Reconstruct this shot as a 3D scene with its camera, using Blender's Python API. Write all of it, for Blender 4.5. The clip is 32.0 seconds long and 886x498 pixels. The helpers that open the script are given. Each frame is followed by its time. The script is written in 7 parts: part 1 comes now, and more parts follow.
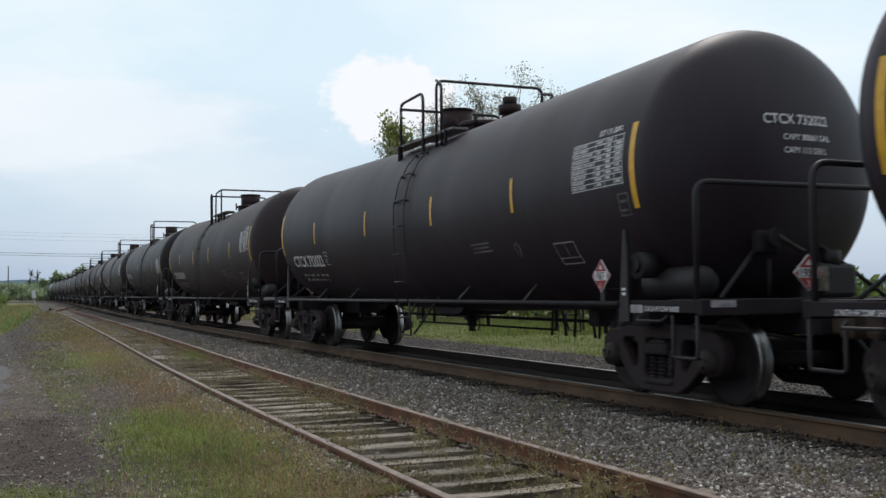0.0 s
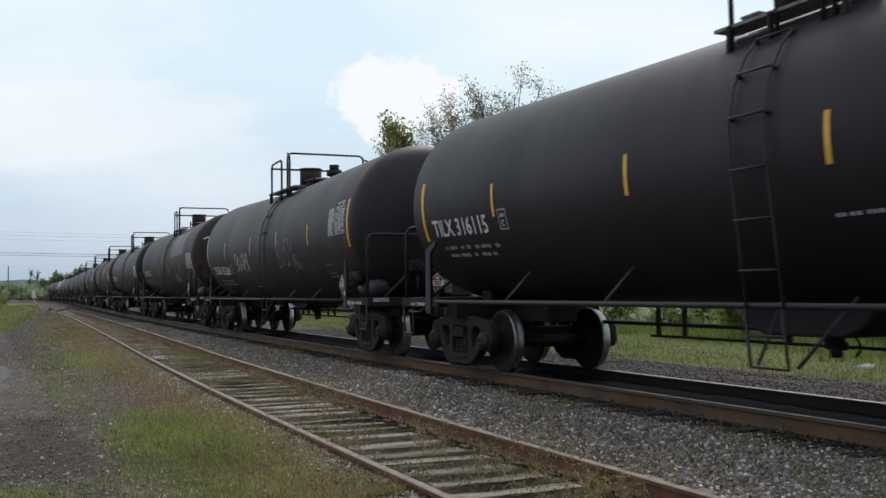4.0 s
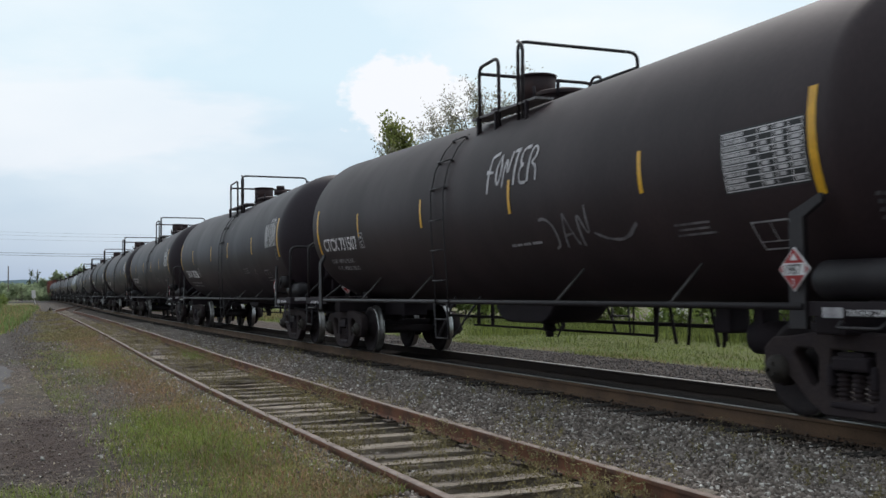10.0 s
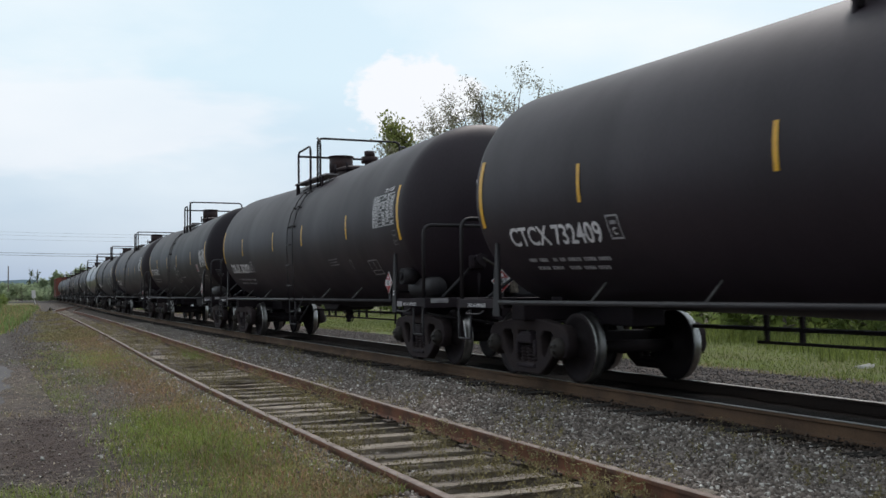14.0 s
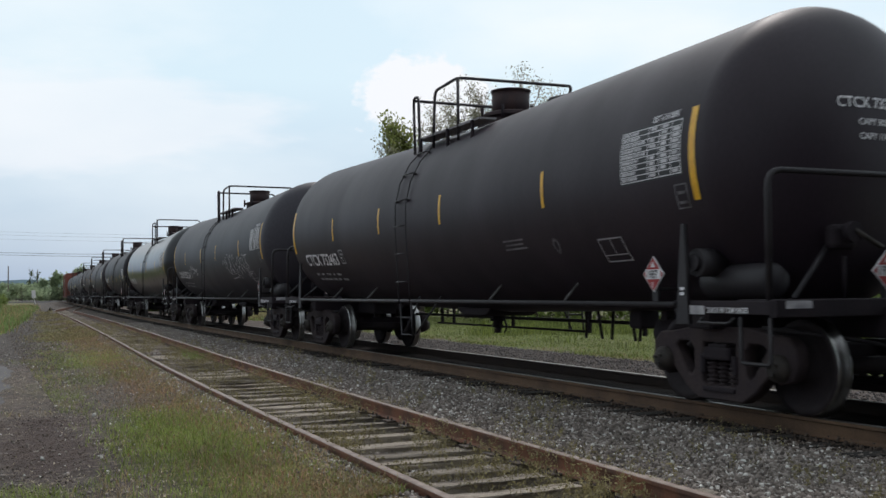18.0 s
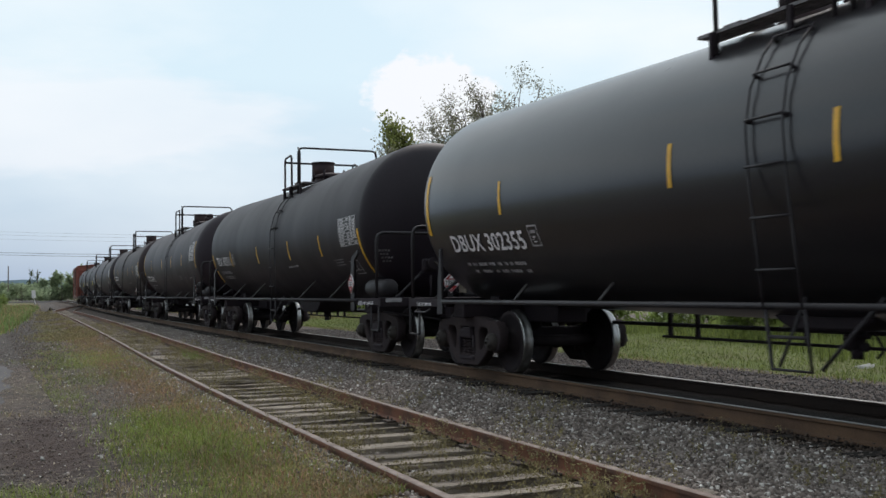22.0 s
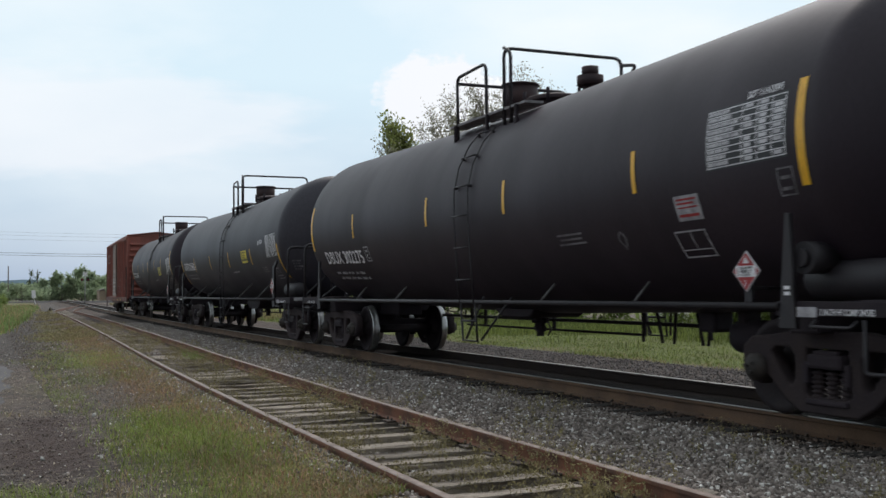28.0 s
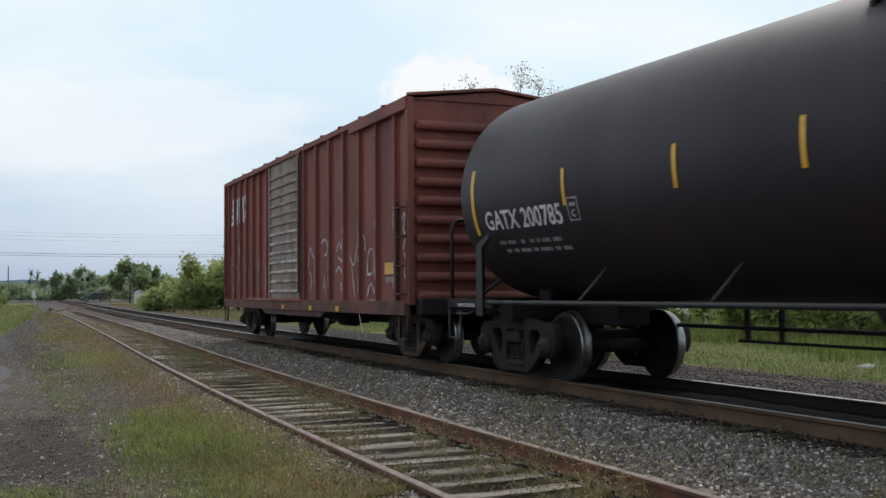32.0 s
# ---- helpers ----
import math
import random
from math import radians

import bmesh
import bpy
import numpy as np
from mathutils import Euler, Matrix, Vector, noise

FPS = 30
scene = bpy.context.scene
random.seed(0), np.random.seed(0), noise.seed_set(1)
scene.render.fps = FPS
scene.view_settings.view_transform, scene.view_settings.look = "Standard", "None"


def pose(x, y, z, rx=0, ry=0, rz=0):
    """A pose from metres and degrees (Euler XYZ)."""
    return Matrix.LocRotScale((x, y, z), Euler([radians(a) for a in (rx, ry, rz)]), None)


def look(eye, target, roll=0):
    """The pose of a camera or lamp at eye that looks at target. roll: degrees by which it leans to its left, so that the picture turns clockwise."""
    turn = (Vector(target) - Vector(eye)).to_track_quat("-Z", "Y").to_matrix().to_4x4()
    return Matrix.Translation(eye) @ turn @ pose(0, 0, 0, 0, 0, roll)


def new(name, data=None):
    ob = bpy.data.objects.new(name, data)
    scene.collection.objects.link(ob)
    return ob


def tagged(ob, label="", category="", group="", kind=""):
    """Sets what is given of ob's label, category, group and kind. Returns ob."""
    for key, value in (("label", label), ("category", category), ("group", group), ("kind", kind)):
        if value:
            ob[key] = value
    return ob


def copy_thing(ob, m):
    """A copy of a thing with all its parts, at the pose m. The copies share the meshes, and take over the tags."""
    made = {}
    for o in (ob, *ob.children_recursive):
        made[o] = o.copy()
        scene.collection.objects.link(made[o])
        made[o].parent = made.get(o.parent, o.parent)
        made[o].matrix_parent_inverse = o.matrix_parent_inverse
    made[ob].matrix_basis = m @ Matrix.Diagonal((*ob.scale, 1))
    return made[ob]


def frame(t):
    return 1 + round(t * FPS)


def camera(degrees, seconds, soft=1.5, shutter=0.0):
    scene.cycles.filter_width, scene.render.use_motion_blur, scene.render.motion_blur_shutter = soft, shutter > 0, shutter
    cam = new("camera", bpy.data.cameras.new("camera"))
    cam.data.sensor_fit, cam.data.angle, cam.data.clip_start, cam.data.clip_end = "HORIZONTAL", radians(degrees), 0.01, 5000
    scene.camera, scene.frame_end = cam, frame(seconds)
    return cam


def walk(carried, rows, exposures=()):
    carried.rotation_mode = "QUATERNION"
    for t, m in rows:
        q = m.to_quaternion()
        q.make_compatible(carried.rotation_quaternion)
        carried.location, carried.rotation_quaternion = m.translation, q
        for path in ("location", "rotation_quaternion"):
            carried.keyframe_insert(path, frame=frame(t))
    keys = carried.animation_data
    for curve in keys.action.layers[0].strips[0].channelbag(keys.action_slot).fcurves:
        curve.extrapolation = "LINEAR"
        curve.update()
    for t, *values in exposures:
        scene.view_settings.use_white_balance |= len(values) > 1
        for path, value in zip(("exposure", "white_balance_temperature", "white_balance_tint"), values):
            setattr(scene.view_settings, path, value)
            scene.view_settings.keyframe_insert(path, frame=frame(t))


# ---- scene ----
# Camera: stands still beside the siding, about 1.2 m above the rail tops.
cam = camera(45.8, 32.0, soft=1.5, shutter=0.12)
STAND = pose(0, 0, 1.19, 90 + 2.349, 0, -23.924) @ pose(0, 0, 0, 0, 0, -0.45)
walk(cam, [(0.0, STAND), (32.0, STAND)])

# ---- light ----
SUN_UP, SUN_TURN = 52.0, 35.0          # degrees: elevation, bearing from +Y towards +X
scene.view_settings.exposure = 0.0
scene.view_settings.use_white_balance = True
scene.view_settings.white_balance_temperature, scene.view_settings.white_balance_tint = 6500, 15
world = bpy.data.worlds.new("sky")
scene.world = world
world.use_nodes = True
wn, wl = world.node_tree.nodes, world.node_tree.links
wn.clear()
w_out = wn.new("ShaderNodeOutputWorld")
w_bg = wn.new("ShaderNodeBackground")
w_sky = wn.new("ShaderNodeTexSky")
w_sky.sky_type = "NISHITA"
w_sky.sun_disc = False
w_sky.sun_elevation, w_sky.sun_rotation = radians(SUN_UP), radians(SUN_TURN)
w_sky.air_density, w_sky.dust_density = 1.0, 2.0
w_geo = wn.new("ShaderNodeTexCoord")
w_map = wn.new("ShaderNodeMapping")
w_map.inputs["Scale"].default_value = (1.0, 1.0, 2.6)
w_map.inputs["Location"].default_value = (0.35, 0.1, 0.0)
w_noise = wn.new("ShaderNodeTexNoise")
w_noise.inputs["Scale"].default_value = 2.2
w_noise.inputs["Detail"].default_value = 7.0
w_noise.inputs["Roughness"].default_value = 0.52
w_ramp = wn.new("ShaderNodeValToRGB")
w_ramp.color_ramp.elements[0].position, w_ramp.color_ramp.elements[1].position = 0.4, 0.64
w_sep = wn.new("ShaderNodeSeparateXYZ")
w_rise = wn.new("ShaderNodeMapRange")
w_rise.inputs["From Min"].default_value, w_rise.inputs["From Max"].default_value = 0.0, 0.2
w_haze = wn.new("ShaderNodeMix")
w_haze.data_type = "RGBA"
w_haze.inputs["A"].default_value = (4.0, 5.45, 7.35, 1)
w_haze.inputs["B"].default_value = (7.3, 9.4, 10.0, 1)
w_mix = wn.new("ShaderNodeMix")
w_mix.data_type = "RGBA"
w_mix.inputs["B"].default_value = (9.0, 9.95, 10.1, 1)
w_veil = wn.new("ShaderNodeMix")
w_veil.data_type = "RGBA"
w_veil.inputs["Factor"].default_value = 0.8
wl.new(w_geo.outputs["Generated"], w_map.inputs["Vector"])
wl.new(w_geo.outputs["Generated"], w_sep.inputs["Vector"])
wl.new(w_sep.outputs["Z"], w_rise.inputs["Value"])
wl.new(w_rise.outputs["Result"], w_haze.inputs["Factor"])
wl.new(w_map.outputs["Vector"], w_noise.inputs["Vector"])
wl.new(w_noise.outputs["Fac"], w_ramp.inputs["Fac"])
w_dot = wn.new("ShaderNodeVectorMath")
w_dot.operation = "DOT_PRODUCT"
w_dot.inputs[1].default_value = (math.sin(radians(SUN_TURN)), math.cos(radians(SUN_TURN)), 0.0)
w_side = wn.new("ShaderNodeMapRange")
w_side.inputs["From Min"].default_value, w_side.inputs["From Max"].default_value = -1.0, 0.4
w_bow = wn.new("ShaderNodeMath")
w_bow.operation = "POWER"
w_bow.inputs[1].default_value = 0.5
w_even = wn.new("ShaderNodeMapRange")
w_even.inputs["To Min"].default_value, w_even.inputs["To Max"].default_value = 0.47, 1.0
wl.new(w_side.outputs["Result"], w_bow.inputs[0])
wl.new(w_bow.outputs["Value"], w_even.inputs["Value"])
w_dull = wn.new("ShaderNodeVectorMath")
w_dull.operation = "SCALE"
wl.new(w_geo.outputs["Generated"], w_dot.inputs[0])
wl.new(w_dot.outputs["Value"], w_side.inputs["Value"])
wl.new(w_sky.outputs["Color"], w_veil.inputs["A"])
wl.new(w_haze.outputs["Result"], w_veil.inputs["B"])
wl.new(w_veil.outputs["Result"], w_mix.inputs["A"])
w_thin = wn.new("ShaderNodeMath")
w_thin.operation = "MULTIPLY"
wl.new(w_ramp.outputs["Color"], w_thin.inputs[0])
wl.new(w_rise.outputs["Result"], w_thin.inputs[1])
wl.new(w_thin.outputs["Value"], w_mix.inputs["Factor"])
wl.new(w_mix.outputs["Result"], w_dull.inputs[0])
wl.new(w_even.outputs["Result"], w_dull.inputs["Scale"])
wl.new(w_dull.outputs["Vector"], w_bg.inputs["Color"])
w_bg.inputs["Strength"].default_value = 0.1
wl.new(w_bg.outputs["Background"], w_out.inputs["Surface"])
sun = new("sun", bpy.data.lights.new("sun", "SUN"))
sun.data.energy, sun.data.angle, sun.data.color = 1.5, radians(14), (1.0, 0.96, 0.9)
_b, _e = radians(SUN_TURN), radians(SUN_UP)
sun.matrix_world = look((60 * math.sin(_b) * math.cos(_e), 60 * math.cos(_b) * math.cos(_e), 60 * math.sin(_e)), (0, 0, 0))

# ---- materials ----
def material(name, colour, rough=0.6, metal=0.0, second=None, scale=6.0, mix=(0.4, 0.65), fine=60.0, bump=0.15,
             dist=0.01, vary=0.0, island=False, stretch=(1, 1, 1), rough2=None, spec=0.5, third=None):
    """Principled paint with two scales of variation, relief, and a shade that differs from piece to piece."""
    m = bpy.data.materials.new(name)
    m.use_nodes = True
    n, l = m.node_tree.nodes, m.node_tree.links
    p = n["Principled BSDF"]
    p.inputs["Metallic"].default_value = metal
    p.inputs["Specular IOR Level"].default_value = spec
    co = n.new("ShaderNodeTexCoord")
    mp = n.new("ShaderNodeMapping")
    mp.inputs["Scale"].default_value = stretch
    l.new(co.outputs["Object"], mp.inputs["Vector"])
    big = n.new("ShaderNodeTexNoise")
    big.inputs["Scale"].default_value, big.inputs["Detail"].default_value = scale, 6
    small = n.new("ShaderNodeTexNoise")
    small.inputs["Scale"].default_value, small.inputs["Detail"].default_value = fine, 4
    l.new(mp.outputs["Vector"], big.inputs["Vector"])
    l.new(mp.outputs["Vector"], small.inputs["Vector"])
    ramp = n.new("ShaderNodeValToRGB")
    ramp.color_ramp.elements[0].position, ramp.color_ramp.elements[1].position = mix
    second = second or tuple(c * 0.75 for c in colour)
    ramp.color_ramp.elements[0].color = (*colour, 1)
    ramp.color_ramp.elements[1].color = (*second, 1)
    l.new(big.outputs["Fac"], ramp.inputs["Fac"])
    last = ramp.outputs["Color"]
    if third:
        r3 = n.new("ShaderNodeValToRGB")
        r3.color_ramp.elements[0].position, r3.color_ramp.elements[1].position = 0.5, 0.62
        l.new(small.outputs["Fac"], r3.inputs["Fac"])
        m3 = n.new("ShaderNodeMix")
        m3.data_type = "RGBA"
        m3.inputs["B"].default_value = (*third, 1)
        l.new(r3.outputs["Color"], m3.inputs["Factor"])
        l.new(last, m3.inputs["A"])
        last = m3.outputs["Result"]
    hsv = n.new("ShaderNodeHueSaturation")
    l.new(last, hsv.inputs["Color"])
    value = n.new("ShaderNodeMapRange")
    value.inputs["From Min"].default_value, value.inputs["From Max"].default_value = 0.3, 0.7
    value.inputs["To Min"].default_value, value.inputs["To Max"].default_value = 0.85, 1.15
    l.new(small.outputs["Fac"], value.inputs["Value"])
    top = value.outputs["Result"]
    if vary:
        src = n.new("ShaderNodeNewGeometry").outputs["Random Per Island"] if island else n.new("ShaderNodeObjectInfo").outputs["Random"]
        rr = n.new("ShaderNodeMapRange")
        rr.inputs["To Min"].default_value, rr.inputs["To Max"].default_value = 1 - vary, 1 + vary
        l.new(src, rr.inputs["Value"])
        mul = n.new("ShaderNodeMath")
        mul.operation = "MULTIPLY"
        l.new(top, mul.inputs[0])
        l.new(rr.outputs["Result"], mul.inputs[1])
        top = mul.outputs["Value"]
    l.new(top, hsv.inputs["Value"])
    l.new(hsv.outputs["Color"], p.inputs["Base Color"])
    rg = n.new("ShaderNodeMapRange")
    rg.inputs["To Min"].default_value, rg.inputs["To Max"].default_value = rough, rough2 if rough2 else min(1, rough + 0.15)
    l.new(big.outputs["Fac"], rg.inputs["Value"])
    l.new(rg.outputs["Result"], p.inputs["Roughness"])
    if bump:
        b = n.new("ShaderNodeBump")
        b.inputs["Strength"].default_value, b.inputs["Distance"].default_value = bump, dist
        l.new(small.outputs["Fac"], b.inputs["Height"])
        l.new(b.outputs["Normal"], p.inputs["Normal"])
    return m

def leaf_material(name, colour, vary=0.35, thin=0.35):
    m = material(name, colour, 0.55, second=tuple(c * 0.7 for c in colour), scale=0.6, fine=3.0, bump=0, vary=vary, island=True, spec=0.3)
    n, l = m.node_tree.nodes, m.node_tree.links
    p = n["Principled BSDF"]
    t = n.new("ShaderNodeBsdfTranslucent")
    l.new(p.inputs["Base Color"].links[0].from_socket, t.inputs["Color"])
    a = n.new("ShaderNodeMixShader")
    a.inputs["Fac"].default_value = thin
    l.new(p.outputs["BSDF"], a.inputs[1])
    l.new(t.outputs["BSDF"], a.inputs[2])
    l.new(a.outputs["Shader"], n["Material Output"].inputs["Surface"])
    return m

tank_black = material("tank_black", (0.0275, 0.0175, 0.0245), 0.42, second=(0.0205, 0.013, 0.0185), scale=0.9, fine=40, bump=0.03, rough2=0.62, stretch=(1, 1, 0.35), spec=0.32)
tank_dark = material("tank_dark", (0.0165, 0.0102, 0.0155), 0.42, second=(0.0122, 0.0076, 0.0118), scale=0.9, fine=40, bump=0.03, rough2=0.62, stretch=(1, 1, 0.35), spec=0.3)
tank_brown = material("tank_brown", (0.035, 0.0205, 0.0235), 0.48, second=(0.025, 0.0148, 0.0175), scale=0.8, fine=35, bump=0.03, rough2=0.66, stretch=(1, 1, 0.35), spec=0.32)
tank_grey = material("tank_grey", (0.037, 0.032, 0.041), 0.45, second=(0.029, 0.025, 0.032), scale=0.7, fine=35, bump=0.03, rough2=0.6, stretch=(1, 1, 0.35), spec=0.34)
tank_gloss = material("tank_gloss", (0.014, 0.012, 0.015), 0.25, second=(0.011, 0.009, 0.012), scale=1.2, fine=25, bump=0.006, rough2=0.33, spec=0.48)
tank_gloss.node_tree.nodes["Principled BSDF"].inputs["Coat Weight"].default_value = 0.18
tank_gloss.node_tree.nodes["Principled BSDF"].inputs["Coat Roughness"].default_value = 0.1
under_black = material("under_black", (0.021, 0.0148, 0.019), 0.7, second=(0.029, 0.0205, 0.0245), scale=3, fine=50, bump=0.2, vary=0.15, spec=0.25)
bonnet_brown = material("bonnet_brown", (0.026, 0.015, 0.0175), 0.6, second=(0.042, 0.021, 0.02), scale=5, fine=40, bump=0.15, spec=0.3)
grating_grey = material("grating_grey", (0.22, 0.205, 0.21), 0.7, second=(0.14, 0.125, 0.13), scale=8, fine=60, bump=0.1)
rail_black = material("rail_black", (0.019, 0.0155, 0.0185), 0.5, second=(0.027, 0.022, 0.025), scale=5, fine=60, bump=0.05, spec=0.4)
truck_steel = material("truck_steel", (0.036, 0.0265, 0.029), 0.8, second=(0.048, 0.035, 0.0345), scale=5, fine=45, bump=0.35, vary=0.2, spec=0.2)
truck_rusty = material("truck_rusty", (0.075, 0.045, 0.03), 0.75, second=(0.035, 0.026, 0.021), scale=4, fine=45, bump=0.35)
wheel_dark = material("wheel_dark", (0.023, 0.017, 0.0195), 0.7, metal=0.1, second=(0.031, 0.023, 0.024), scale=6, fine=50, bump=0.15, spec=0.25)
wheel_bright = material("wheel_bright", (0.55, 0.54, 0.53), 0.22, metal=1.0, second=(0.4, 0.39, 0.38), scale=9, fine=80, bump=0.05)
wheel_tread = material("wheel_tread", (0.34, 0.33, 0.33), 0.3, metal=1.0, second=(0.22, 0.21, 0.2), scale=9, fine=80, bump=0.05)
cap_steel = material("cap_steel", (0.045, 0.034, 0.029), 0.6, metal=0.2, second=(0.025, 0.02, 0.017), scale=9, bump=0.2)
rail_rust = material("rail_rust", (0.21, 0.082, 0.043), 0.75, second=(0.1, 0.05, 0.034), scale=3.5, fine=55, bump=0.4)
# far main rail: the shade under the train is put into this darker colour
rail_shaded = material("rail_shaded", (0.034, 0.025, 0.0225), 0.8, second=(0.042, 0.03, 0.025), scale=3.0, fine=55, bump=0.35, spec=0.15)
plate_rust = material("plate_rust", (0.06, 0.04, 0.03), 0.8, second=(0.035, 0.027, 0.022), scale=8, fine=55, bump=0.35)
rail_dull = material("rail_dull", (0.12, 0.068, 0.038), 0.85, second=(0.078, 0.045, 0.028), scale=2.0, fine=55, bump=0.35)
rail_shine = material("rail_shine", (0.27, 0.25, 0.235), 0.38, metal=1.0, second=(0.2, 0.185, 0.17), scale=6, bump=0.03)
rail_worn = material("rail_worn", (0.21, 0.16, 0.135), 0.5, metal=0.3, second=(0.13, 0.09, 0.072), scale=8, bump=0.1)
tie_grey = material("tie_grey", (0.4, 0.335, 0.27), 0.85, second=(0.15, 0.122, 0.1), scale=2.0, fine=24, bump=0.9, dist=0.03, vary=0.35, stretch=(1.0, 9, 9), third=(0.25, 0.205, 0.168))
tie_dark = material("tie_dark", (0.04, 0.03, 0.025), 0.85, second=(0.02, 0.016, 0.014), scale=2.0, fine=24, bump=0.6, dist=0.02, vary=0.3, stretch=(1.0, 9, 9))
def stone_material(name):
    """Crushed stone: mostly dull brown-grey pieces, a few pale ones."""
    m = material(name, (0.2, 0.2, 0.2), 0.85, scale=14, fine=90, bump=0.3)
    n, l = m.node_tree.nodes, m.node_tree.links
    p = n["Principled BSDF"]
    src = n.new("ShaderNodeNewGeometry")
    ramp = n.new("ShaderNodeValToRGB")
    e = ramp.color_ramp.elements
    e[0].position, e[0].color = 0.0, (0.085, 0.067, 0.058, 1)
    e[1].position, e[1].color = 1.0, (0.72, 0.69, 0.65, 1)
    for at, col in ((0.5, (0.2, 0.163, 0.142, 1)), (0.88, (0.33, 0.28, 0.25, 1))):
        k = e.new(at)
        k.color = col
    l.new(src.outputs["Random Per Island"], ramp.inputs["Fac"])
    mul = n.new("ShaderNodeMix")
    mul.data_type, mul.blend_type = "RGBA", "MULTIPLY"
    mul.inputs["Factor"].default_value = 1.0
    grey = n.new("ShaderNodeMapRange")
    grey.inputs["To Min"].default_value, grey.inputs["To Max"].default_value = 0.7, 1.3
    noise_out = [k for k in n if k.bl_idname == "ShaderNodeTexNoise"][0].outputs["Fac"]
    l.new(noise_out, grey.inputs["Value"])
    l.new(ramp.outputs["Color"], mul.inputs["A"])
    l.new(grey.outputs["Result"], mul.inputs["B"])
    l.new(mul.outputs["Result"], p.inputs["Base Color"])
    return m

stone_mix = stone_material("ballast_stone")
stone_grey = material("grey_stone", (0.13, 0.113, 0.108), 0.9, second=(0.08, 0.069, 0.066), scale=14, fine=90, bump=0.3, vary=0.55, island=True)
stone_stained = material("stained_stone", (0.085, 0.058, 0.044), 0.85, second=(0.055, 0.039, 0.031), scale=14, fine=90, bump=0.3, vary=0.5, island=True)
lawn = material("lawn", (0.1, 0.12, 0.036), 0.95, second=(0.14, 0.125, 0.062), scale=0.35, fine=20, bump=0.9, dist=0.03, third=(0.125, 0.15, 0.045), spec=0.2)
gravel_bed = material("ballast_bed", (0.1, 0.078, 0.068), 0.9, second=(0.068, 0.053, 0.046), scale=2.5, fine=26, bump=0.9, dist=0.03, third=(0.115, 0.096, 0.085), spec=0.1)
# near-black finish of the strip between the main rails
track_dark = material("track_dark", (0.0145, 0.0105, 0.0095), 0.95, second=(0.0105, 0.0078, 0.0072), scale=2.5, fine=30, bump=0.8, dist=0.03, spec=0.1)
def soil_material(name):
    """Trodden dirt; grassy and worn stretches follow the plan of the yard, broken up by noise."""
    m = material(name, (0.105, 0.077, 0.062), 0.95, second=(0.054, 0.04, 0.034), scale=2.2, mix=(0.4, 0.6), fine=13, bump=1.0, dist=0.08, third=(0.23, 0.18, 0.14))
    n, l = m.node_tree.nodes, m.node_tree.links
    hsv = [k for k in n if k.bl_idname == "ShaderNodeHueSaturation"][0]
    for k in n:
        if k.bl_idname == "ShaderNodeTexNoise" and k.inputs["Scale"].default_value > 10:
            k.inputs["Detail"].default_value, k.inputs["Roughness"].default_value, k.inputs["Distortion"].default_value = 10, 0.72, 0.4
    co = [k for k in n if k.bl_idname == "ShaderNodeTexCoord"][0]
    last = hsv.inputs["Color"].links[0].from_socket
    for attribute, colour, size, spread in (("lane", (0.062, 0.053, 0.047), 2.0, 0.6), ("worn", (0.062, 0.034, 0.028), 5.0, 0.6), ("grassy", (0.13, 0.13, 0.042), 9.0, 0.9), ("reddish", (0.15, 0.09, 0.055), 7.0, 0.9)):
        at = n.new("ShaderNodeAttribute")
        at.attribute_name = attribute
        nz = n.new("ShaderNodeTexNoise")
        nz.inputs["Scale"].default_value, nz.inputs["Detail"].default_value = size, 5
        l.new(co.outputs["Object"], nz.inputs["Vector"])
        add = n.new("ShaderNodeMath")
        add.operation = "MULTIPLY_ADD"
        add.inputs[1].default_value = 3.0 * spread
        l.new(nz.outputs["Fac"], add.inputs[0])
        off = n.new("ShaderNodeMath")
        off.operation = "MULTIPLY_ADD"
        off.inputs[1].default_value, off.inputs[2].default_value = 2.0, -0.5 - 1.5 * spread
        l.new(at.outputs["Fac"], off.inputs[0])
        l.new(off.outputs["Value"], add.inputs[2])
        add.use_clamp = True
        mx = n.new("ShaderNodeMix")
        mx.data_type = "RGBA"
        mx.inputs["B"].default_value = (*colour, 1)
        soft = n.new("ShaderNodeMath")
        soft.operation = "MULTIPLY"
        soft.inputs[1].default_value = 0.72
        l.new(add.outputs["Value"], soft.inputs[0])
        l.new(soft.outputs["Value"], mx.inputs["Factor"])
        l.new(last, mx.inputs["A"])
        last = mx.outputs["Result"]
    l.new(last, hsv.inputs["Color"])
    return m

soil = soil_material("soil")
asphalt = material("asphalt", (0.088, 0.081, 0.082), 0.9, second=(0.072, 0.065, 0.065), scale=1.3, fine=55, bump=0.6, dist=0.01, third=(0.108, 0.1, 0.098))
grass_green = leaf_material("grass_green", (0.24, 0.29, 0.07), 0.45)
field_grass = leaf_material("field_grass", (0.19, 0.27, 0.08), 0.4)
weed_red = leaf_material("weed_red", (0.36, 0.215, 0.12), 0.45)
grass_dry = leaf_material("grass_dry", (0.36, 0.27, 0.145), 0.45)
grass_lush = leaf_material("grass_lush", (0.17, 0.205, 0.055), 0.5, 0.45)
weed_tan = leaf_material("weed_tan", (0.28, 0.235, 0.115), 0.45)
pale_rock = material("pale_rock", (0.5, 0.48, 0.45), 0.85, second=(0.35, 0.33, 0.3), scale=20, bump=0.3)
# the next three greens are paled and greyed to paint in distance haze
leaf_far_haze = leaf_material("leaf_far_haze", (0.36, 0.43, 0.27), 0.2, 0.6)
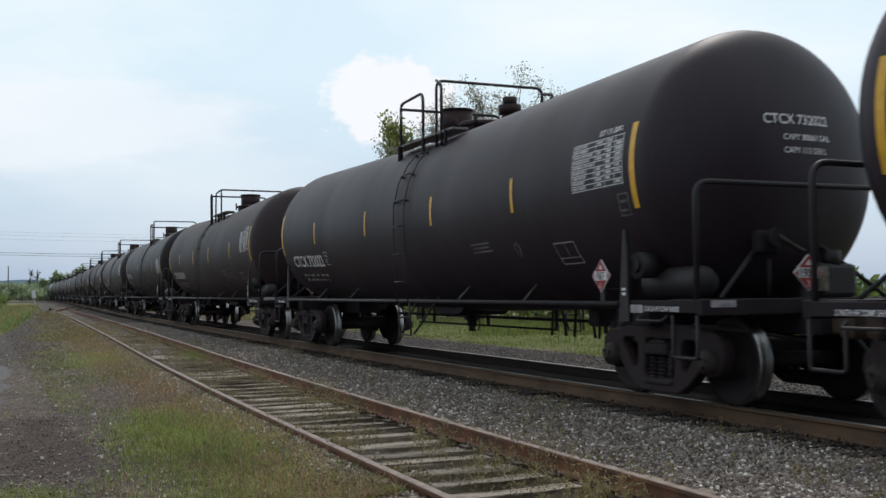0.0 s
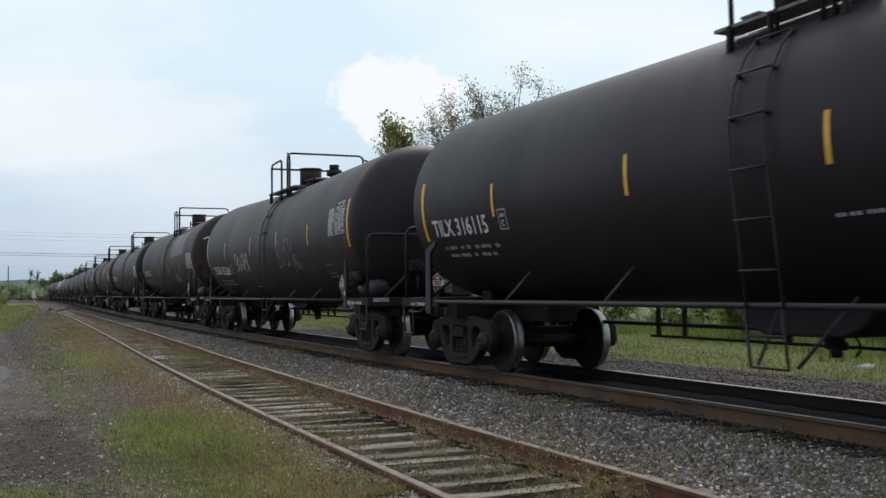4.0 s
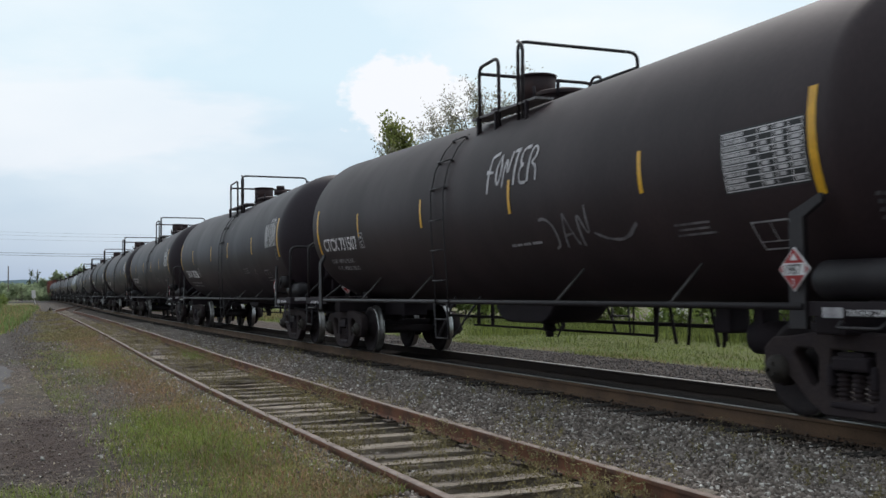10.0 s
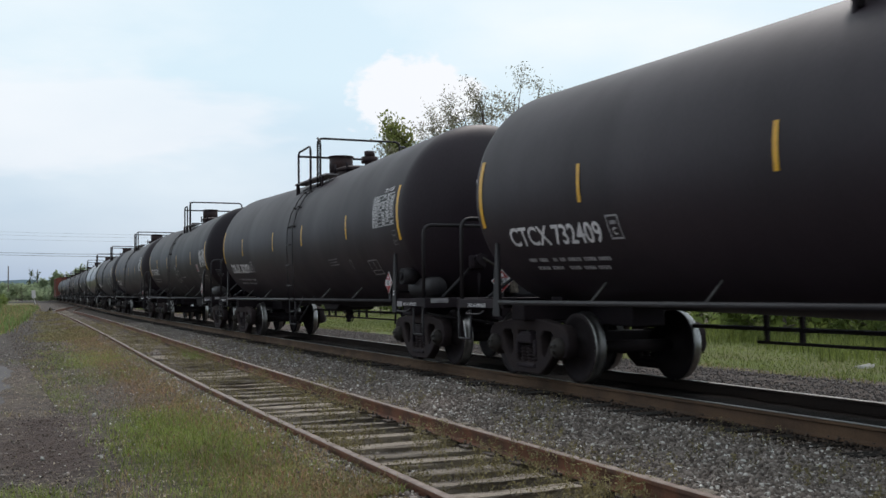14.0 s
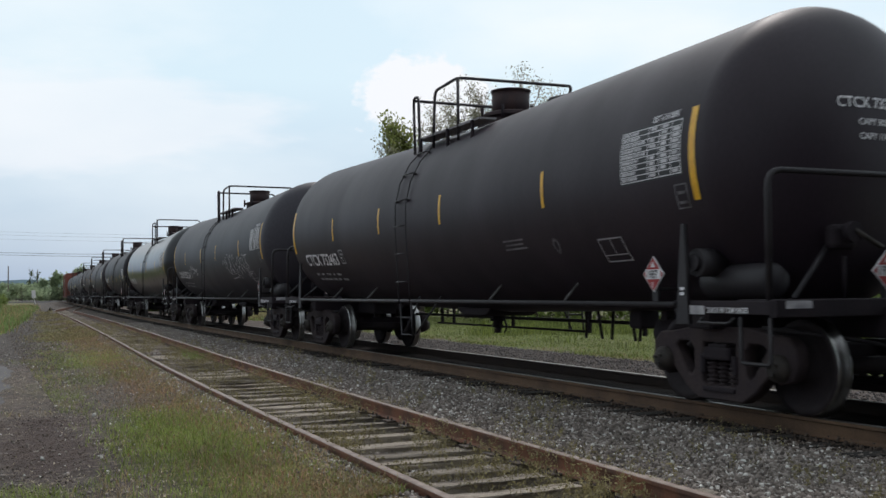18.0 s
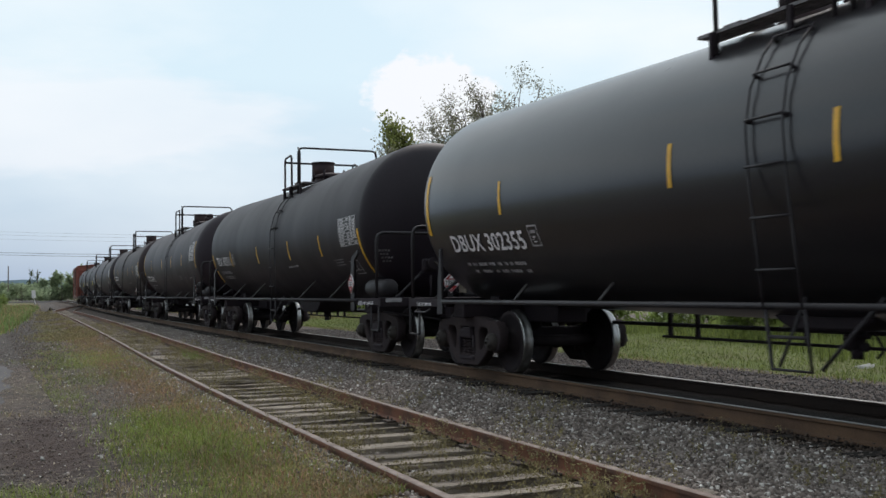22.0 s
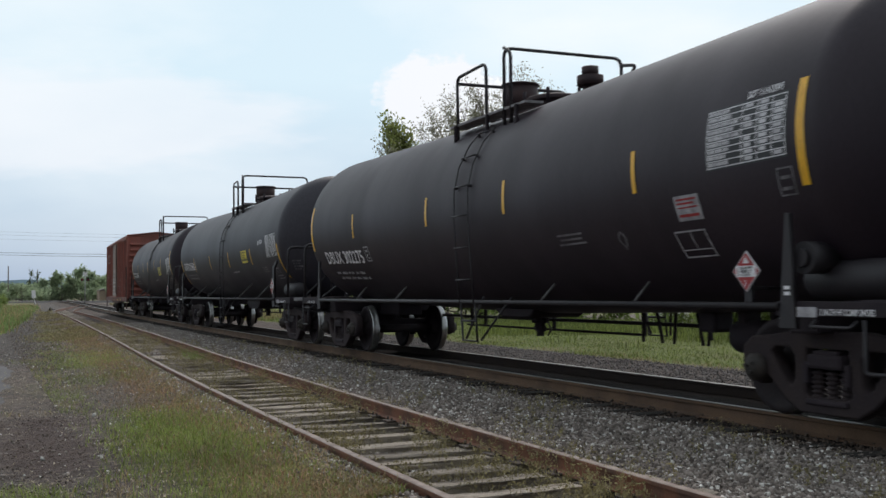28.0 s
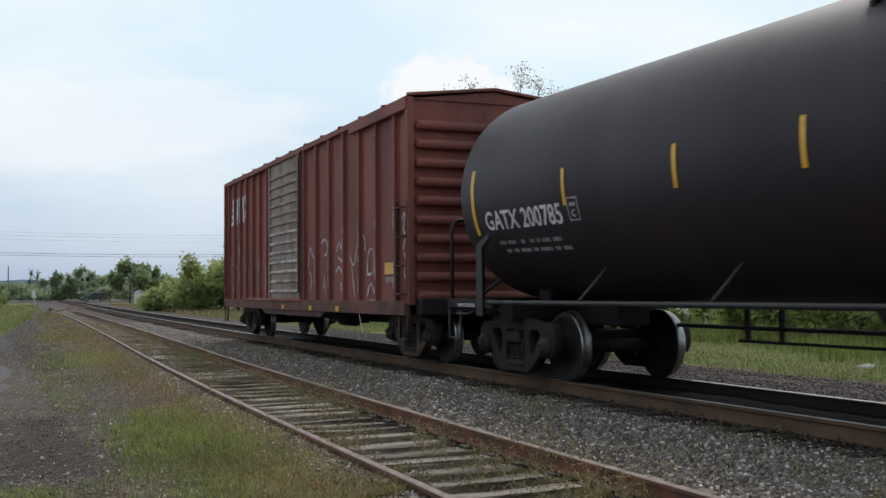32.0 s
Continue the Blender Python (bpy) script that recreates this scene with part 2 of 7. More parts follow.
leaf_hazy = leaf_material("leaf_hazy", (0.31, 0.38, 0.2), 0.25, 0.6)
leaf_line_haze = leaf_material("leaf_line_haze", (0.42, 0.48, 0.2), 0.25, 0.6)
leaf_bud = leaf_material("leaf_bud", (0.3, 0.29, 0.2), 0.4, 0.5)
pale_litter = leaf_material("pale_litter", (0.5, 0.42, 0.3), 0.4)
leaf_dark = leaf_material("leaf_dark", (0.075, 0.105, 0.045))
leaf_mid = leaf_material("leaf_mid", (0.15, 0.2, 0.06), 0.4, 0.5)
leaf_olive = leaf_material("leaf_olive", (0.27, 0.3, 0.1), 0.4, 0.55)
blossom = leaf_material("white_blossom", (0.85, 0.84, 0.8), 0.15, 0.4)
leaf_light = leaf_material("leaf_light", (0.22, 0.28, 0.085), 0.4, 0.5)
bark = material("bark", (0.12, 0.1, 0.085), 0.9, second=(0.07, 0.058, 0.05), scale=5, fine=40, bump=0.7, dist=0.03)
box_red = material("boxcar_red", (0.31, 0.085, 0.06), 0.62, second=(0.18, 0.056, 0.043), scale=1.1, fine=30, bump=0.1, stretch=(1, 1, 0.3), third=(0.18, 0.068, 0.053))
door_grey = material("door_grey", (0.32, 0.25, 0.22), 0.65, second=(0.17, 0.11, 0.09), scale=1.6, fine=25, bump=0.1, stretch=(1, 1, 0.4))
door_rub = material("door_rub", (0.6, 0.55, 0.52), 0.65, second=(0.22, 0.15, 0.13), scale=2.2, fine=18, bump=0.1)
sill_red = material("sill_red", (0.17, 0.065, 0.05), 0.75, second=(0.09, 0.042, 0.034), scale=2.2, fine=30, bump=0.2)
door_pale = material("door_pale", (0.36, 0.28, 0.25), 0.65, second=(0.22, 0.14, 0.12), scale=2.2, fine=18, bump=0.1)
sill_grime = material("sill_grime", (0.1, 0.05, 0.04), 0.8, second=(0.055, 0.032, 0.027), scale=3, fine=30, bump=0.2)
white_paint = material("white_paint", (0.78, 0.74, 0.755), 0.6, second=(0.63, 0.595, 0.61), scale=6, bump=0.03)
table_white = material("table_white", (0.6, 0.57, 0.585), 0.6, second=(0.42, 0.395, 0.41), scale=8, bump=0.03)
faded_white = material("faded_white", (0.42, 0.395, 0.41), 0.65, second=(0.26, 0.243, 0.255), scale=8, bump=0.03)
spray_white = material("spray_white", (0.62, 0.585, 0.605), 0.6, second=(0.38, 0.355, 0.37), scale=5, bump=0.02)
spray_grey = material("spray_grey", (0.2, 0.185, 0.195), 0.6, second=(0.08, 0.072, 0.078), scale=4, bump=0.02)
patch_light = material("patch_light", (0.058, 0.056, 0.061), 0.42, second=(0.045, 0.043, 0.047), scale=2, bump=0.02)
stripe_yellow = material("stripe_yellow", (0.8, 0.42, 0.012), 0.4, second=(0.68, 0.34, 0.012), scale=7, bump=0.02, rough2=0.5, spec=0.5)
stripe_yellow.node_tree.nodes["Principled BSDF"].inputs["Coat Weight"].default_value = 0.2
sign_yellow = material("sign_yellow", (0.78, 0.62, 0.06), 0.5, second=(0.68, 0.53, 0.06), scale=7, bump=0.02)
ink_black = material("ink_black", (0.02, 0.02, 0.022), 0.5, scale=8, bump=0.0)
placard_red = material("placard_red", (0.36, 0.02, 0.022), 0.5, second=(0.28, 0.02, 0.02), scale=8, bump=0.02)
galvanised = material("galvanised", (0.4, 0.4, 0.39), 0.45, metal=0.5, second=(0.3, 0.3, 0.3), scale=5, bump=0.05)
pole_wood = material("pole_wood", (0.15, 0.12, 0.1), 0.9, second=(0.1, 0.08, 0.07), scale=3, bump=0.5, stretch=(6, 6, 0.6))
cable_black = material("cable_black", (0.05, 0.05, 0.055), 0.6, bump=0)
brick_brown = material("brick_brown", (0.14, 0.11, 0.1), 0.85, second=(0.1, 0.08, 0.075), scale=3, bump=0.3)
brace_grey = material("brace_grey", (0.075, 0.068, 0.067), 0.6, second=(0.05, 0.045, 0.043), scale=6, bump=0.1)
tan_board = material("tan_board", (0.36, 0.27, 0.2), 0.8, second=(0.28, 0.21, 0.16), scale=2, bump=0.1, stretch=(1, 1, 5))
glass_dark = material("glass_dark", (0.03, 0.035, 0.04), 0.08, bump=0, spec=0.8)
car_white = material("car_white", (0.72, 0.73, 0.74), 0.25, bump=0, scale=2)
car_blue = material("car_blue", (0.03, 0.06, 0.2), 0.25, bump=0, scale=2)
car_dark = material("car_dark", (0.035, 0.042, 0.045), 0.25, bump=0, scale=2)
car_tan = material("car_tan", (0.2, 0.17, 0.14), 0.25, bump=0, scale=2)
rubber = material("rubber", (0.025, 0.025, 0.026), 0.85, bump=0.1)
lens_red = material("lens_red", (0.3, 0.02, 0.02), 0.2, bump=0)
# distance haze painted in as a pale blue base colour
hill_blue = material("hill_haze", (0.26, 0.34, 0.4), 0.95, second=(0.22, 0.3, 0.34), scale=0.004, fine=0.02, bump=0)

# ---- mesh helpers ----
def mesh_of(name, verts, faces, mats, index=None, smooth=False):
    me = bpy.data.meshes.new(name)
    me.from_pydata([tuple(v) for v in verts], [], [tuple(f) for f in faces])
    for m in mats if isinstance(mats, (list, tuple)) else [mats]:
        me.materials.append(m)
    if index is not None:
        me.polygons.foreach_set("material_index", index)
    if smooth:
        me.polygons.foreach_set("use_smooth", [True] * len(me.polygons))
    me.update()
    return me

def soup(name, verts, size, mats):
    """A mesh of separate faces, each of `size` corners, from an array of corners."""
    count = len(verts) // size
    me = bpy.data.meshes.new(name)
    me.vertices.add(len(verts))
    me.vertices.foreach_set("co", np.asarray(verts, dtype=np.float32).ravel())
    me.loops.add(len(verts))
    me.loops.foreach_set("vertex_index", np.arange(len(verts), dtype=np.int32))
    me.polygons.add(count)
    me.polygons.foreach_set("loop_start", np.arange(0, len(verts), size, dtype=np.int32))
    me.materials.append(mats)
    me.update(calc_edges=True)
    return me

def part(name, data, mat=None, parent=None, label="", smooth=None):
    """Links a bmesh (or a mesh) as one mesh object under a thing or a part."""
    if isinstance(data, bmesh.types.BMesh):
        me = bpy.data.meshes.new(name)
        bmesh.ops.recalc_face_normals(data, faces=data.faces)
        data.to_mesh(me)
        data.free()
    else:
        me = data
    if mat is not None:
        for m in mat if isinstance(mat, (list, tuple)) else [mat]:
            me.materials.append(m)
    if smooth:
        me.polygons.foreach_set("use_smooth", [True] * len(me.polygons))
    ob = new(name, me)
    ob.parent = parent
    if label:
        tagged(ob, label)
    return ob

def box(bm, c, s, bevel=0.0, turn=None, mat=0):
    m = Matrix.Translation(c) @ (turn if turn else Matrix()) @ Matrix.Diagonal((*s, 1))
    made = bmesh.ops.create_cube(bm, size=1.0, matrix=m)["verts"]
    faces = {f for v in made for f in v.link_faces}
    for f in faces:
        f.material_index = mat
    if bevel:
        edges = list({e for v in made for e in v.link_edges})
        bmesh.ops.bevel(bm, geom=edges, offset=bevel, segments=2, affect="EDGES", profile=0.5, clamp_overlap=True)

def rod(bm, a, b, r, seg=8, r2=None, mat=0):
    a, b = Vector(a), Vector(b)
    d = b - a
    m = Matrix.Translation((a + b) / 2) @ d.to_track_quat("Z", "Y").to_matrix().to_4x4()
    made = bmesh.ops.create_cone(bm, cap_ends=True, segments=seg, radius1=r, radius2=r if r2 is None else r2, depth=d.length, matrix=m)["verts"]
    for f in {f for v in made for f in v.link_faces}:
        f.material_index = mat
        f.smooth = len(f.verts) == 4

def tube(bm, pts, r, seg=8, bend=0.0, steps=4):
    """A bent tube along the points; bend rounds its corners."""
    pts = [Vector(p) for p in pts]
    if bend:
        out = [pts[0]]
        for i in range(1, len(pts) - 1):
            a, b, c = pts[i - 1], pts[i], pts[i + 1]
            k = min(bend, (a - b).length * 0.45, (c - b).length * 0.45)
            p, q = b + (a - b).normalized() * k, b + (c - b).normalized() * k
            for j in range(steps + 1):
                t = j / steps
                out.append(p * (1 - t) ** 2 + b * 2 * t * (1 - t) + q * t * t)
        pts = out + [pts[-1]]
    rings = []
    side = None
    for i, p in enumerate(pts):
        d = (pts[min(i + 1, len(pts) - 1)] - pts[max(i - 1, 0)]).normalized()
        if side is None:
            side = d.orthogonal().normalized()
        side = (side - d * side.dot(d)).normalized()
        up = d.cross(side)
        rings.append([bm.verts.new(p + (side * math.cos(a) + up * math.sin(a)) * r) for a in (2 * math.pi * k / seg for k in range(seg))])
    for p, q in zip(rings, rings[1:]):
        for k in range(seg):
            f = bm.faces.new((p[k], p[(k + 1) % seg], q[(k + 1) % seg], q[k]))
            f.smooth = True
    bm.faces.new(rings[0][::-1])
    bm.faces.new(rings[-1])

def lathe(bm, profile, seg, frame_m=Matrix(), mats=None):
    """Turns (along, radius) pairs about the local x axis."""
    rings = []
    for u, r in profile:
        if r < 1e-6:
            rings.append([bm.verts.new(frame_m @ Vector((u, 0, 0)))])
        else:
            rings.append([bm.verts.new(frame_m @ Vector((u, r * math.cos(2 * math.pi * k / seg), r * math.sin(2 * math.pi * k / seg)))) for k in range(seg)])
    for i, (p, q) in enumerate(zip(rings, rings[1:])):
        for k in range(seg):
            a, b = (k, (k + 1) % seg)
            ring = [p[a % len(p)], p[b % len(p)], q[b % len(q)], q[a % len(q)]]
            ring = [v for j, v in enumerate(ring) if v not in ring[:j]]
            if len(ring) > 2:
                f = bm.faces.new(ring)
                f.smooth = True
                if mats:
                    f.material_index = mats[i]

def outline(name, outer, holes, depth, bevel=0.01):
    """A plate cut from an outline with holes, in the xz plane, `depth` thick."""
    cu = bpy.data.curves.new(name, "CURVE")
    cu.dimensions, cu.fill_mode = "2D", "BOTH"
    cu.extrude, cu.bevel_depth, cu.bevel_resolution = depth / 2 - bevel, bevel, 1
    for ring in [outer] + holes:
        sp = cu.splines.new("POLY")
        sp.points.add(len(ring) - 1)
        for p, (x, z) in zip(sp.points, ring):
            p.co = (x, z, 0, 1)
        sp.use_cyclic_u = True
    tmp = bpy.data.objects.new(name, cu)
    me = bpy.data.meshes.new_from_object(tmp)
    bpy.data.objects.remove(tmp)
    me.transform(Euler((radians(90), 0, 0)).to_matrix().to_4x4())
    return me

def letters(body, size, wide=1.0):
    """Built-in lettering as points and faces, centred on its height; x runs along the line."""
    cu = bpy.data.curves.new("lettering", "FONT")
    cu.body, cu.size, cu.resolution_u, cu.offset = body, size, 3, size * 0.018
    tmp = bpy.data.objects.new("lettering", cu)
    me = bpy.data.meshes.new_from_object(tmp)
    bpy.data.objects.remove(tmp)
    pts = [(v.co.x * wide, v.co.y - size * 0.35) for v in me.vertices]
    fs = [tuple(p.vertices) for p in me.polygons]
    bpy.data.meshes.remove(me)
    return pts, fs

# ---- the two tracks in plan ----
def main_turn(s):
    k = min(s, 214.0)
    return 0.000764 * k - 0.00000304 * k * k

def side_turn(s):
    if s < 25:
        return 0.0056 + 0.00168 * s
    if s < 88:
        return 0.0476 - 0.005 * min(1, (s - 25) / 10) - 0.0003 * max(0, s - 35)
    return min(0.0267 + 0.009 * (s - 88), 0.13)

def lay(turn, x0, start, end, step=0.5):
    """Walks the centre line both ways from y = 0: rows of s, x, y, heading."""
    rows, x, y, s = [], x0, 0.0, 0.0
    while s <= end:
        rows.append((s, x, y, turn(s)))
        h = turn(s + step / 2)
        x, y, s = x + math.sin(h) * step, y + math.cos(h) * step, s + step
    x, y, s = x0, 0.0, 0.0
    while s > start:
        h = turn(s - step / 2)
        x, y, s = x - math.sin(h) * step, y - math.cos(h) * step, s - step
        rows.insert(0, (s, x, y, turn(s)))
    return np.array(rows)

MAIN = lay(main_turn, 7.856, -60, 560)
SIDE = lay(side_turn, 3.42, -12, 138)

def on(track, s, lat=0.0):
    x, y, h = (np.interp(s, track[:, 0], track[:, k]) for k in (1, 2, 3))
    return x + lat * np.cos(h), y - lat * np.sin(h), h

def main_x(y):
    return np.interp(y, MAIN[:, 2], MAIN[:, 1])

def side_x(y):
    return np.interp(y, SIDE[:, 2], SIDE[:, 1])

# ---- ground ----
def bed_z(lat):
    """Height of the ballast across the main line."""
    return np.interp(lat, (-3.4, -3.1, -1.8, -1.45, -1.0, -0.7, 0.7, 1.2, 1.75, 2.7, 5.4, 5.9), (-0.33, -0.29, -0.19, -0.2, -0.21, -0.145, -0.145, -0.2, -0.19, -0.34, -0.37, -0.47))

def soil_z(lat):
    return np.interp(lat, (-4.0, -3.2, -2.6, 2.4, 3.0, 9.0, 60), (-0.3, -0.305, -0.36, -0.40, -0.38, -0.42, -0.5))

def bump2(x, y, cx, cy, rx, ry):
    return np.exp(-((x - cx) / rx) ** 2 - ((y - cy) / ry) ** 2)

def wedge_x(y):
    """Inner edge of the grass field beside the dirt lane."""
    return np.interp(y, (30, 44, 64, 90, 125, 221), (-1.2, 0.9, 2.3, 3.9, 6.0, 10.0))

def green_at(x, y):
    """How grassy the yard is."""
    g = 1.0 * bump2(x, y, 1.85, 10.7, 0.62, 2.3) + 0.75 * bump2(x, y, 2.3, 24.5, 1.0, 4.5) + 0.8 * bump2(x, y, 0.2, 8.3, 0.4, 0.7)
    g = g + 0.55 * bump2(x, y, 3.0, 50, 0.8, 10) + 0.4 * bump2(x, y, 1.2, 17.5, 0.9, 2.5) + 0.35 * bump2(x, y, 1.7, 7.6, 1.0, 1.0)
    return np.clip(g + 1.0 * ((x < wedge_x(y)) & (y > 38)), 0, 1)

def red_at(x, y):
    """Where rusty seed-headed weeds grow along the siding."""
    off = x - side_x(np.clip(y, -12, 138))
    return np.clip(0.75 * np.exp(-((off + 1.35) / 0.5) ** 2) * (y < 60) + 0.7 * bump2(x, y, 3.6, 34, 0.9, 6), 0, 1)

def worn_at(x, y):
    """Bare dark trodden dirt."""
    return np.clip(1.1 * bump2(x, y, 0.62, 10.9, 0.5, 2.0) + 0.5 * bump2(x, y, 0.9, 13.2, 0.7, 0.7), 0, 1)

def lane_at(x, y):
    right = np.interp(y, (22, 39, 60, 100, 221), (1.1, 2.0, 3.8, 6.2, 16))
    return np.clip((y - 21) / 6, 0, 1) * (x > wedge_x(y)) * np.clip((right + 0.5 - x) / 1.2, 0.25, 1)

def ground_z(x, y):
    x, y = np.asarray(x, dtype=float), np.asarray(y, dtype=float)
    z = soil_z(x - main_x(np.clip(y, -60, 520)))
    near = (np.abs(x) < 45) & (y > -5) & (y < 160)
    wob = np.zeros(x.shape)
    wob[near] = [0.028 * noise.noise((a * 0.9, b * 0.9, 0)) + 0.012 * noise.noise((a * 4, b * 4, 3)) for a, b in zip(x[near], y[near])]
    off = x - side_x(np.clip(y, -12, 138))
    wob *= np.where((np.abs(off) < 1.0) & (y < 130), 0.4, 1.0)
    return z + wob + np.where(y < 130, np.interp(off, (-2.6, -1.2, -0.86, -0.78, -0.7, 0.7, 0.8, 1.1, 1.5), (0, 0.09, 0.14, 0.125, -0.025, -0.025, 0.04, 0.06, 0)), 0)

def build_ground():
    ys = np.unique(np.concatenate([np.linspace(-30, 4, 18), np.linspace(4, 45, 165), np.linspace(45, 160, 120), np.linspace(160, 420, 50), np.geomspace(420, 4500, 24), -np.geomspace(30, 3000, 12)]))
    us = np.unique(np.concatenate([np.linspace(-12, -5.6, 34), np.linspace(-5.6, -3.0, 48), np.linspace(-3.2, 3.2, 26), np.linspace(3.2, 30, 60), np.geomspace(30, 4500, 22), -np.geomspace(12, 4500, 24)]))
    yy, uu = np.meshgrid(ys, us, indexing="ij")
    xx = main_x(np.clip(yy, -60, 520)) + uu
    zz = ground_z(xx, yy)
    n, m = zz.shape
    verts = np.stack([xx, yy, zz], -1).reshape(-1, 3)
    faces = [(i * m + j, i * m + j + 1, (i + 1) * m + j + 1, (i + 1) * m + j) for i in range(n - 1) for j in range(m - 1)]
    me = mesh_of("ground", verts, faces, soil, smooth=True)
    far_field = np.where((np.abs(uu) > 9) & (yy > 60) & (xx > 12), 0.8, 0)
    for name, field in (("grassy", np.maximum(green_at(xx, yy), far_field)), ("reddish", red_at(xx, yy)), ("worn", worn_at(xx, yy)), ("lane", lane_at(xx, yy))):
        me.attributes.new(name, "FLOAT", "POINT").data.foreach_set("value", field.astype(np.float32).ravel())
    tagged(new("ground", me), "bare trodden brown soil with patches of thin grass and gravel", "ground", kind="structure")

def build_ballast():
    ss = np.unique(np.concatenate([np.arange(-25, 60, 0.4), np.arange(60, 540, 3.0)]))
    ls = np.linspace(-3.4, 5.9, 60)
    verts, faces, index = [], [], []
    for s in ss:
        x, y, h = on(MAIN, s)
        for lat in ls:
            z = float(bed_z(lat)) + 0.02 * noise.noise((lat * 2.1, s * 2.1, 7))
            verts.append((x + lat * math.cos(h), y - lat * math.sin(h), z))
    m = len(ls)
    for i in range(len(ss) - 1):
        for j in range(m - 1):
            faces.append((i * m + j, i * m + j + 1, (i + 1) * m + j + 1, (i + 1) * m + j))
            # index 1: the near-black strip, between the rails and just outside the near one
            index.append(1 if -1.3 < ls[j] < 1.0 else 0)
    tagged(new("ballast", mesh_of("ballast", verts, faces, [gravel_bed, track_dark], index, True)), "grey crushed-stone ballast bed under the main line", "ballast", kind="structure")

def build_lawn():
    ss, ls = np.arange(-20, 150, 2.0), np.linspace(5.4, 24, 14)
    verts, faces = [], []
    for s in ss:
        for k, lat in enumerate(ls):
            x, y, h = on(MAIN, s, lat + (0.5 * noise.noise((s * 0.7, 3, 3)) if k == 0 else 0))
            verts.append((float(x), float(y), float(soil_z(lat)) + 0.045 * (k > 0) - 0.03 * (k == 0)))
    m = len(ls)
    faces = [(i * m + j, i * m + j + 1, (i + 1) * m + j + 1, (i + 1) * m + j) for i in range(len(ss) - 1) for j in range(m - 1)]
    tagged(new("verge", mesh_of("verge", verts, faces, lawn, smooth=True)), "mown green grass verge beyond the main line", "grass", kind="structure")

def build_path():
    """Broken asphalt apron that ends where the dirt lane starts."""
    ys = np.linspace(-8, 24.2, 90)
    right = np.interp(ys, (-8, 10, 14.3, 14.9, 22.7, 24.2), (0.0, 0.2, 0.36, 0.52, 0.9, 0.75))
    verts, faces = [], []
    for y, r in zip(ys, right):
        for k in range(6):
            edge = 0.1 * noise.noise((y * 1.6, k, 5)) + 0.05 * noise.noise((y * 6, k, 5)) if k == 5 else 0
            verts.append((r - 3.2 * (1 - k / 5) + edge, y + (0.2 * noise.noise((k * 1.7, 3, 3)) if y > 24 else 0), -0.262 + (0.012 if 0 < k < 5 and y < 24 else -0.07)))
    for i in range(len(ys) - 1):
        for k in range(5):
            faces.append((i * 6 + k, i * 6 + k + 1, i * 6 + k + 7, i * 6 + k + 6))
    tagged(new("pavement", mesh_of("pavement", verts, faces, asphalt, smooth=True)), "worn grey asphalt apron with a crumbling edge", "path", kind="structure")

def build_road():
    verts, faces = [], []
    for i, x in enumerate(np.linspace(-160, 260, 43)):
        for y in (221.5, 222.0, 230.0, 230.5):
            z = -0.06 if 221.9 < y < 230.1 else -0.5
            verts.append((x, y + 0.05 * x, z))
    for i in range(42):
        for k in range(3):
            faces.append((i * 4 + k, i * 4 + k + 1, i * 4 + k + 5, i * 4 + k + 4))
    tagged(new("road", mesh_of("road", verts, faces, asphalt)), "two-lane grey asphalt road crossing the rails at grade", "road", kind="structure")

def rail_mesh(name, track, lat, top, s0, s1, body, head, low=1.0):
    prof = [(-0.07, -0.172), (0.07, -0.172), (0.07, -0.16), (0.012, -0.14), (0.01, -0.045), (0.036, -0.035), (0.036, -0.006), (0.026, 0.0), (-0.026, 0.0), (-0.036, -0.006), (-0.036, -0.035), (-0.01, -0.045), (-0.012, -0.14), (-0.07, -0.16)]
    ss = np.unique(np.concatenate([np.arange(s0, min(s1, 60), 0.5), np.arange(min(s1, 60), s1 + 0.1, 1.0)]))
    verts, faces, index = [], [], []
    n = len(prof)
    for s in ss:
        wob = 0.006 * noise.noise((s * 0.25, lat, 1))
        for u, z in prof:
            x, y, h = on(track, s, lat + u + wob)
            verts.append((float(x), float(y), top + z * low + 0.004 * noise.noise((s * 0.2, lat, 9))))
    for i in range(len(ss) - 1):
        for k in range(n):
            faces.append((i * n + k, i * n + (k + 1) % n, (i + 1) * n + (k + 1) % n, (i + 1) * n + k))
            index.append(1 if k in (6, 7, 8) else 0)
    return mesh_of(name, verts, faces, [body, head], index)

def tie_mesh(seed, mat, wide=0.23, long=2.6, high=0.16):
    rng = random.Random(seed)
    bm = bmesh.new()
    box(bm, (0, 0, 0), (long, wide, high), 0.012)
    bmesh.ops.subdivide_edges(bm, edges=[e for e in bm.edges if abs(e.verts[0].co.x - e.verts[1].co.x) > long * 0.7], cuts=5)
    for v in bm.verts:
        v.co += Vector((rng.uniform(-0.03, 0.03) if abs(v.co.x) > long * 0.4 else 0, rng.uniform(-0.02, 0.02), rng.uniform(-0.016, 0.008)))
    me = bpy.data.meshes.new("tie")
    bm.to_mesh(me)
    bm.free()
    me.materials.append(mat)
    return me

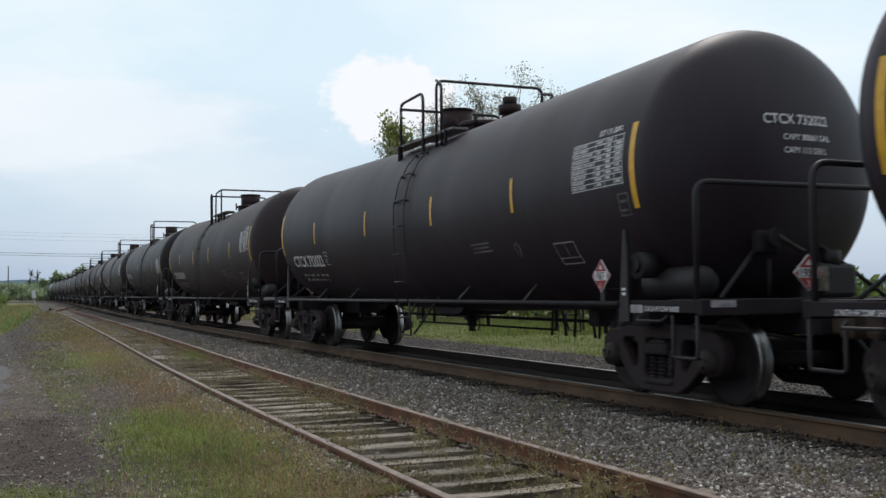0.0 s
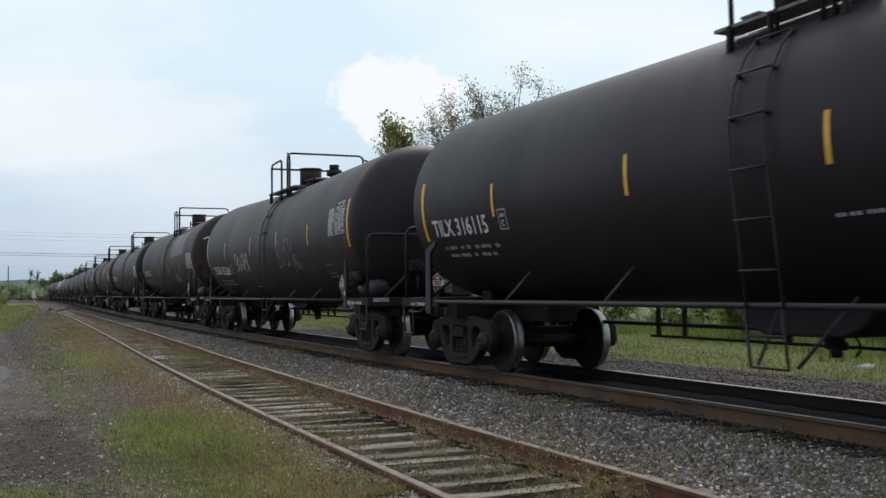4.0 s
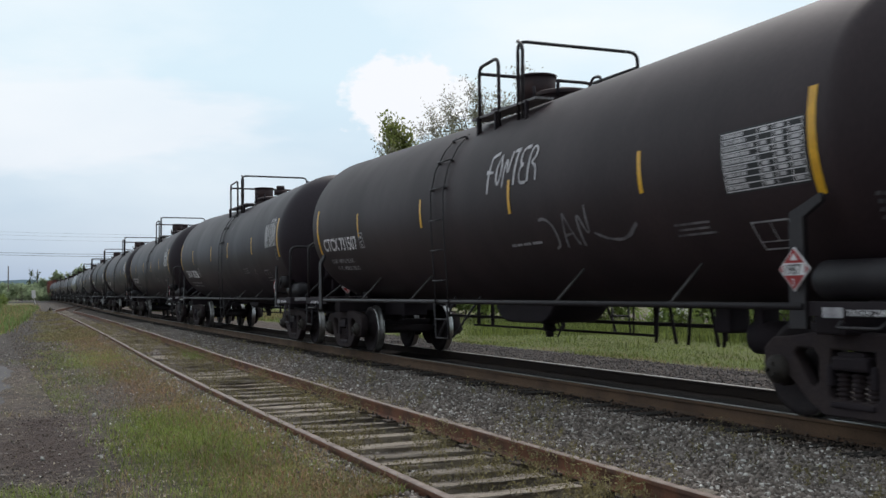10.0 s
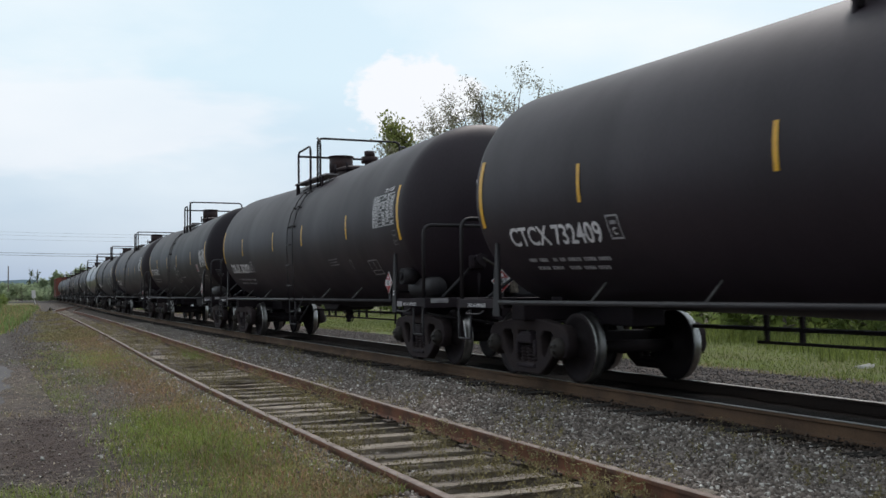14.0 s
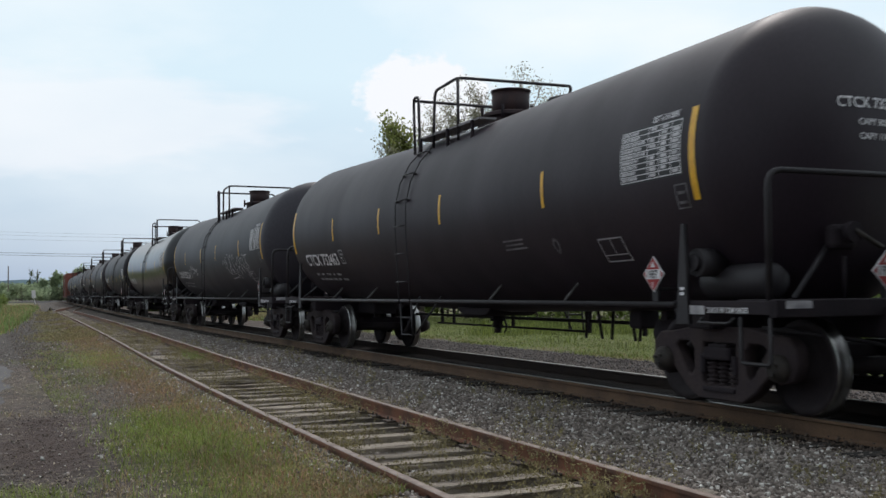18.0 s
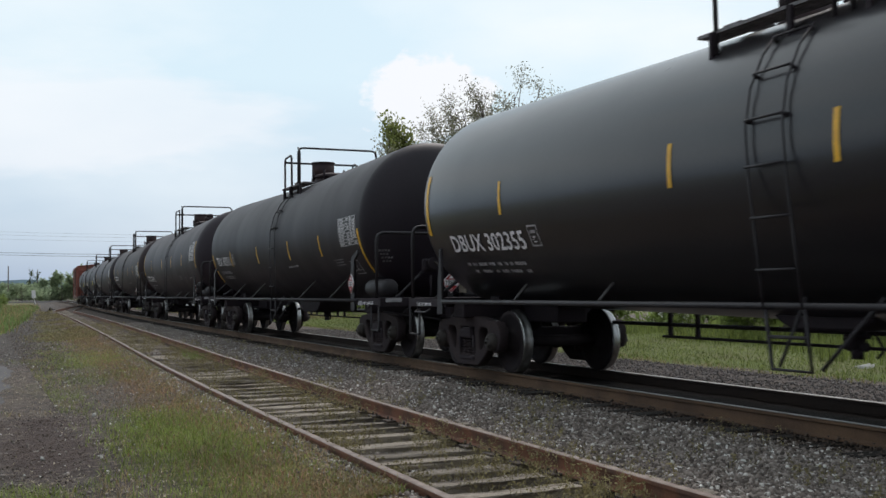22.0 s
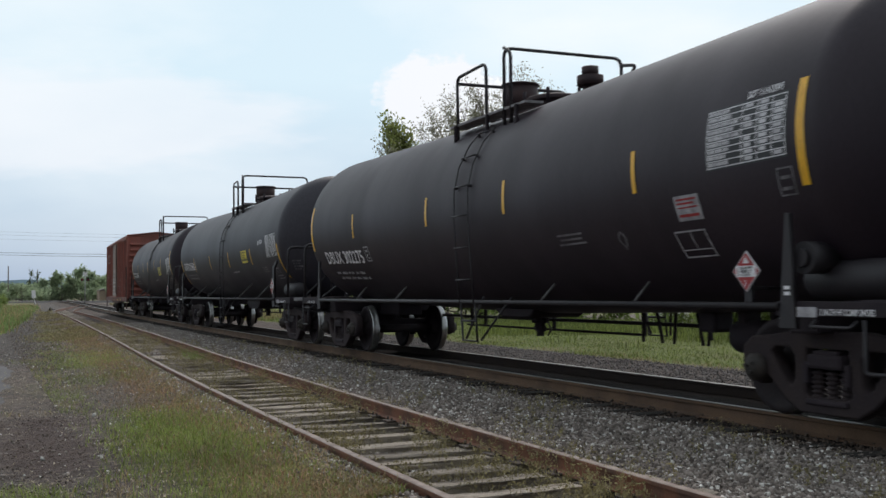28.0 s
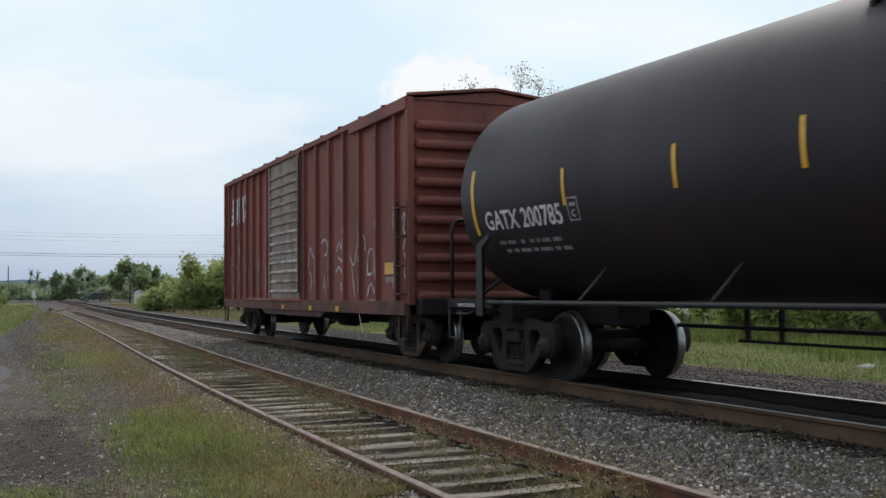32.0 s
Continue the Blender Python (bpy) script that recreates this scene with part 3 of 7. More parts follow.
def build_track(name, label, track, top, s0, s1, body, head, tie_mat, gap, near_end, tie_top, sink=0.0, low=1.0, far_body=None):
    base = tagged(new(name), label, "railway track", kind="structure")
    for lat, side in ((-0.7525, body), (0.7525, far_body or body)):
        part("rail", rail_mesh("rail", track, lat, top, s0, s1, side, head, low), None, base)
    rng = random.Random(len(name))
    shapes = [tie_mesh(k, tie_mat, 0.17 + 0.018 * (k % 4)) for k in range(8)]
    bolt_bm = bmesh.new()
    box(bolt_bm, (0, 0, 0), (0.34, 0.19, 0.02), 0.004)
    for dx in (-0.11, 0.11):
        rod(bolt_bm, (dx, 0.06, 0.0), (dx, 0.06, 0.045), 0.012, 6)
        rod(bolt_bm, (dx, -0.06, 0.0), (dx, -0.06, 0.04), 0.012, 6)
    plate = bpy.data.meshes.new("tie_plate")
    bolt_bm.to_mesh(plate)
    bolt_bm.free()
    plate.materials.append(plate_rust)
    s = 4.0
    far = bmesh.new()
    while s < s1 - 1:
        x, y, h = on(track, s, rng.uniform(-0.08, 0.08))
        turn = -h + radians(rng.uniform(-2.5, 2.5))
        m = Matrix.LocRotScale((float(x), float(y), tie_top - 0.08 + rng.uniform(-0.02, 0.006) - sink * min(1, max(0, (s - 19) / 8))), Euler((radians(rng.uniform(-2, 2)), radians(rng.uniform(-0.5, 0.5)), turn)), None)
        if s < near_end:
            t = part("tie", rng.choice(shapes), None, base)
            t.matrix_basis = m
            if s < 15 and low < 1:
                for lat in (-0.7525, 0.7525):
                    px, py, ph = on(track, s, lat)
                    p = part("tie_plate", plate, None, base)
                    p.matrix_basis = Matrix.LocRotScale((float(px), float(py), top - 0.172 * low + 0.004), Euler((0, 0, -ph)), None)
        else:
            box(far, m.translation, (2.6, 0.23, 0.16), 0, m.to_quaternion().to_matrix().to_4x4())
        s += gap * rng.uniform(0.93, 1.07)
    tagged(part("far_ties", far, tie_mat, base), kind="stuff")

def stones(name, label, spots, low, high, mat, sink=0.3):
    """Many small crushed stones as one object: spots are (x, y, z)."""
    cube = np.array([(x, y, z) for x in (-1, 1) for y in (-1, 1) for z in (-1, 1)]) * 0.62
    tri = np.array([(0, 1, 3), (0, 3, 2), (4, 6, 7), (4, 7, 5), (0, 4, 5), (0, 5, 1), (2, 3, 7), (2, 7, 6), (0, 2, 6), (0, 6, 4), (1, 5, 7), (1, 7, 3)])
    rng = np.random.default_rng(len(name))
    n = len(spots)
    size = rng.uniform(low, high, (n, 1, 1)) * rng.uniform(0.45, 1.6, (n, 1, 3))
    pts = (cube[None] * rng.uniform(0.35, 1.4, (n, 8, 3))) * size
    a = rng.uniform(0, 6.28, n)
    c, s = np.cos(a)[:, None], np.sin(a)[:, None]
    b = rng.uniform(-0.8, 0.8, n)[:, None]
    x, y, z = pts[..., 0], pts[..., 1], pts[..., 2]
    y, z = y * np.cos(b) - z * np.sin(b), y * np.sin(b) + z * np.cos(b)
    pts = np.stack([x * c - y * s, x * s + y * c, z], -1) + np.asarray(spots)[:, None, :]
    pts[..., 2] += size[..., 2] * sink
    faces = (np.arange(n)[:, None, None] * 8 + tri[None]).reshape(-1, 3)
    me = bpy.data.meshes.new(name)
    me.vertices.add(n * 8)
    me.vertices.foreach_set("co", pts.astype(np.float32).ravel())
    me.loops.add(len(faces) * 3)
    me.loops.foreach_set("vertex_index", faces.astype(np.int32).ravel())
    me.polygons.add(len(faces))
    me.polygons.foreach_set("loop_start", np.arange(0, len(faces) * 3, 3, dtype=np.int32))
    me.materials.append(mat)
    me.update(calc_edges=True)
    return tagged(new(name, me), label, "gravel", kind="stuff")

def blades(name, label, spots, low, high, wide, mat, lean=0.5):
    """Grass: every blade a bent, tapering strip of two triangles."""
    rng = np.random.default_rng(len(label))
    p = np.asarray(spots, dtype=float)
    n = len(p)
    h = rng.uniform(low, high, n)
    a, k = rng.uniform(0, 6.28, n), rng.uniform(0.1, lean, n)
    w = wide * rng.uniform(0.6, 1.3, n)
    d = np.stack([np.cos(a), np.sin(a), np.zeros(n)], -1)
    e = np.stack([-np.sin(a), np.cos(a), np.zeros(n)], -1) * w[:, None]
    up = np.array([0, 0, 1.0])
    mid = p + d * (h * k * 0.35)[:, None] + up * (h * 0.6)[:, None]
    tip = p + d * (h * k)[:, None] + up * h[:, None]
    quads = np.stack([p - e, p + e, mid + e * 0.7, mid - e * 0.7], 1)
    tris = np.stack([mid - e * 0.7, mid + e * 0.7, tip], 1)
    verts = np.concatenate([quads.reshape(-1, 3), tris.reshape(-1, 3)])
    me = bpy.data.meshes.new(name)
    me.vertices.add(len(verts))
    me.vertices.foreach_set("co", verts.astype(np.float32).ravel())
    me.loops.add(len(verts))
    me.loops.foreach_set("vertex_index", np.arange(len(verts), dtype=np.int32))
    me.polygons.add(2 * n)
    me.polygons.foreach_set("loop_start", np.concatenate([np.arange(n) * 4, n * 4 + np.arange(n) * 3]).astype(np.int32))
    me.materials.append(mat)
    me.update(calc_edges=True)
    return tagged(new(name, me), label, "grass", kind="stuff")

def sprigs(name, label, x, y, z, low, high, leaf, mat, count=22):
    """Small weeds: thin leaning stems set with many little leaves, as one object."""
    rng = np.random.default_rng(len(label) + 7)
    n = len(x)
    h = rng.uniform(low, high, (n, 1))
    a, k = rng.uniform(0, 6.28, (n, 1)), rng.uniform(0.05, 0.5, (n, 1))
    t = rng.uniform(0.08, 1.0, (n, count))
    wide = h * 0.3 * (1.1 - t * 0.5)
    p = np.stack([x[:, None] + np.cos(a) * h * k * t + rng.normal(0, 1, (n, count)) * wide * 0.6, y[:, None] + np.sin(a) * h * k * t + rng.normal(0, 1, (n, count)) * wide * 0.6, z[:, None] + h * t], -1).reshape(-1, 3)
    m = len(p)
    u = rng.normal(0, 1, (m, 3))
    u /= np.linalg.norm(u, axis=1)[:, None]
    v = np.cross(u, rng.normal(0, 1, (m, 3)))
    v /= np.linalg.norm(v, axis=1)[:, None]
    size = leaf * rng.uniform(0.5, 1.4, (m, 1))
    leaves = np.stack([p - u * size, p + v * size * 0.45, p + u * size, p - v * size * 0.45], 1).reshape(-1, 3)
    foot = np.stack([x, y, z], -1)
    tip = np.concatenate([foot[:, :1] + np.cos(a) * h * k, foot[:, 1:2] + np.sin(a) * h * k, foot[:, 2:] + h], 1)
    e = np.concatenate([-np.sin(a), np.cos(a), np.zeros((n, 1))], 1) * 0.0018
    stems = np.stack([foot - e, foot + e, tip + e * 0.5, tip - e * 0.5], 1).reshape(-1, 3)
    return tagged(new(name, soup(name, np.concatenate([leaves, stems]), 4, mat)), label, "weeds", kind="stuff")

def scatter(rng, count, x0, x1, y0, y1, keep, power=1.0):
    """Random spots in a rectangle; keep(x, y) is their chance; power > 1 crowds them towards y0."""
    x = rng.uniform(x0, x1, count)
    y = y0 + (y1 - y0) * rng.uniform(0, 1, count) ** power
    ok = np.array([rng.uniform() < keep(a, b) for a, b in zip(x, y)])
    return x[ok], y[ok]

def build_cover():
    rng = np.random.default_rng(4)
    # crushed stone between the siding and the main line, and beyond it
    lat = -3.3 + 2.3 * rng.uniform(0, 1, 135000) ** 0.95
    s = 5 + 48 * rng.uniform(0, 1, 135000) ** 1.8
    x, y, h = on(MAIN, s, lat)
    ok = x > side_x(y) + 0.84
    stones("ballast_stones", "loose brown-grey crushed stone between the two tracks", np.stack([x, y, bed_z(lat)], -1)[ok], 0.006, 0.022, stone_mix)
    lat = rng.normal(-1.05, 0.17, 9000)
    s = 6 + 34 * rng.uniform(0, 1, 9000) ** 1.5
    x, y, h = on(MAIN, s, lat)
    stones("stained_stones", "rust-stained stone along the main rail", np.stack([x, y, bed_z(lat)], -1), 0.008, 0.024, stone_stained)
    lat = rng.uniform(0.9, 5.9, 34000)
    s = 7 + 36 * rng.uniform(0, 1, 34000) ** 1.3
    x, y, h = on(MAIN, s, lat)
    stones("ballast_stones_far_side", "loose grey crushed stone beyond the main line", np.stack([x, y, bed_z(lat)], -1), 0.008, 0.026, stone_grey)
    lat = rng.uniform(-1.1, 1.2, 46000)
    s = 5 + 34 * rng.uniform(0, 1, 46000) ** 1.5
    x, y, h = on(SIDE, s, lat)
    stones("siding_gravel", "grit and stone between the siding ties", np.stack([x, y, ground_z(x, y)], -1), 0.005, 0.018, stone_mix)
    def gritty(a, b):
        return (0.15 + 0.85 * max(0, min(1, 2.5 * noise.noise((a * 0.8, b * 0.4, 2)) + 0.7 * math.exp(-((a - 2.0) / 0.9) ** 2 - ((b - 17.3) / 2.2) ** 2)))) * (1 - 0.75 * float(green_at(a, b))) * (1 - 0.6 * float(worn_at(a, b)))
    def off_apron(x, y):
        ok = ~((x < 0.92) & (y > 14.3) & (y < 24.3))
        return x[ok], y[ok]
    x, y = off_apron(*scatter(rng, 56000, -1.5, 3.0, 6, 36, gritty, 1.7))
    stones("pebbles", "scattered pebbles on the trodden ground", np.stack([x, y, ground_z(x, y)], -1), 0.003, 0.017, stone_mix)
    x, y = off_apron(*scatter(rng, 30000, -1.0, 3.0, 6.5, 32, lambda a, b: max(float(worn_at(a, b)), 0.3), 1.7))
    stones("dirt_clods", "crumbled brown dirt and dark cinders", np.stack([x, y, ground_z(x, y)], -1), 0.003, 0.011, stone_stained, 0.1)
    y = 22 + 70 * rng.uniform(0, 1, 9000) ** 1.3
    x = wedge_x(y) + rng.uniform(0, 1, 9000) ** 0.8 * 3.0
    ok = (x < side_x(y) - 1.0) & (x > 0.95)
    stones("lane_gravel", "coarse dark gravel and dirt clods on the lane", np.stack([x, y, ground_z(x, y)], -1)[ok], 0.006, 0.022, stone_stained, 0.1)
    # grass and weeds beside the siding
    def clear(x, y):
        return (x < side_x(y) - 0.84) & ~((x < 0.95) & (y > 14.3) & (y < 24.3)) & (lane_at(x, y) + rng.normal(0, 0.2, len(x)) < 0.55)
    def patch(a, b):
        k = 0.16 + 0.45 * noise.noise((a * 1.3 + 3, b * 0.5, 0)) + 0.3 * noise.noise((a * 4, b * 2, 4)) + 0.85 * float(green_at(a, b)) - 1.1 * float(worn_at(a, b)) - 0.5 * float(bump2(a, b, 1.95, 16.6, 0.75, 1.8))
        return max(0.0, min(1.0, k))
    x, y = scatter(rng, 150000, -1.2, 3.3, 6.6, 46, patch, 1.9)
    ok = clear(x, y)
    x, y = x[ok], y[ok]
    blades("grass_patch", "short yellow-green grass in patches beside the siding", np.stack([x, y, ground_z(x, y) - 0.005], -1), 0.015, 0.08, 0.0033, grass_green, 1.8)
    x, y = scatter(rng, 16000, 0.9, 2.9, 7.0, 15, lambda a, b: float(bump2(a, b, 1.85, 10.7, 0.5, 1.8)), 1.2)
    blades("thick_grass", "soft tuft of yellow-green grass", np.stack([x, y, ground_z(x, y)], -1), 0.04, 0.13, 0.0042, grass_green, 1.3)
    def straw(a, b):
        return max(0.0, min(1.0, 0.2 + 0.5 * noise.noise((a * 1.5, b * 0.6, 8)) + 0.35 * float(red_at(a, b)) - 0.9 * float(worn_at(a, b)) - 0.45 * float(bump2(a, b, 1.95, 16.6, 0.75, 1.8))))
    x, y = scatter(rng, 90000, -1.2, 3.5, 6.6, 46, straw, 1.8)
    ok = clear(x, y)
    x, y = x[ok], y[ok]
    blades("dry_grass", "thin tan straw and seed-headed grass beside the siding", np.stack([x, y, ground_z(x, y) - 0.005], -1), 0.015, 0.1, 0.0032, grass_dry, 1.8)
    x, y = scatter(rng, 90000, 0.2, 4.5, 6.6, 46, lambda a, b: float(red_at(a, b)) * max(0, min(1, 0.6 + 0.7 * noise.noise((a * 2, b * 0.8, 17)))), 1.7)
    ok = clear(x, y)
    x, y = x[ok], y[ok]
    blades("rusty_weeds", "low rusty-brown weeds along the siding rail", np.stack([x, y, ground_z(x, y) - 0.005], -1), 0.02, 0.09, 0.0042, weed_red, 1.8)
    sprigs("leafy_weeds", "small leafy yellow-green weeds in the dirt", x[::24], y[::24], ground_z(x[::24], y[::24]), 0.06, 0.2, 0.011, weed_tan)
    y = 36 + 60 * rng.uniform(0, 1, 14000) ** 1.5
    x = side_x(y) - 0.95 - np.abs(rng.normal(0, 0.9, 14000))
    ok = np.array([noise.noise((a * 0.9, b * 0.25, 41)) > -0.05 for a, b in zip(x, y)])
    x, y = x[ok], y[ok]
    blades("far_weeds", "low brown and green weeds along the siding towards the turnout", np.stack([x, y, ground_z(x, y)], -1), 0.02, 0.1, 0.011, weed_tan, 1.6)
    sprigs("lane_weeds", "scattered leafy weeds along the dirt lane", x[::40], y[::40], ground_z(x[::40], y[::40]), 0.1, 0.3, 0.022, weed_tan)
    # dead leaves and straw drifted along the outside of the siding rail
    s = 6 + 16 * rng.uniform(0, 1, 9000) ** 1.2
    x, y, h = on(SIDE, s, -0.9 - np.abs(rng.normal(0, 0.16, 9000)))
    blades("dead_leaves", "tan dead leaves drifted along the siding rail", np.stack([x, y, ground_z(x, y)], -1), 0.004, 0.022, 0.008, grass_dry, 3.0)
    x, y = scatter(rng, 9000, 0.3, 3.0, 6.6, 22, lambda a, b: 0.5 * (1 - float(worn_at(a, b))), 1.5)
    ok = x < side_x(y) - 0.84
    x, y = x[ok], y[ok]
    blades("leaf_litter", "pale dead leaf scraps in the grass", np.stack([x, y, ground_z(x, y) + 0.01], -1), 0.004, 0.02, 0.006, pale_litter, 3.0)
    # weeds between the ties
    lat = np.concatenate([rng.uniform(-0.68, 0.68, 1500), rng.normal(-0.62, 0.1, 300), rng.normal(0.62, 0.1, 500), rng.normal(0.9, 0.06, 220)])
    s = 6 + 50 * rng.uniform(0, 1, len(lat)) ** 1.5
    ok = np.array([noise.noise((a * 1.6, b * 0.6, 12)) > -0.08 for a, b in zip(lat, s)])
    x, y, h = on(SIDE, s[ok], lat[ok])
    sprigs("siding_weeds", "leafy tan-green weeds growing between the siding ties", x, y, ground_z(x, y), 0.1, 0.32, 0.0135, weed_tan)
    lat = np.concatenate([rng.uniform(-0.7, 0.7, 20000), rng.normal(0.85, 0.07, 5000)])
    s = 5 + 60 * rng.uniform(0, 1, len(lat)) ** 1.4
    ok = np.array([noise.noise((a * 1.6, b * 0.6, 12)) > 0.0 for a, b in zip(lat, s)])
    x, y, h = on(SIDE, s[ok], lat[ok])
    blades("siding_straw", "thin dry grass between the siding ties", np.stack([x, y, ground_z(x, y)], -1), 0.02, 0.11, 0.003, weed_tan, 1.5)
    lat = -3.2 + 2.0 * rng.uniform(0, 1, 900)
    s = 5 + 26 * rng.uniform(0, 1, 900) ** 1.4
    ok = np.array([noise.noise((a * 1.1, b * 0.6, 21)) > 0.12 for a, b in zip(lat, s)])
    x, y, h = on(MAIN, s[ok], lat[ok])
    ok2 = x > side_x(y) + 0.9
    sprigs("ballast_weeds", "sparse low weeds rooted in the ballast", x[ok2], y[ok2], bed_z(lat[ok][ok2]), 0.05, 0.18, 0.012, weed_tan)
    x, y = on(SIDE, 24.5 + rng.normal(0, 0.45, 60), 0.52 + rng.normal(0, 0.14, 60))[:2]
    sprigs("weed_clump", "bright green weed clump against the siding rail", x, y, ground_z(x, y), 0.08, 0.24, 0.014, leaf_light)
    # larger loose stones
    spots = np.array([(2.35, 22.2), (2.72, 13.6), (0.55, 10.2), (1.0, 9.2), (0.9, 12.3), (1.3, 13.4), (2.3, 33.5), (2.2, 13.0), (1.75, 14.2), (1.05, 10.2), (0.7, 9.4)])
    stones("loose_rocks", "a few pale rocks lying on the dirt", np.column_stack([spots, ground_z(spots[:, 0], spots[:, 1])]), 0.014, 0.034, pale_rock)
    stones("verge_rock", "pale rock lying in the grass beyond the main line", np.array([(15.81, 15.45, -0.42), (16.06, 15.55, -0.42)]), 0.09, 0.14, pale_rock)
    # verge beyond the main line
    lat = 5.3 + 12 * rng.uniform(0, 1, 130000) ** 1.2
    s = 4 + 66 * rng.uniform(0, 1, 130000) ** 1.4
    ok = np.array([noise.noise((a * 0.5, b * 0.3, 3)) + (a - 5.4) * 0.6 > rng.uniform(0, 0.9) for a, b in zip(lat, s)])
    x, y, h = on(MAIN, s[ok], lat[ok])
    blades("verge_grass", "short lush green grass on the verge beyond the main line", np.stack([x, y, soil_z(lat[ok])], -1), 0.04, 0.15, 0.009, grass_lush, 1.6)
    lat = 7.5 + 11 * rng.uniform(0, 1, 42000)
    s = 4 + 42 * rng.uniform(0, 1, 42000) ** 1.2
    ok = np.array([noise.noise((a * 0.35, b * 0.22, 9)) + 0.35 * noise.noise((a * 1.3, b * 1.1, 5)) + (a - 11) * 0.09 > rng.uniform(-0.1, 0.35) for a, b in zip(lat, s)])
    x, y, h = on(MAIN, s[ok], lat[ok])
    blades("tall_grass", "tall uneven yellow-green grass at the back of the verge", np.stack([x, y, soil_z(lat[ok])], -1), 0.15, 0.55, 0.012, grass_lush, 0.7)
    lat = 5.2 + 3.2 * np.abs(rng.normal(0, 0.6, 9000))
    s = 5 + 45 * rng.uniform(0, 1, 9000) ** 1.2
    ok = np.array([noise.noise((a * 0.5, b * 0.35, 31)) > -0.05 for a, b in zip(lat, s)])
    x, y, h = on(MAIN, s[ok], lat[ok])
    blades("verge_straw", "flattened tan straw along the edge of the verge", np.stack([x, y, soil_z(lat[ok])], -1), 0.02, 0.12, 0.008, weed_tan, 2.2)
    lat = rng.uniform(4.5, 12, 9000)
    s = 60 + 110 * rng.uniform(0, 1, 9000)
    x, y, h = on(MAIN, s, lat)
    blades("verge_dry_grass", "tan dry grass along the line towards the crossing", np.stack([x, y, soil_z(lat)], -1), 0.15, 0.42, 0.03, weed_tan, 0.9)
    y = 40 + 110 * rng.uniform(0, 1, 16000)
    x = wedge_x(y) + rng.normal(0, 0.15, 16000) - 7 * rng.uniform(0, 1, 16000) ** 1.4
    blades("roadside_grass", "yellow-green grass beside the dirt lane", np.stack([x, y, np.full(len(x), -0.32)], -1), 0.06, 0.36, 0.022, field_grass, 1.4)
    y = 40 + 110 * rng.uniform(0, 1, 3000)
    x = wedge_x(y) + rng.normal(0, 0.3, 3000) - 7 * rng.uniform(0, 1, 3000) ** 1.3
    blades("roadside_straw", "patchy dry grass beside the dirt lane", np.stack([x, y, np.full(len(x), -0.32)], -1), 0.1, 0.6, 0.02, grass_dry, 0.8)

# ---- trees and bushes ----
def limb(bm, a, b, r0, r1, seg=6):
    rod(bm, a, b, r0, seg, r1)

def tree(label, place, height, spread, count, leaf, mat, bare=0.35, seed=0, fork=7, low=0.35, name="tree", fine=False, puff=0.085):
    """Trunk, forked limbs and a crown of single leaves round the limb tips."""
    rng = random.Random(seed)
    base = tagged(new(name), label, name)
    base.matrix_basis = Matrix.Translation(place)
    bm = bmesh.new()
    r = height * 0.018 + 0.03
    top = Vector((rng.uniform(-0.04, 0.04) * height, rng.uniform(-0.04, 0.04) * height, height * 0.62))
    limb(bm, (0, 0, -0.2), top * 0.5, r, r * 0.7, 8)
    limb(bm, top * 0.5, top, r * 0.7, r * 0.35, 8)
    tips = []
    for k in range(fork):
        t = low + (1 - low) * k / fork
        start = top * t
        a = k * 2.4 + rng.uniform(-0.4, 0.4)
        out = spread * rng.uniform(0.55, 1.0) * (1.1 - 0.45 * t)
        mid = start + Vector((math.cos(a) * out * 0.55, math.sin(a) * out * 0.55, height * rng.uniform(0.06, 0.16)))
        limb(bm, start, mid, r * 0.4, r * 0.22)
        for j in range(4):
            b = a + rng.uniform(-1.0, 1.0)
            end = mid + Vector((math.cos(b) * out * 0.5, math.sin(b) * out * 0.5, height * rng.uniform(0.05, 0.26)))
            limb(bm, mid, end, r * 0.2, r * 0.06, 5)
            tips.append((mid, end))
            for i in range(4):
                c = b + rng.uniform(-1.3, 1.3)
                q = mid.lerp(end, rng.uniform(0.3, 1.0))
                e2 = q + Vector((math.cos(c) * out * 0.28, math.sin(c) * out * 0.28, height * rng.uniform(0.0, 0.12)))
                limb(bm, q, e2, r * 0.08, r * 0.03, 4)
                tips.append((q, e2))
                if fine:
                    for _ in range(3):
                        f = c + rng.uniform(-1.3, 1.3)
                        q2 = q.lerp(e2, rng.uniform(0.4, 1.0))
                        e3 = q2 + Vector((math.cos(f) * out * 0.13, math.sin(f) * out * 0.13, height * rng.uniform(0.0, 0.06)))
                        limb(bm, q2, e3, r * 0.035, r * 0.015, 3)
                        tips.append((q2, e3))
    part("trunk", bm, bark, base)
    g = np.random.default_rng(seed)
    pick = g.integers(0, len(tips), count)
    a = np.array([tips[i][0] for i in pick])
    b = np.array([tips[i][1] for i in pick])
    p = a + (b - a) * g.uniform(bare, 1.1, (count, 1)) + g.normal(0, spread * puff, (count, 3))
    p[:, 2] = np.maximum(p[:, 2], 0.05)
    u = g.normal(0, 1, (count, 3))
    u /= np.linalg.norm(u, axis=1)[:, None]
    v = np.cross(u, g.normal(0, 1, (count, 3)))
    v /= np.linalg.norm(v, axis=1)[:, None]
    size = leaf * g.uniform(0.6, 1.4, (count, 1))
    quad = np.stack([p - u * size, p + v * size * 0.5, p + u * size, p - v * size * 0.5], 1).reshape(-1, 3)
    part("crown", soup("crown", quad, 4, mat), None, base)
    return base

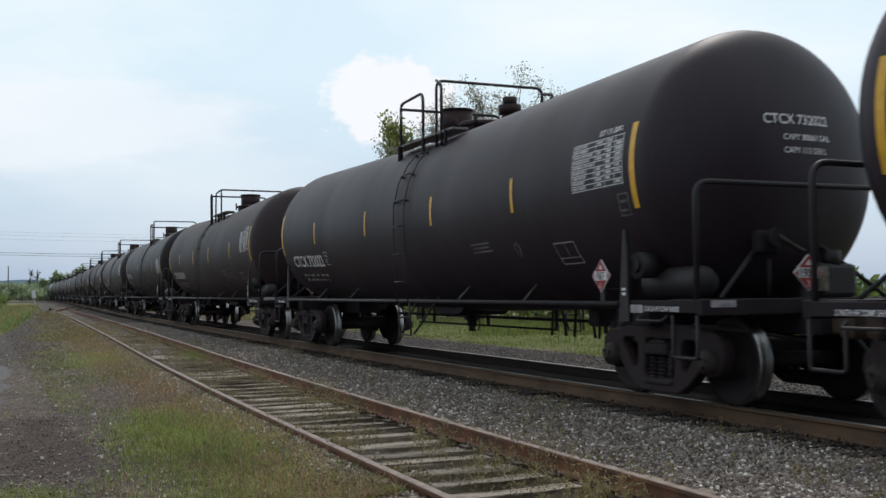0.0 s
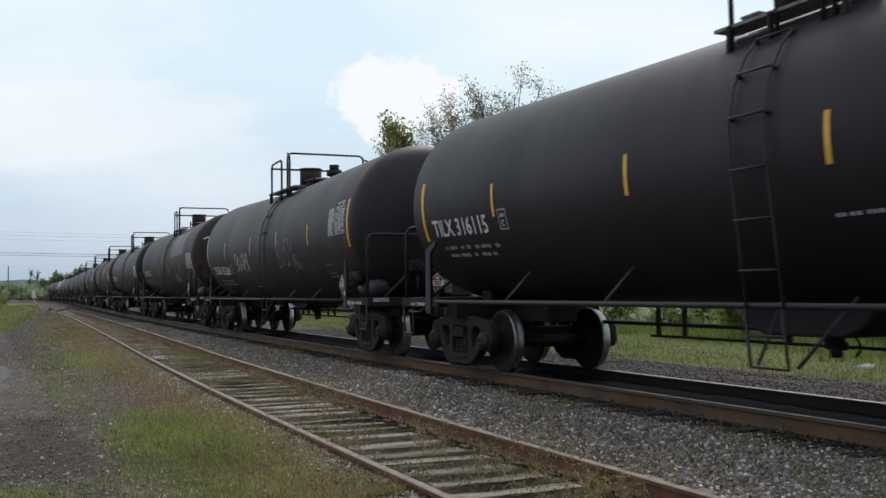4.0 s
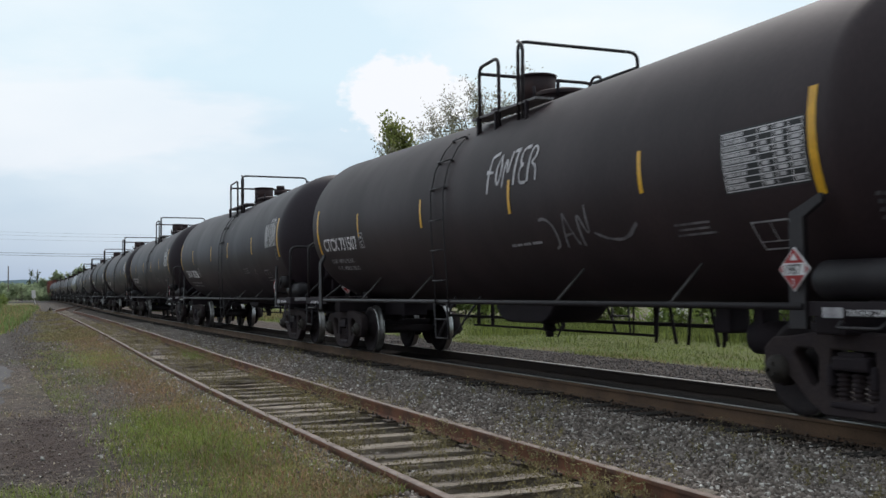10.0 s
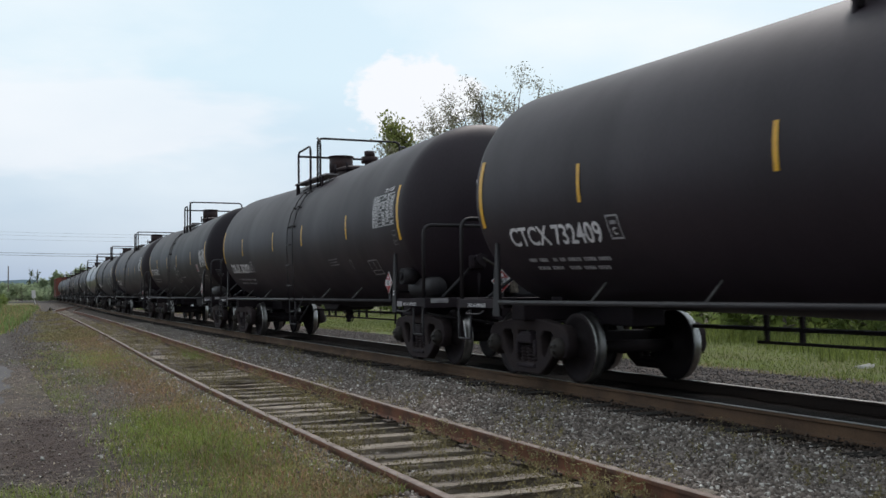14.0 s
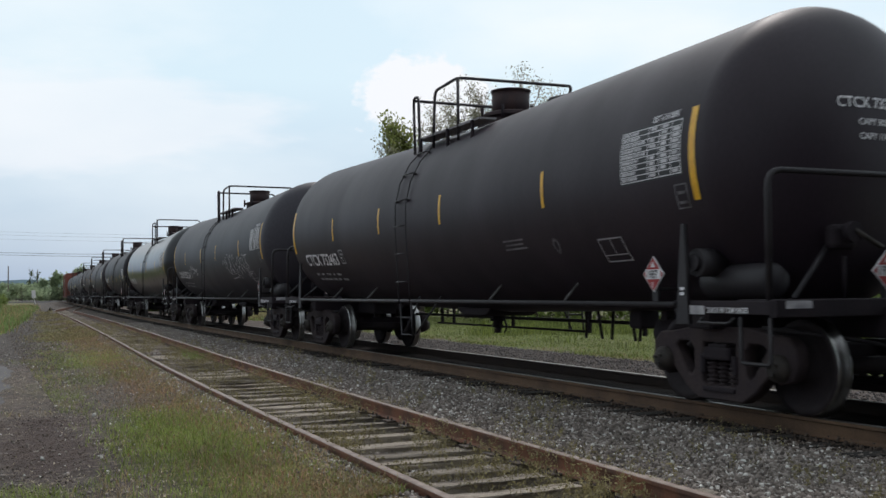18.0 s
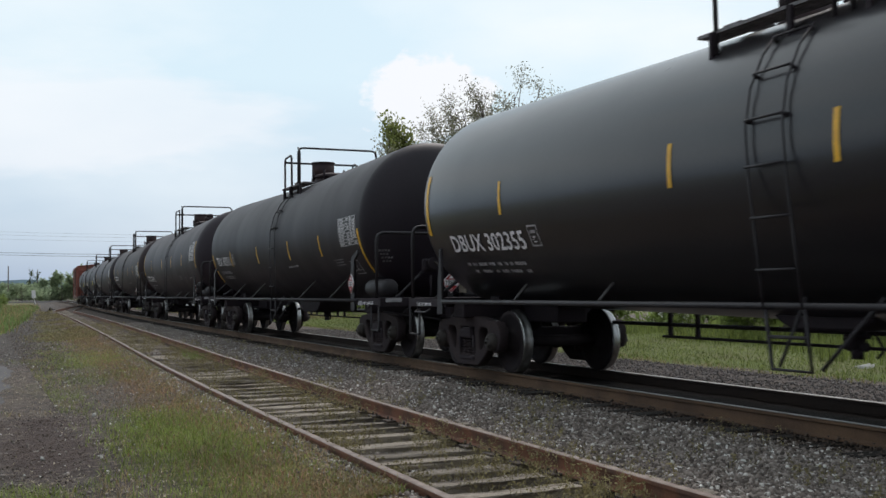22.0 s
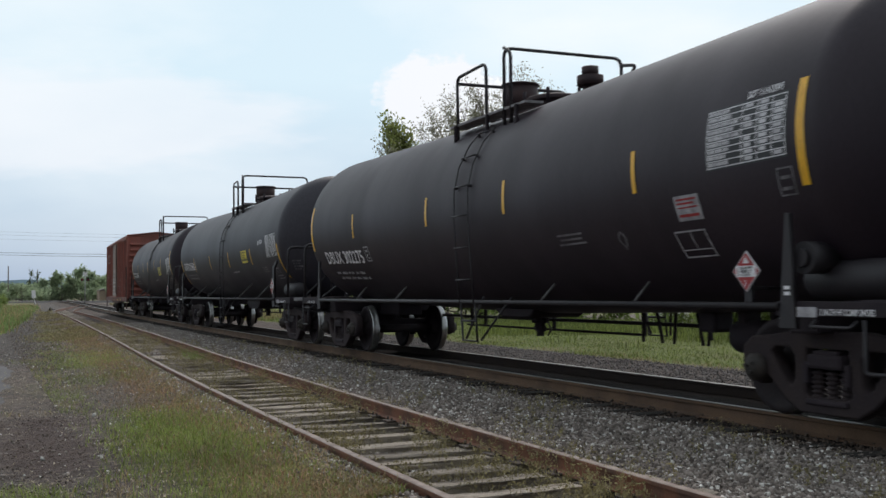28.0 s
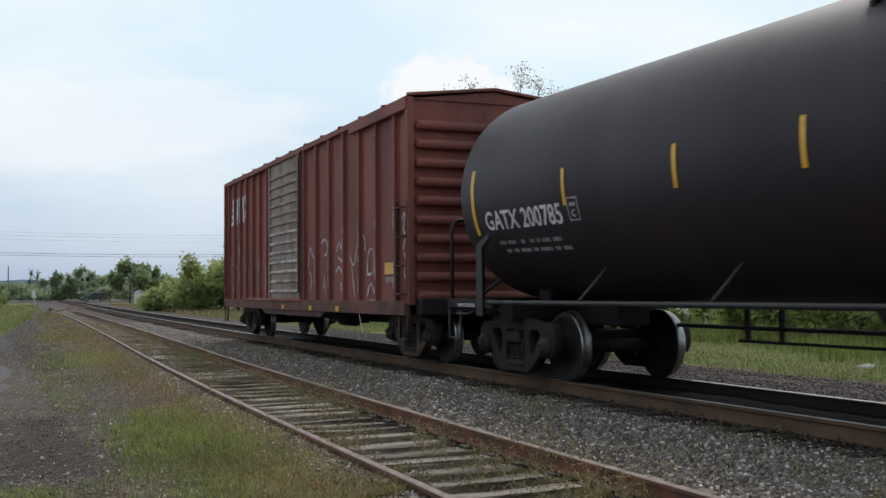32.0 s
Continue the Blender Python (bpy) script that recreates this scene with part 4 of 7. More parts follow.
def bush(label, place, wide, height, count, leaf, mat, seed=0, puff=0.085, fork=9):
    return tree(label, place, height * 1.05, wide, count, leaf, mat, 0.1, seed, fork, 0.08, "bush", puff=puff)

def build_green():
    tree("sparse budding tree with fine bare branches behind the train", (27.0, 55.1, -0.45), 14.0, 6.6, 22000, 0.068, leaf_bud, 0.35, 5, 12, 0.42, fine=True, puff=0.03)
    tree("small leafy green tree behind the train", (23.4, 56.0, -0.45), 12.2, 2.6, 9500, 0.11, leaf_olive, 0.2, 9, 8, 0.4)
    # line of bushes beyond the verge
    rng = random.Random(21)
    for k in range(16):
        s = 6 + k * 5.0 + rng.uniform(-1, 1)
        lat = 17 + rng.uniform(-2, 4) + (4 if k < 3 else 0)
        x, y, h = on(MAIN, s, lat)
        bush("dense light-green roadside bush", (float(x), float(y), -0.5), rng.uniform(2.2, 3.2), rng.uniform(1.9, 3.3), 2600, 0.14, rng.choice((leaf_light, leaf_mid)), 40 + k)
    for k, (x, y) in enumerate(((30.5, 31.5), (29.2, 32.6), (27.4, 33.4), (25.2, 34.6), (32.4, 30.2))):
        low = tree("low shrub speckled with white blossom behind the verge", (x, y, -0.5), 1.5, 0.8, 260, 0.07, blossom, 0.3, 230 + k, 8, 0.15, "shrub")
        g = np.random.default_rng(k)
        p = g.normal(0, 1, (700, 3)) * (0.45, 0.45, 0.3) + (0, 0, 0.62)
        p[:, 2] = np.maximum(p[:, 2], 0.05)
        u = g.normal(0, 0.08, (700, 3))
        v = g.normal(0, 0.05, (700, 3))
        part("foliage", soup("foliage", np.stack([p - u, p + v, p + u, p - v], 1).reshape(-1, 3), 4, leaf_light), None, low)
    # bushes and trees down the line; most leaf colours have distance haze put in
    for k, (x, y, w, h, mat) in enumerate(((18.6, 92, 2.8, 4.4, leaf_line_haze), (20.6, 90, 3.0, 4.3, leaf_line_haze), (16.3, 100, 2.2, 1.9, leaf_line_haze), (17.3, 98, 2.5, 2.9, leaf_line_haze), (24.5, 88, 3.2, 4.8, leaf_line_haze), (17.3, 112, 2.2, 1.5, leaf_line_haze), (28, 84, 3.0, 4.5, leaf_line_haze))):
        bush("full green bush beside the line", (x, y, -0.5), w, h, 14000, 0.16, mat, 70 + k, 0.13, 14)
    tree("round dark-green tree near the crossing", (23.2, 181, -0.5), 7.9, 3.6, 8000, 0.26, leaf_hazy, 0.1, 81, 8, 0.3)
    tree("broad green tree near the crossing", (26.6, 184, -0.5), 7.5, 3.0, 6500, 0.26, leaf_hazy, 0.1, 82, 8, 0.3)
    for k, (x, y, w, h, mat) in enumerate(((18.6, 268, 3.6, 7.4, leaf_far_haze), (22.6, 262, 4.2, 8.6, leaf_far_haze), (25.6, 268, 4.0, 7.4, leaf_far_haze), (15.6, 280, 3.2, 5.8, leaf_far_haze), (29.5, 275, 4.0, 7.0, leaf_hazy), (11.5, 300, 3.4, 5.2, leaf_far_haze), (34, 260, 4.4, 5.6, leaf_far_haze), (7.5, 305, 3.4, 5.0, leaf_far_haze), (40, 250, 5.0, 5.6, leaf_dark))):
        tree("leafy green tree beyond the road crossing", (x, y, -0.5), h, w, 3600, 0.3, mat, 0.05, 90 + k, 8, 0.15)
    tree("thin tall bare-topped tree beyond the road", (13.6, 300, -0.5), 8.6, 2.0, 700, 0.2, leaf_dark, 0.2, 120)
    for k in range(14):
        bush("low green scrub beyond the road crossing", (4 + k * 4.2 + rng.uniform(-1, 1), 246 + rng.uniform(-6, 30), -0.5), rng.uniform(3.2, 4.4), rng.uniform(2.6, 4.2), 1500, 0.34, leaf_far_haze, 160 + k)
    for k in range(6):
        bush("scrubby bush beside the asphalt track", (0.2 + k * 0.75 - 1.0, 70 + k * 22, -0.35), 1.5, 1.1 + 0.15 * k, 1500, 0.1, leaf_light, 140 + k)

# ---- poles, wires, crossing ----
def utility_pole(x, y, high, arm=True):
    base = tagged(new("utility_pole"), "weathered brown wooden utility pole with a crossarm", "utility pole", "utility poles along the road")
    base.matrix_basis = Matrix.Translation((x, y, -0.5))
    bm = bmesh.new()
    rod(bm, (0, 0, 0), (0, 0, high), 0.17, 10, 0.12)
    part("pole", bm, pole_wood, base)
    if arm:
        bm = bmesh.new()
        box(bm, (0, 0, high - 0.6), (2.4, 0.12, 0.14), 0.01)
        part("crossarm", bm, pole_wood, base)
        for dx in (-1.1, -0.5, 0.5, 1.1):
            bm = bmesh.new()
            rod(bm, (dx, 0, high - 0.54), (dx, 0, high - 0.34), 0.05, 8, 0.03)
            part("insulator", bm, galvanised, base)

def wire(y0, z0, y1, z1, x0, x1, sag, r):
    bm = bmesh.new()
    pts = []
    for k in range(41):
        t = k / 40
        pts.append((x0 + (x1 - x0) * t, y0 + (y1 - y0) * t, z0 + (z1 - z0) * t - 4 * sag * t * (1 - t)))
    tube(bm, pts, r, 5)
    tagged(part("overhead_wire", bm, cable_black), "thin black overhead wire sagging across the line", "wire", "overhead wires")

def crossing_signal(x, y):
    base = tagged(new("crossing_signal"), "silver railroad crossing mast with crossed boards and twin lamps", "crossing signal")
    base.matrix_basis = Matrix.Translation((x, y, -0.4))
    bm = bmesh.new()
    rod(bm, (0, 0, 0), (0, 0, 6.2), 0.11, 10, 0.09)
    part("mast", bm, galvanised, base)
    bm = bmesh.new()
    for a in (45, -45):
        box(bm, (0, -0.14, 5.6), (1.25, 0.03, 0.2), 0.005, Euler((0, radians(a), 0)).to_matrix().to_4x4())
    part("crossbuck", bm, white_paint, base, "crossed white boards")
    bm = bmesh.new()
    box(bm, (0, -0.05, 4.5), (1.4, 0.08, 0.08), 0.01)
    part("lamp_arm", bm, under_black, base)
    for dx in (-0.55, 0.55):
        bm = bmesh.new()
        rod(bm, (dx, -0.1, 4.5), (dx, -0.16, 4.5), 0.3, 16)
        lamp = part("lamp_backing", bm, under_black, base)
        bm = bmesh.new()
        rod(bm, (dx, -0.16, 4.5), (dx, -0.2, 4.5), 0.11, 12)
        part("lamp_lens", bm, lens_red, lamp, "unlit red lens")
    bm = bmesh.new()
    rod(bm, (0, 0, 6.2), (0, 0, 6.5), 0.16, 10, 0.12)
    part("bell", bm, under_black, base)

def build_far():
    for x, y, h in ((3.9, 240, 8.2), (6.4, 262, 8.4), (14.6, 300, 8.6), (-2.5, 205, 8.0)):
        utility_pole(x, y, h, False)
    utility_pole(-52, 214, 12.6)
    utility_pole(112, 222, 12.6)
    for z, sag, r in ((11.5, 2.6, 0.035), (11.2, 2.75, 0.035), (14.6, 2.3, 0.014), (15.2, 2.3, 0.012), (13.8, 2.3, 0.012)):
        wire(214, z, 222, z + 0.6, -52, 112, sag, r)
    crossing_signal(19.0, 214)
    # leaning white marker by the path
    base = tagged(new("marker_post"), "leaning white marker board on a short post", "sign")
    base.matrix_basis = pose(8.75, 190, -0.35, 0, -4, 0)
    bm = bmesh.new()
    box(bm, (0.08, 0, 0.6), (0.1, 0.08, 1.3), 0.01, Euler((0, radians(-14), 0)).to_matrix().to_4x4())
    part("post", bm, white_paint, base)
    bm = bmesh.new()
    box(bm, (0, -0.06, 1.75), (0.62, 0.04, 1.3), 0.02)
    part("board", bm, white_paint, base)
    # switch stand at the turnout
    base = tagged(new("switch_stand"), "low dark iron switch stand beside the turnout rail", "switch stand")
    base.matrix_basis = pose(5.75, 97.0, -0.33, 0, 0, 5)
    bm = bmesh.new()
    box(bm, (0, 0, 0.08), (0.75, 0.5, 0.16), 0.02)
    part("base_plate", bm, under_black, base)
    bm = bmesh.new()
    rod(bm, (0, 0, 0.12), (0, 0, 0.42), 0.14, 10, 0.09)
    part("stand", bm, under_black, base)
    bm = bmesh.new()
    rod(bm, (0, 0, 0.34), (0.45, -0.1, 0.22), 0.03, 8)
    part("lever", bm, under_black, base)
    # low brick house and a white shed
    base = tagged(new("house"), "low brown brick house with a shallow dark roof", "house")
    base.matrix_basis = pose(14.2, 345, -0.5, 0, 0, 8)
    bm = bmesh.new()
    box(bm, (0, 0, 1.4), (8.5, 6, 2.8), 0.03)
    part("wall", bm, brick_brown, base)
    me = mesh_of("roof", [(-4.8, -3.5, 2.8), (4.8, -3.5, 2.8), (4.8, 3.5, 2.8), (-4.8, 3.5, 2.8), (-4.0, 0, 4.2), (4.0, 0, 4.2)], [(0, 1, 5, 4), (1, 2, 5), (2, 3, 4, 5), (3, 0, 4), (0, 3, 2, 1)], under_black)
    part("roof", me, None, base)
    for dx in (-2.6, 0.2, 2.6):
        bm = bmesh.new()
        box(bm, (dx, -3.02, 1.6), (1.1, 0.1, 1.1), 0.02)
        w = part("window", bm, white_paint, base)
        bm = bmesh.new()
        box(bm, (dx, -3.08, 1.6), (0.94, 0.04, 0.94), 0.005)
        part("pane", bm, glass_dark, w)
    base = tagged(new("shed"), "small white shed among the bushes", "shed")
    base.matrix_basis = pose(23.5, 172, -0.5, 0, 0, 12)
    bm = bmesh.new()
    box(bm, (0, 0, 1.0), (1.2, 1.4, 2.0), 0.02)
    part("wall", bm, white_paint, base)
    me = mesh_of("roof", [(-0.7, -0.8, 2.0), (0.7, -0.8, 2.0), (0.7, 0.8, 2.0), (-0.7, 0.8, 2.0), (0, -0.8, 2.3), (0, 0.8, 2.3)], [(0, 1, 4), (1, 2, 5, 4), (2, 3, 5), (3, 0, 4, 5), (0, 3, 2, 1)], galvanised)
    part("roof", me, None, base)
    base = tagged(new("shed"), "low tan shed beyond the road crossing", "shed")
    base.matrix_basis = pose(25.7, 244, -0.5, 0, 0, 4)
    bm = bmesh.new()
    box(bm, (0, 0, 1.3), (2.6, 3, 2.6), 0.02)
    part("wall", bm, tan_board, base)
    me = mesh_of("roof", [(-1.5, -1.7, 2.6), (1.5, -1.7, 2.6), (1.5, 1.7, 2.6), (-1.5, 1.7, 2.6), (0, -1.7, 3.1), (0, 1.7, 3.1)], [(0, 1, 4), (1, 2, 5, 4), (2, 3, 5), (3, 0, 4, 5), (0, 3, 2, 1)], brick_brown)
    part("roof", me, None, base)
    # ridge on the horizon, the haze put into its pale blue colour
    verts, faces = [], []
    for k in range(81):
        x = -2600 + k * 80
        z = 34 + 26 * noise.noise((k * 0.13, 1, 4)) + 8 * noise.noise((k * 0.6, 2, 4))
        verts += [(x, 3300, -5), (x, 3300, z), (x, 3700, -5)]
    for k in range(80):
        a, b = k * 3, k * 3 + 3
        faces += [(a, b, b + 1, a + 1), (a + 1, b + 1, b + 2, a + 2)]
    tagged(new("backdrop", mesh_of("backdrop", verts, faces, hill_blue, smooth=True)), "wooded ridge on the horizon, tinted pale blue for haze", "hills", kind="structure")

# ---- rolling stock ----
TANK = {"a": (1.545, 2.396), "b": (1.5, 2.468)}      # radius, height of the axis at mid length
BODY = {"a": (7.39, 0.714, -0.07, 0.0182), "b": (7.45, 0.58, -0.31, 0.0142)}    # half length, head, shift, slope
TRUCK_X, WHEEL_R = 6.98, 0.457

def wheelset_mesh():
    bm = bmesh.new()
    for sgn in (1, -1):
        m = Euler((0, 0, radians(90 * sgn))).to_matrix().to_4x4()
        prof = [(0.62, 0.0), (0.62, 0.13), (0.7, 0.15), (0.71, 0.33), (0.672, 0.38), (0.672, 0.475), (0.7, 0.478), (0.716, 0.457), (0.785, 0.454), (0.808, 0.45), (0.81, 0.385), (0.765, 0.34), (0.755, 0.15), (0.85, 0.13), (0.85, 0.085), (1.0, 0.085), (1.0, 0.13), (1.13, 0.13), (1.14, 0.1), (1.17, 0.09), (1.17, 0.0)]
        lathe(bm, prof, 28, m, [0, 0, 0, 0, 0, 3, 3, 3, 1, 0, 0, 0, 0, 0, 0, 2, 2, 2, 2, 2])
        for k in range(3):
            a = k * 2.094 + 0.4
            p = m @ Vector((1.17, 0.055 * math.cos(a), 0.055 * math.sin(a)))
            q = m @ Vector((1.195, 0.055 * math.cos(a), 0.055 * math.sin(a)))
            rod(bm, p, q, 0.02, 6, mat=2)
    rod(bm, (0, -0.63, 0), (0, 0.63, 0), 0.085, 10)
    me = bpy.data.meshes.new("wheelset")
    bmesh.ops.recalc_face_normals(bm, faces=bm.faces)
    bm.to_mesh(me)
    bm.free()
    for m in (wheel_dark, wheel_bright, cap_steel, wheel_tread):
        me.materials.append(m)
    return me

def side_frame_mesh():
    outer = [(-1.04, 0.36), (-1.1, 0.5), (-1.09, 0.64), (-0.98, 0.73), (-0.72, 0.75), (-0.4, 0.8), (0.4, 0.8), (0.72, 0.75), (0.98, 0.73), (1.09, 0.64), (1.1, 0.5), (1.04, 0.36), (0.88, 0.32), (0.77, 0.42), (0.52, 0.2), (0.34, 0.1), (-0.34, 0.1), (-0.52, 0.2), (-0.77, 0.42), (-0.88, 0.32)]
    tri = [(-0.74, 0.62), (-0.66, 0.68), (-0.46, 0.68), (-0.38, 0.6), (-0.39, 0.36), (-0.45, 0.29), (-0.53, 0.33)]
    mid = [(-0.27, 0.68), (0.27, 0.68), (0.27, 0.54), (0.3, 0.26), (0.24, 0.21), (-0.24, 0.21), (-0.3, 0.26), (-0.27, 0.54)]
    return outline("side_frame", outer, [tri, [(-x, z) for x, z in tri][::-1], mid], 0.15, 0.02)

def spring_mesh():
    bm = bmesh.new()
    m = Euler((0, radians(-90), 0)).to_matrix().to_4x4()
    prof = [(0.0, 0.0)]
    for k in range(6):
        z = 0.03 + k * 0.042
        prof += [(z - 0.012, 0.045), (z, 0.068), (z + 0.012, 0.068), (z + 0.022, 0.045)]
    lathe(bm, prof + [(0.28, 0.0)], 10, m)
    me = bpy.data.meshes.new("spring")
    bm.to_mesh(me)
    bm.free()
    me.materials.append(truck_steel)
    return me

SHAPES = {}
def build_truck(car, x, frame_mat):
    """One four-wheeled truck: bolster, side frames, springs, brake beams and wheelsets."""
    if "truck" not in SHAPES:
        SHAPES.update(wheelset=wheelset_mesh(), side_frame=side_frame_mesh(), spring=spring_mesh())
        SHAPES["side_frame"].materials.append(truck_steel)
        SHAPES["rusty"] = SHAPES["side_frame"].copy()
        SHAPES["rusty"].materials[0] = truck_rusty
        bm = bmesh.new()
        box(bm, (0, 0, 0.5), (0.36, 1.9, 0.26), 0.03)
        rod(bm, (0, 0, 0.6), (0, 0, 0.78), 0.2, 16)
        for sy in (-1, 1):
            box(bm, (0, sy * 1.0, 0.55), (0.42, 0.24, 0.13), 0.03)
            box(bm, (0, sy * 1.0, 0.62), (0.3, 0.2, 0.06), 0.02)
            box(bm, (0, sy * 1.0, 0.19), (0.5, 0.2, 0.05), 0.015)
            for sx in (-0.25, 0.25):
                box(bm, (sx, sy * 1.0, 0.44), (0.07, 0.2, 0.2), 0.02)
        for sx in (-0.4, 0.4):
            box(bm, (sx, 0, 0.42), (0.09, 1.5, 0.12), 0.01)
            for sy in (-0.75, 0.75):
                box(bm, (sx * 1.06, sy, 0.42), (0.07, 0.12, 0.3), 0.01)
        me = bpy.data.meshes.new("truck")
        bm.to_mesh(me)
        bm.free()
        me.materials.append(under_black)
        SHAPES["truck"] = me
    truck = part("truck", SHAPES["truck"], None, car, "dark grimy cast-steel freight truck")
    truck.location = (x, 0, 0)
    for sy in (-1, 1):
        f = part("side_frame", SHAPES[frame_mat], None, truck)
        f.location = (0, sy * 1.0, 0)
        for dx in (-0.17, 0.0, 0.17):
            s = part("spring", SHAPES["spring"], None, truck)
            s.location = (dx, sy * 1.0, 0.2)
    for dx in (-0.9, 0.9):
        w = part("wheelset", SHAPES["wheelset"], None, truck, "steel wheelset with bright treads")
        w.matrix_parent_inverse = Matrix.Translation((dx, 0, WHEEL_R))
    return truck

def rise(x, kind="a"):
    """The shell's two halves slope down to the middle."""
    return BODY[kind][3] * abs(x)

def tank_mesh(name, mat, kind, short=0.0):
    """Shell of revolution with domed heads; short: taken off the leading end."""
    cyl, head, back, _ = BODY[kind]
    cyl, back = cyl - short / 2, back - short / 2
    prof = []
    for k in range(17):
        a = math.pi / 2 * k / 16
        prof.append((-cyl - head * math.cos(a), TANK[kind][0] * math.sin(a)))
    prof += [(x, TANK[kind][0]) for x in np.linspace(-cyl, cyl, 13)[1:-1]]
    for k in range(17):
        a = math.pi / 2 * (1 - k / 16)
        prof.append((cyl + head * math.cos(a), TANK[kind][0] * math.sin(a)))
    bm = bmesh.new()
    lathe(bm, prof, 96, Matrix.Translation((back, 0, TANK[kind][1])))
    for v in bm.verts:
        v.co.z += rise(v.co.x, kind)
    bmesh.ops.recalc_face_normals(bm, faces=bm.faces)
    me = bpy.data.meshes.new(name)
    bm.to_mesh(me)
    bm.free()
    me.materials.append(mat)
    return me

def flank(kind):
    """Lays (u, v) paint on the shell's side that faces the siding."""
    def place(u, v, x0, z0, lift):
        a = math.asin((z0 - TANK[kind][1] - rise(x0, kind)) / TANK[kind][0]) + v / TANK[kind][0]
        return (x0 + u, -(TANK[kind][0] + lift) * math.cos(a), TANK[kind][1] + rise(x0 + u, kind) + (TANK[kind][0] + lift) * math.sin(a))
    return place

def front(kind):
    """Lays (u, v) paint on the leading head."""
    cyl, head, back, _ = BODY[kind]
    def place(u, v, y0, z0, lift):
        y, z = y0 + u, z0 + v
        k = min(0.98, math.hypot(y, z - TANK[kind][1] - rise(cyl, kind)) / TANK[kind][0])
        return (back + cyl + head * math.sqrt(1 - k * k) + lift, y, z)
    return place

def decal(name, quads, mat, parent, place, x0, z0, lift=0.006, label=""):
    """Flat paint in (u0, v0, u1, v1) rectangles laid on the shell."""
    verts, faces = [], []
    for u0, v0, u1, v1 in quads:
        nu, nv = max(1, int((u1 - u0) / 0.3)), max(1, int(abs(v1 - v0) / 0.07))
        b = len(verts)
        for i in range(nu + 1):
            for j in range(nv + 1):
                verts.append(place(u0 + (u1 - u0) * i / nu, v0 + (v1 - v0) * j / nv, x0, z0, lift))
        for i in range(nu):
            for j in range(nv):
                k = b + i * (nv + 1) + j
                faces.append((k, k + nv + 1, k + nv + 2, k + 1))
    return part(name, mesh_of(name, verts, faces, mat, smooth=True), None, parent, label)

def lettering(name, body, size, mat, parent, place, x0, z0, wide=1.0, lift=0.012, label=""):
    pts, fs = letters(body, size, wide)
    return several(part(name, mesh_of(name, [place(u, v, x0, z0, lift) for u, v in pts], fs, mat), None, parent, label))

def strokes(name, lines, width, mat, parent, place, x0, z0, lift=0.008, label="", rounding=1):
    """Sprayed lines: ribbons of even width with rounded joints along (u, v) polylines."""
    verts, faces = [], []
    for line in lines:
        pts = [Vector(p) for p in line]
        for _ in range(rounding if len(pts) > 3 else 0):
            pts = [pts[0]] + [q for a, b in zip(pts, pts[1:]) for q in (a.lerp(b, 0.25), a.lerp(b, 0.75))] + [pts[-1]]
        fine = []
        for a, b in zip(pts, pts[1:]):
            n = max(2, int((b - a).length / 0.03))
            fine += [a.lerp(b, i / n) for i in range(n)]
        fine.append(pts[-1])
        for _ in range(2):
            fine = [fine[0]] + [(fine[i - 1] + fine[i] * 2 + fine[i + 1]) / 4 for i in range(1, len(fine) - 1)] + [fine[-1]]
        b0 = len(verts)
        for i, p in enumerate(fine):
            d = (fine[min(i + 1, len(fine) - 1)] - fine[max(0, i - 1)]).normalized()
            n = Vector((-d.y, d.x)) * width * 0.5 * (0.75 + 0.5 * noise.noise((p.x * 5, p.y * 5, len(line))))
            verts += [place(*(p + n), x0, z0, lift), place(*(p - n), x0, z0, lift)]
        faces += [(b0 + 2 * i, b0 + 2 * i + 1, b0 + 2 * i + 3, b0 + 2 * i + 2) for i in range(len(fine) - 1)]
    return part(name, mesh_of(name, verts, faces, mat), None, parent, label)

def placard(parent, centre, facing, number):
    """Red and white diamond with its number: flat plate, inner border, white band, lettering."""
    m = Matrix.Translation(centre) @ Euler((radians(90), 0, radians(facing))).to_matrix().to_4x4()
    def flat(name, pts, z, mat, up, label=""):
        me = mesh_of(name, [m @ Vector((x, y, z)) for x, y in pts], [tuple(range(len(pts)))], mat)
        return part(name, me, None, up, label)
    h = 0.19
    bm = bmesh.new()
    box(bm, (0, 0, -0.008), (0.27, 0.27, 0.012), 0.002, Euler((0, 0, radians(45))).to_matrix().to_4x4())
    bm.transform(m)
    plate = part("placard", bm, white_paint, parent, "red and white hazard placard numbered 1987")
    flat("red_field", [(0, -h * 0.93), (h * 0.93, 0), (0, h * 0.93), (-h * 0.93, 0)], 0.002, placard_red, plate)
    flat("number_band", [(-0.135, -0.052), (0.135, -0.052), (0.135, 0.052), (-0.135, 0.052)], 0.004, white_paint, plate)
    flat("flame_mark", [(-0.045, 0.075), (0.045, 0.075), (0, 0.14)], 0.004, white_paint, plate)
    for body, size, x, y, mat in ((number, 0.125, -0.128, 0.0, ink_black), ("3", 0.08, -0.022, -0.11, white_paint)):
        pts, fs = letters(body, size, 0.85)
        part("digits", mesh_of("digits", [m @ Vector((x + u, y + v, 0.006)) for u, v in pts], fs, mat), None, plate)

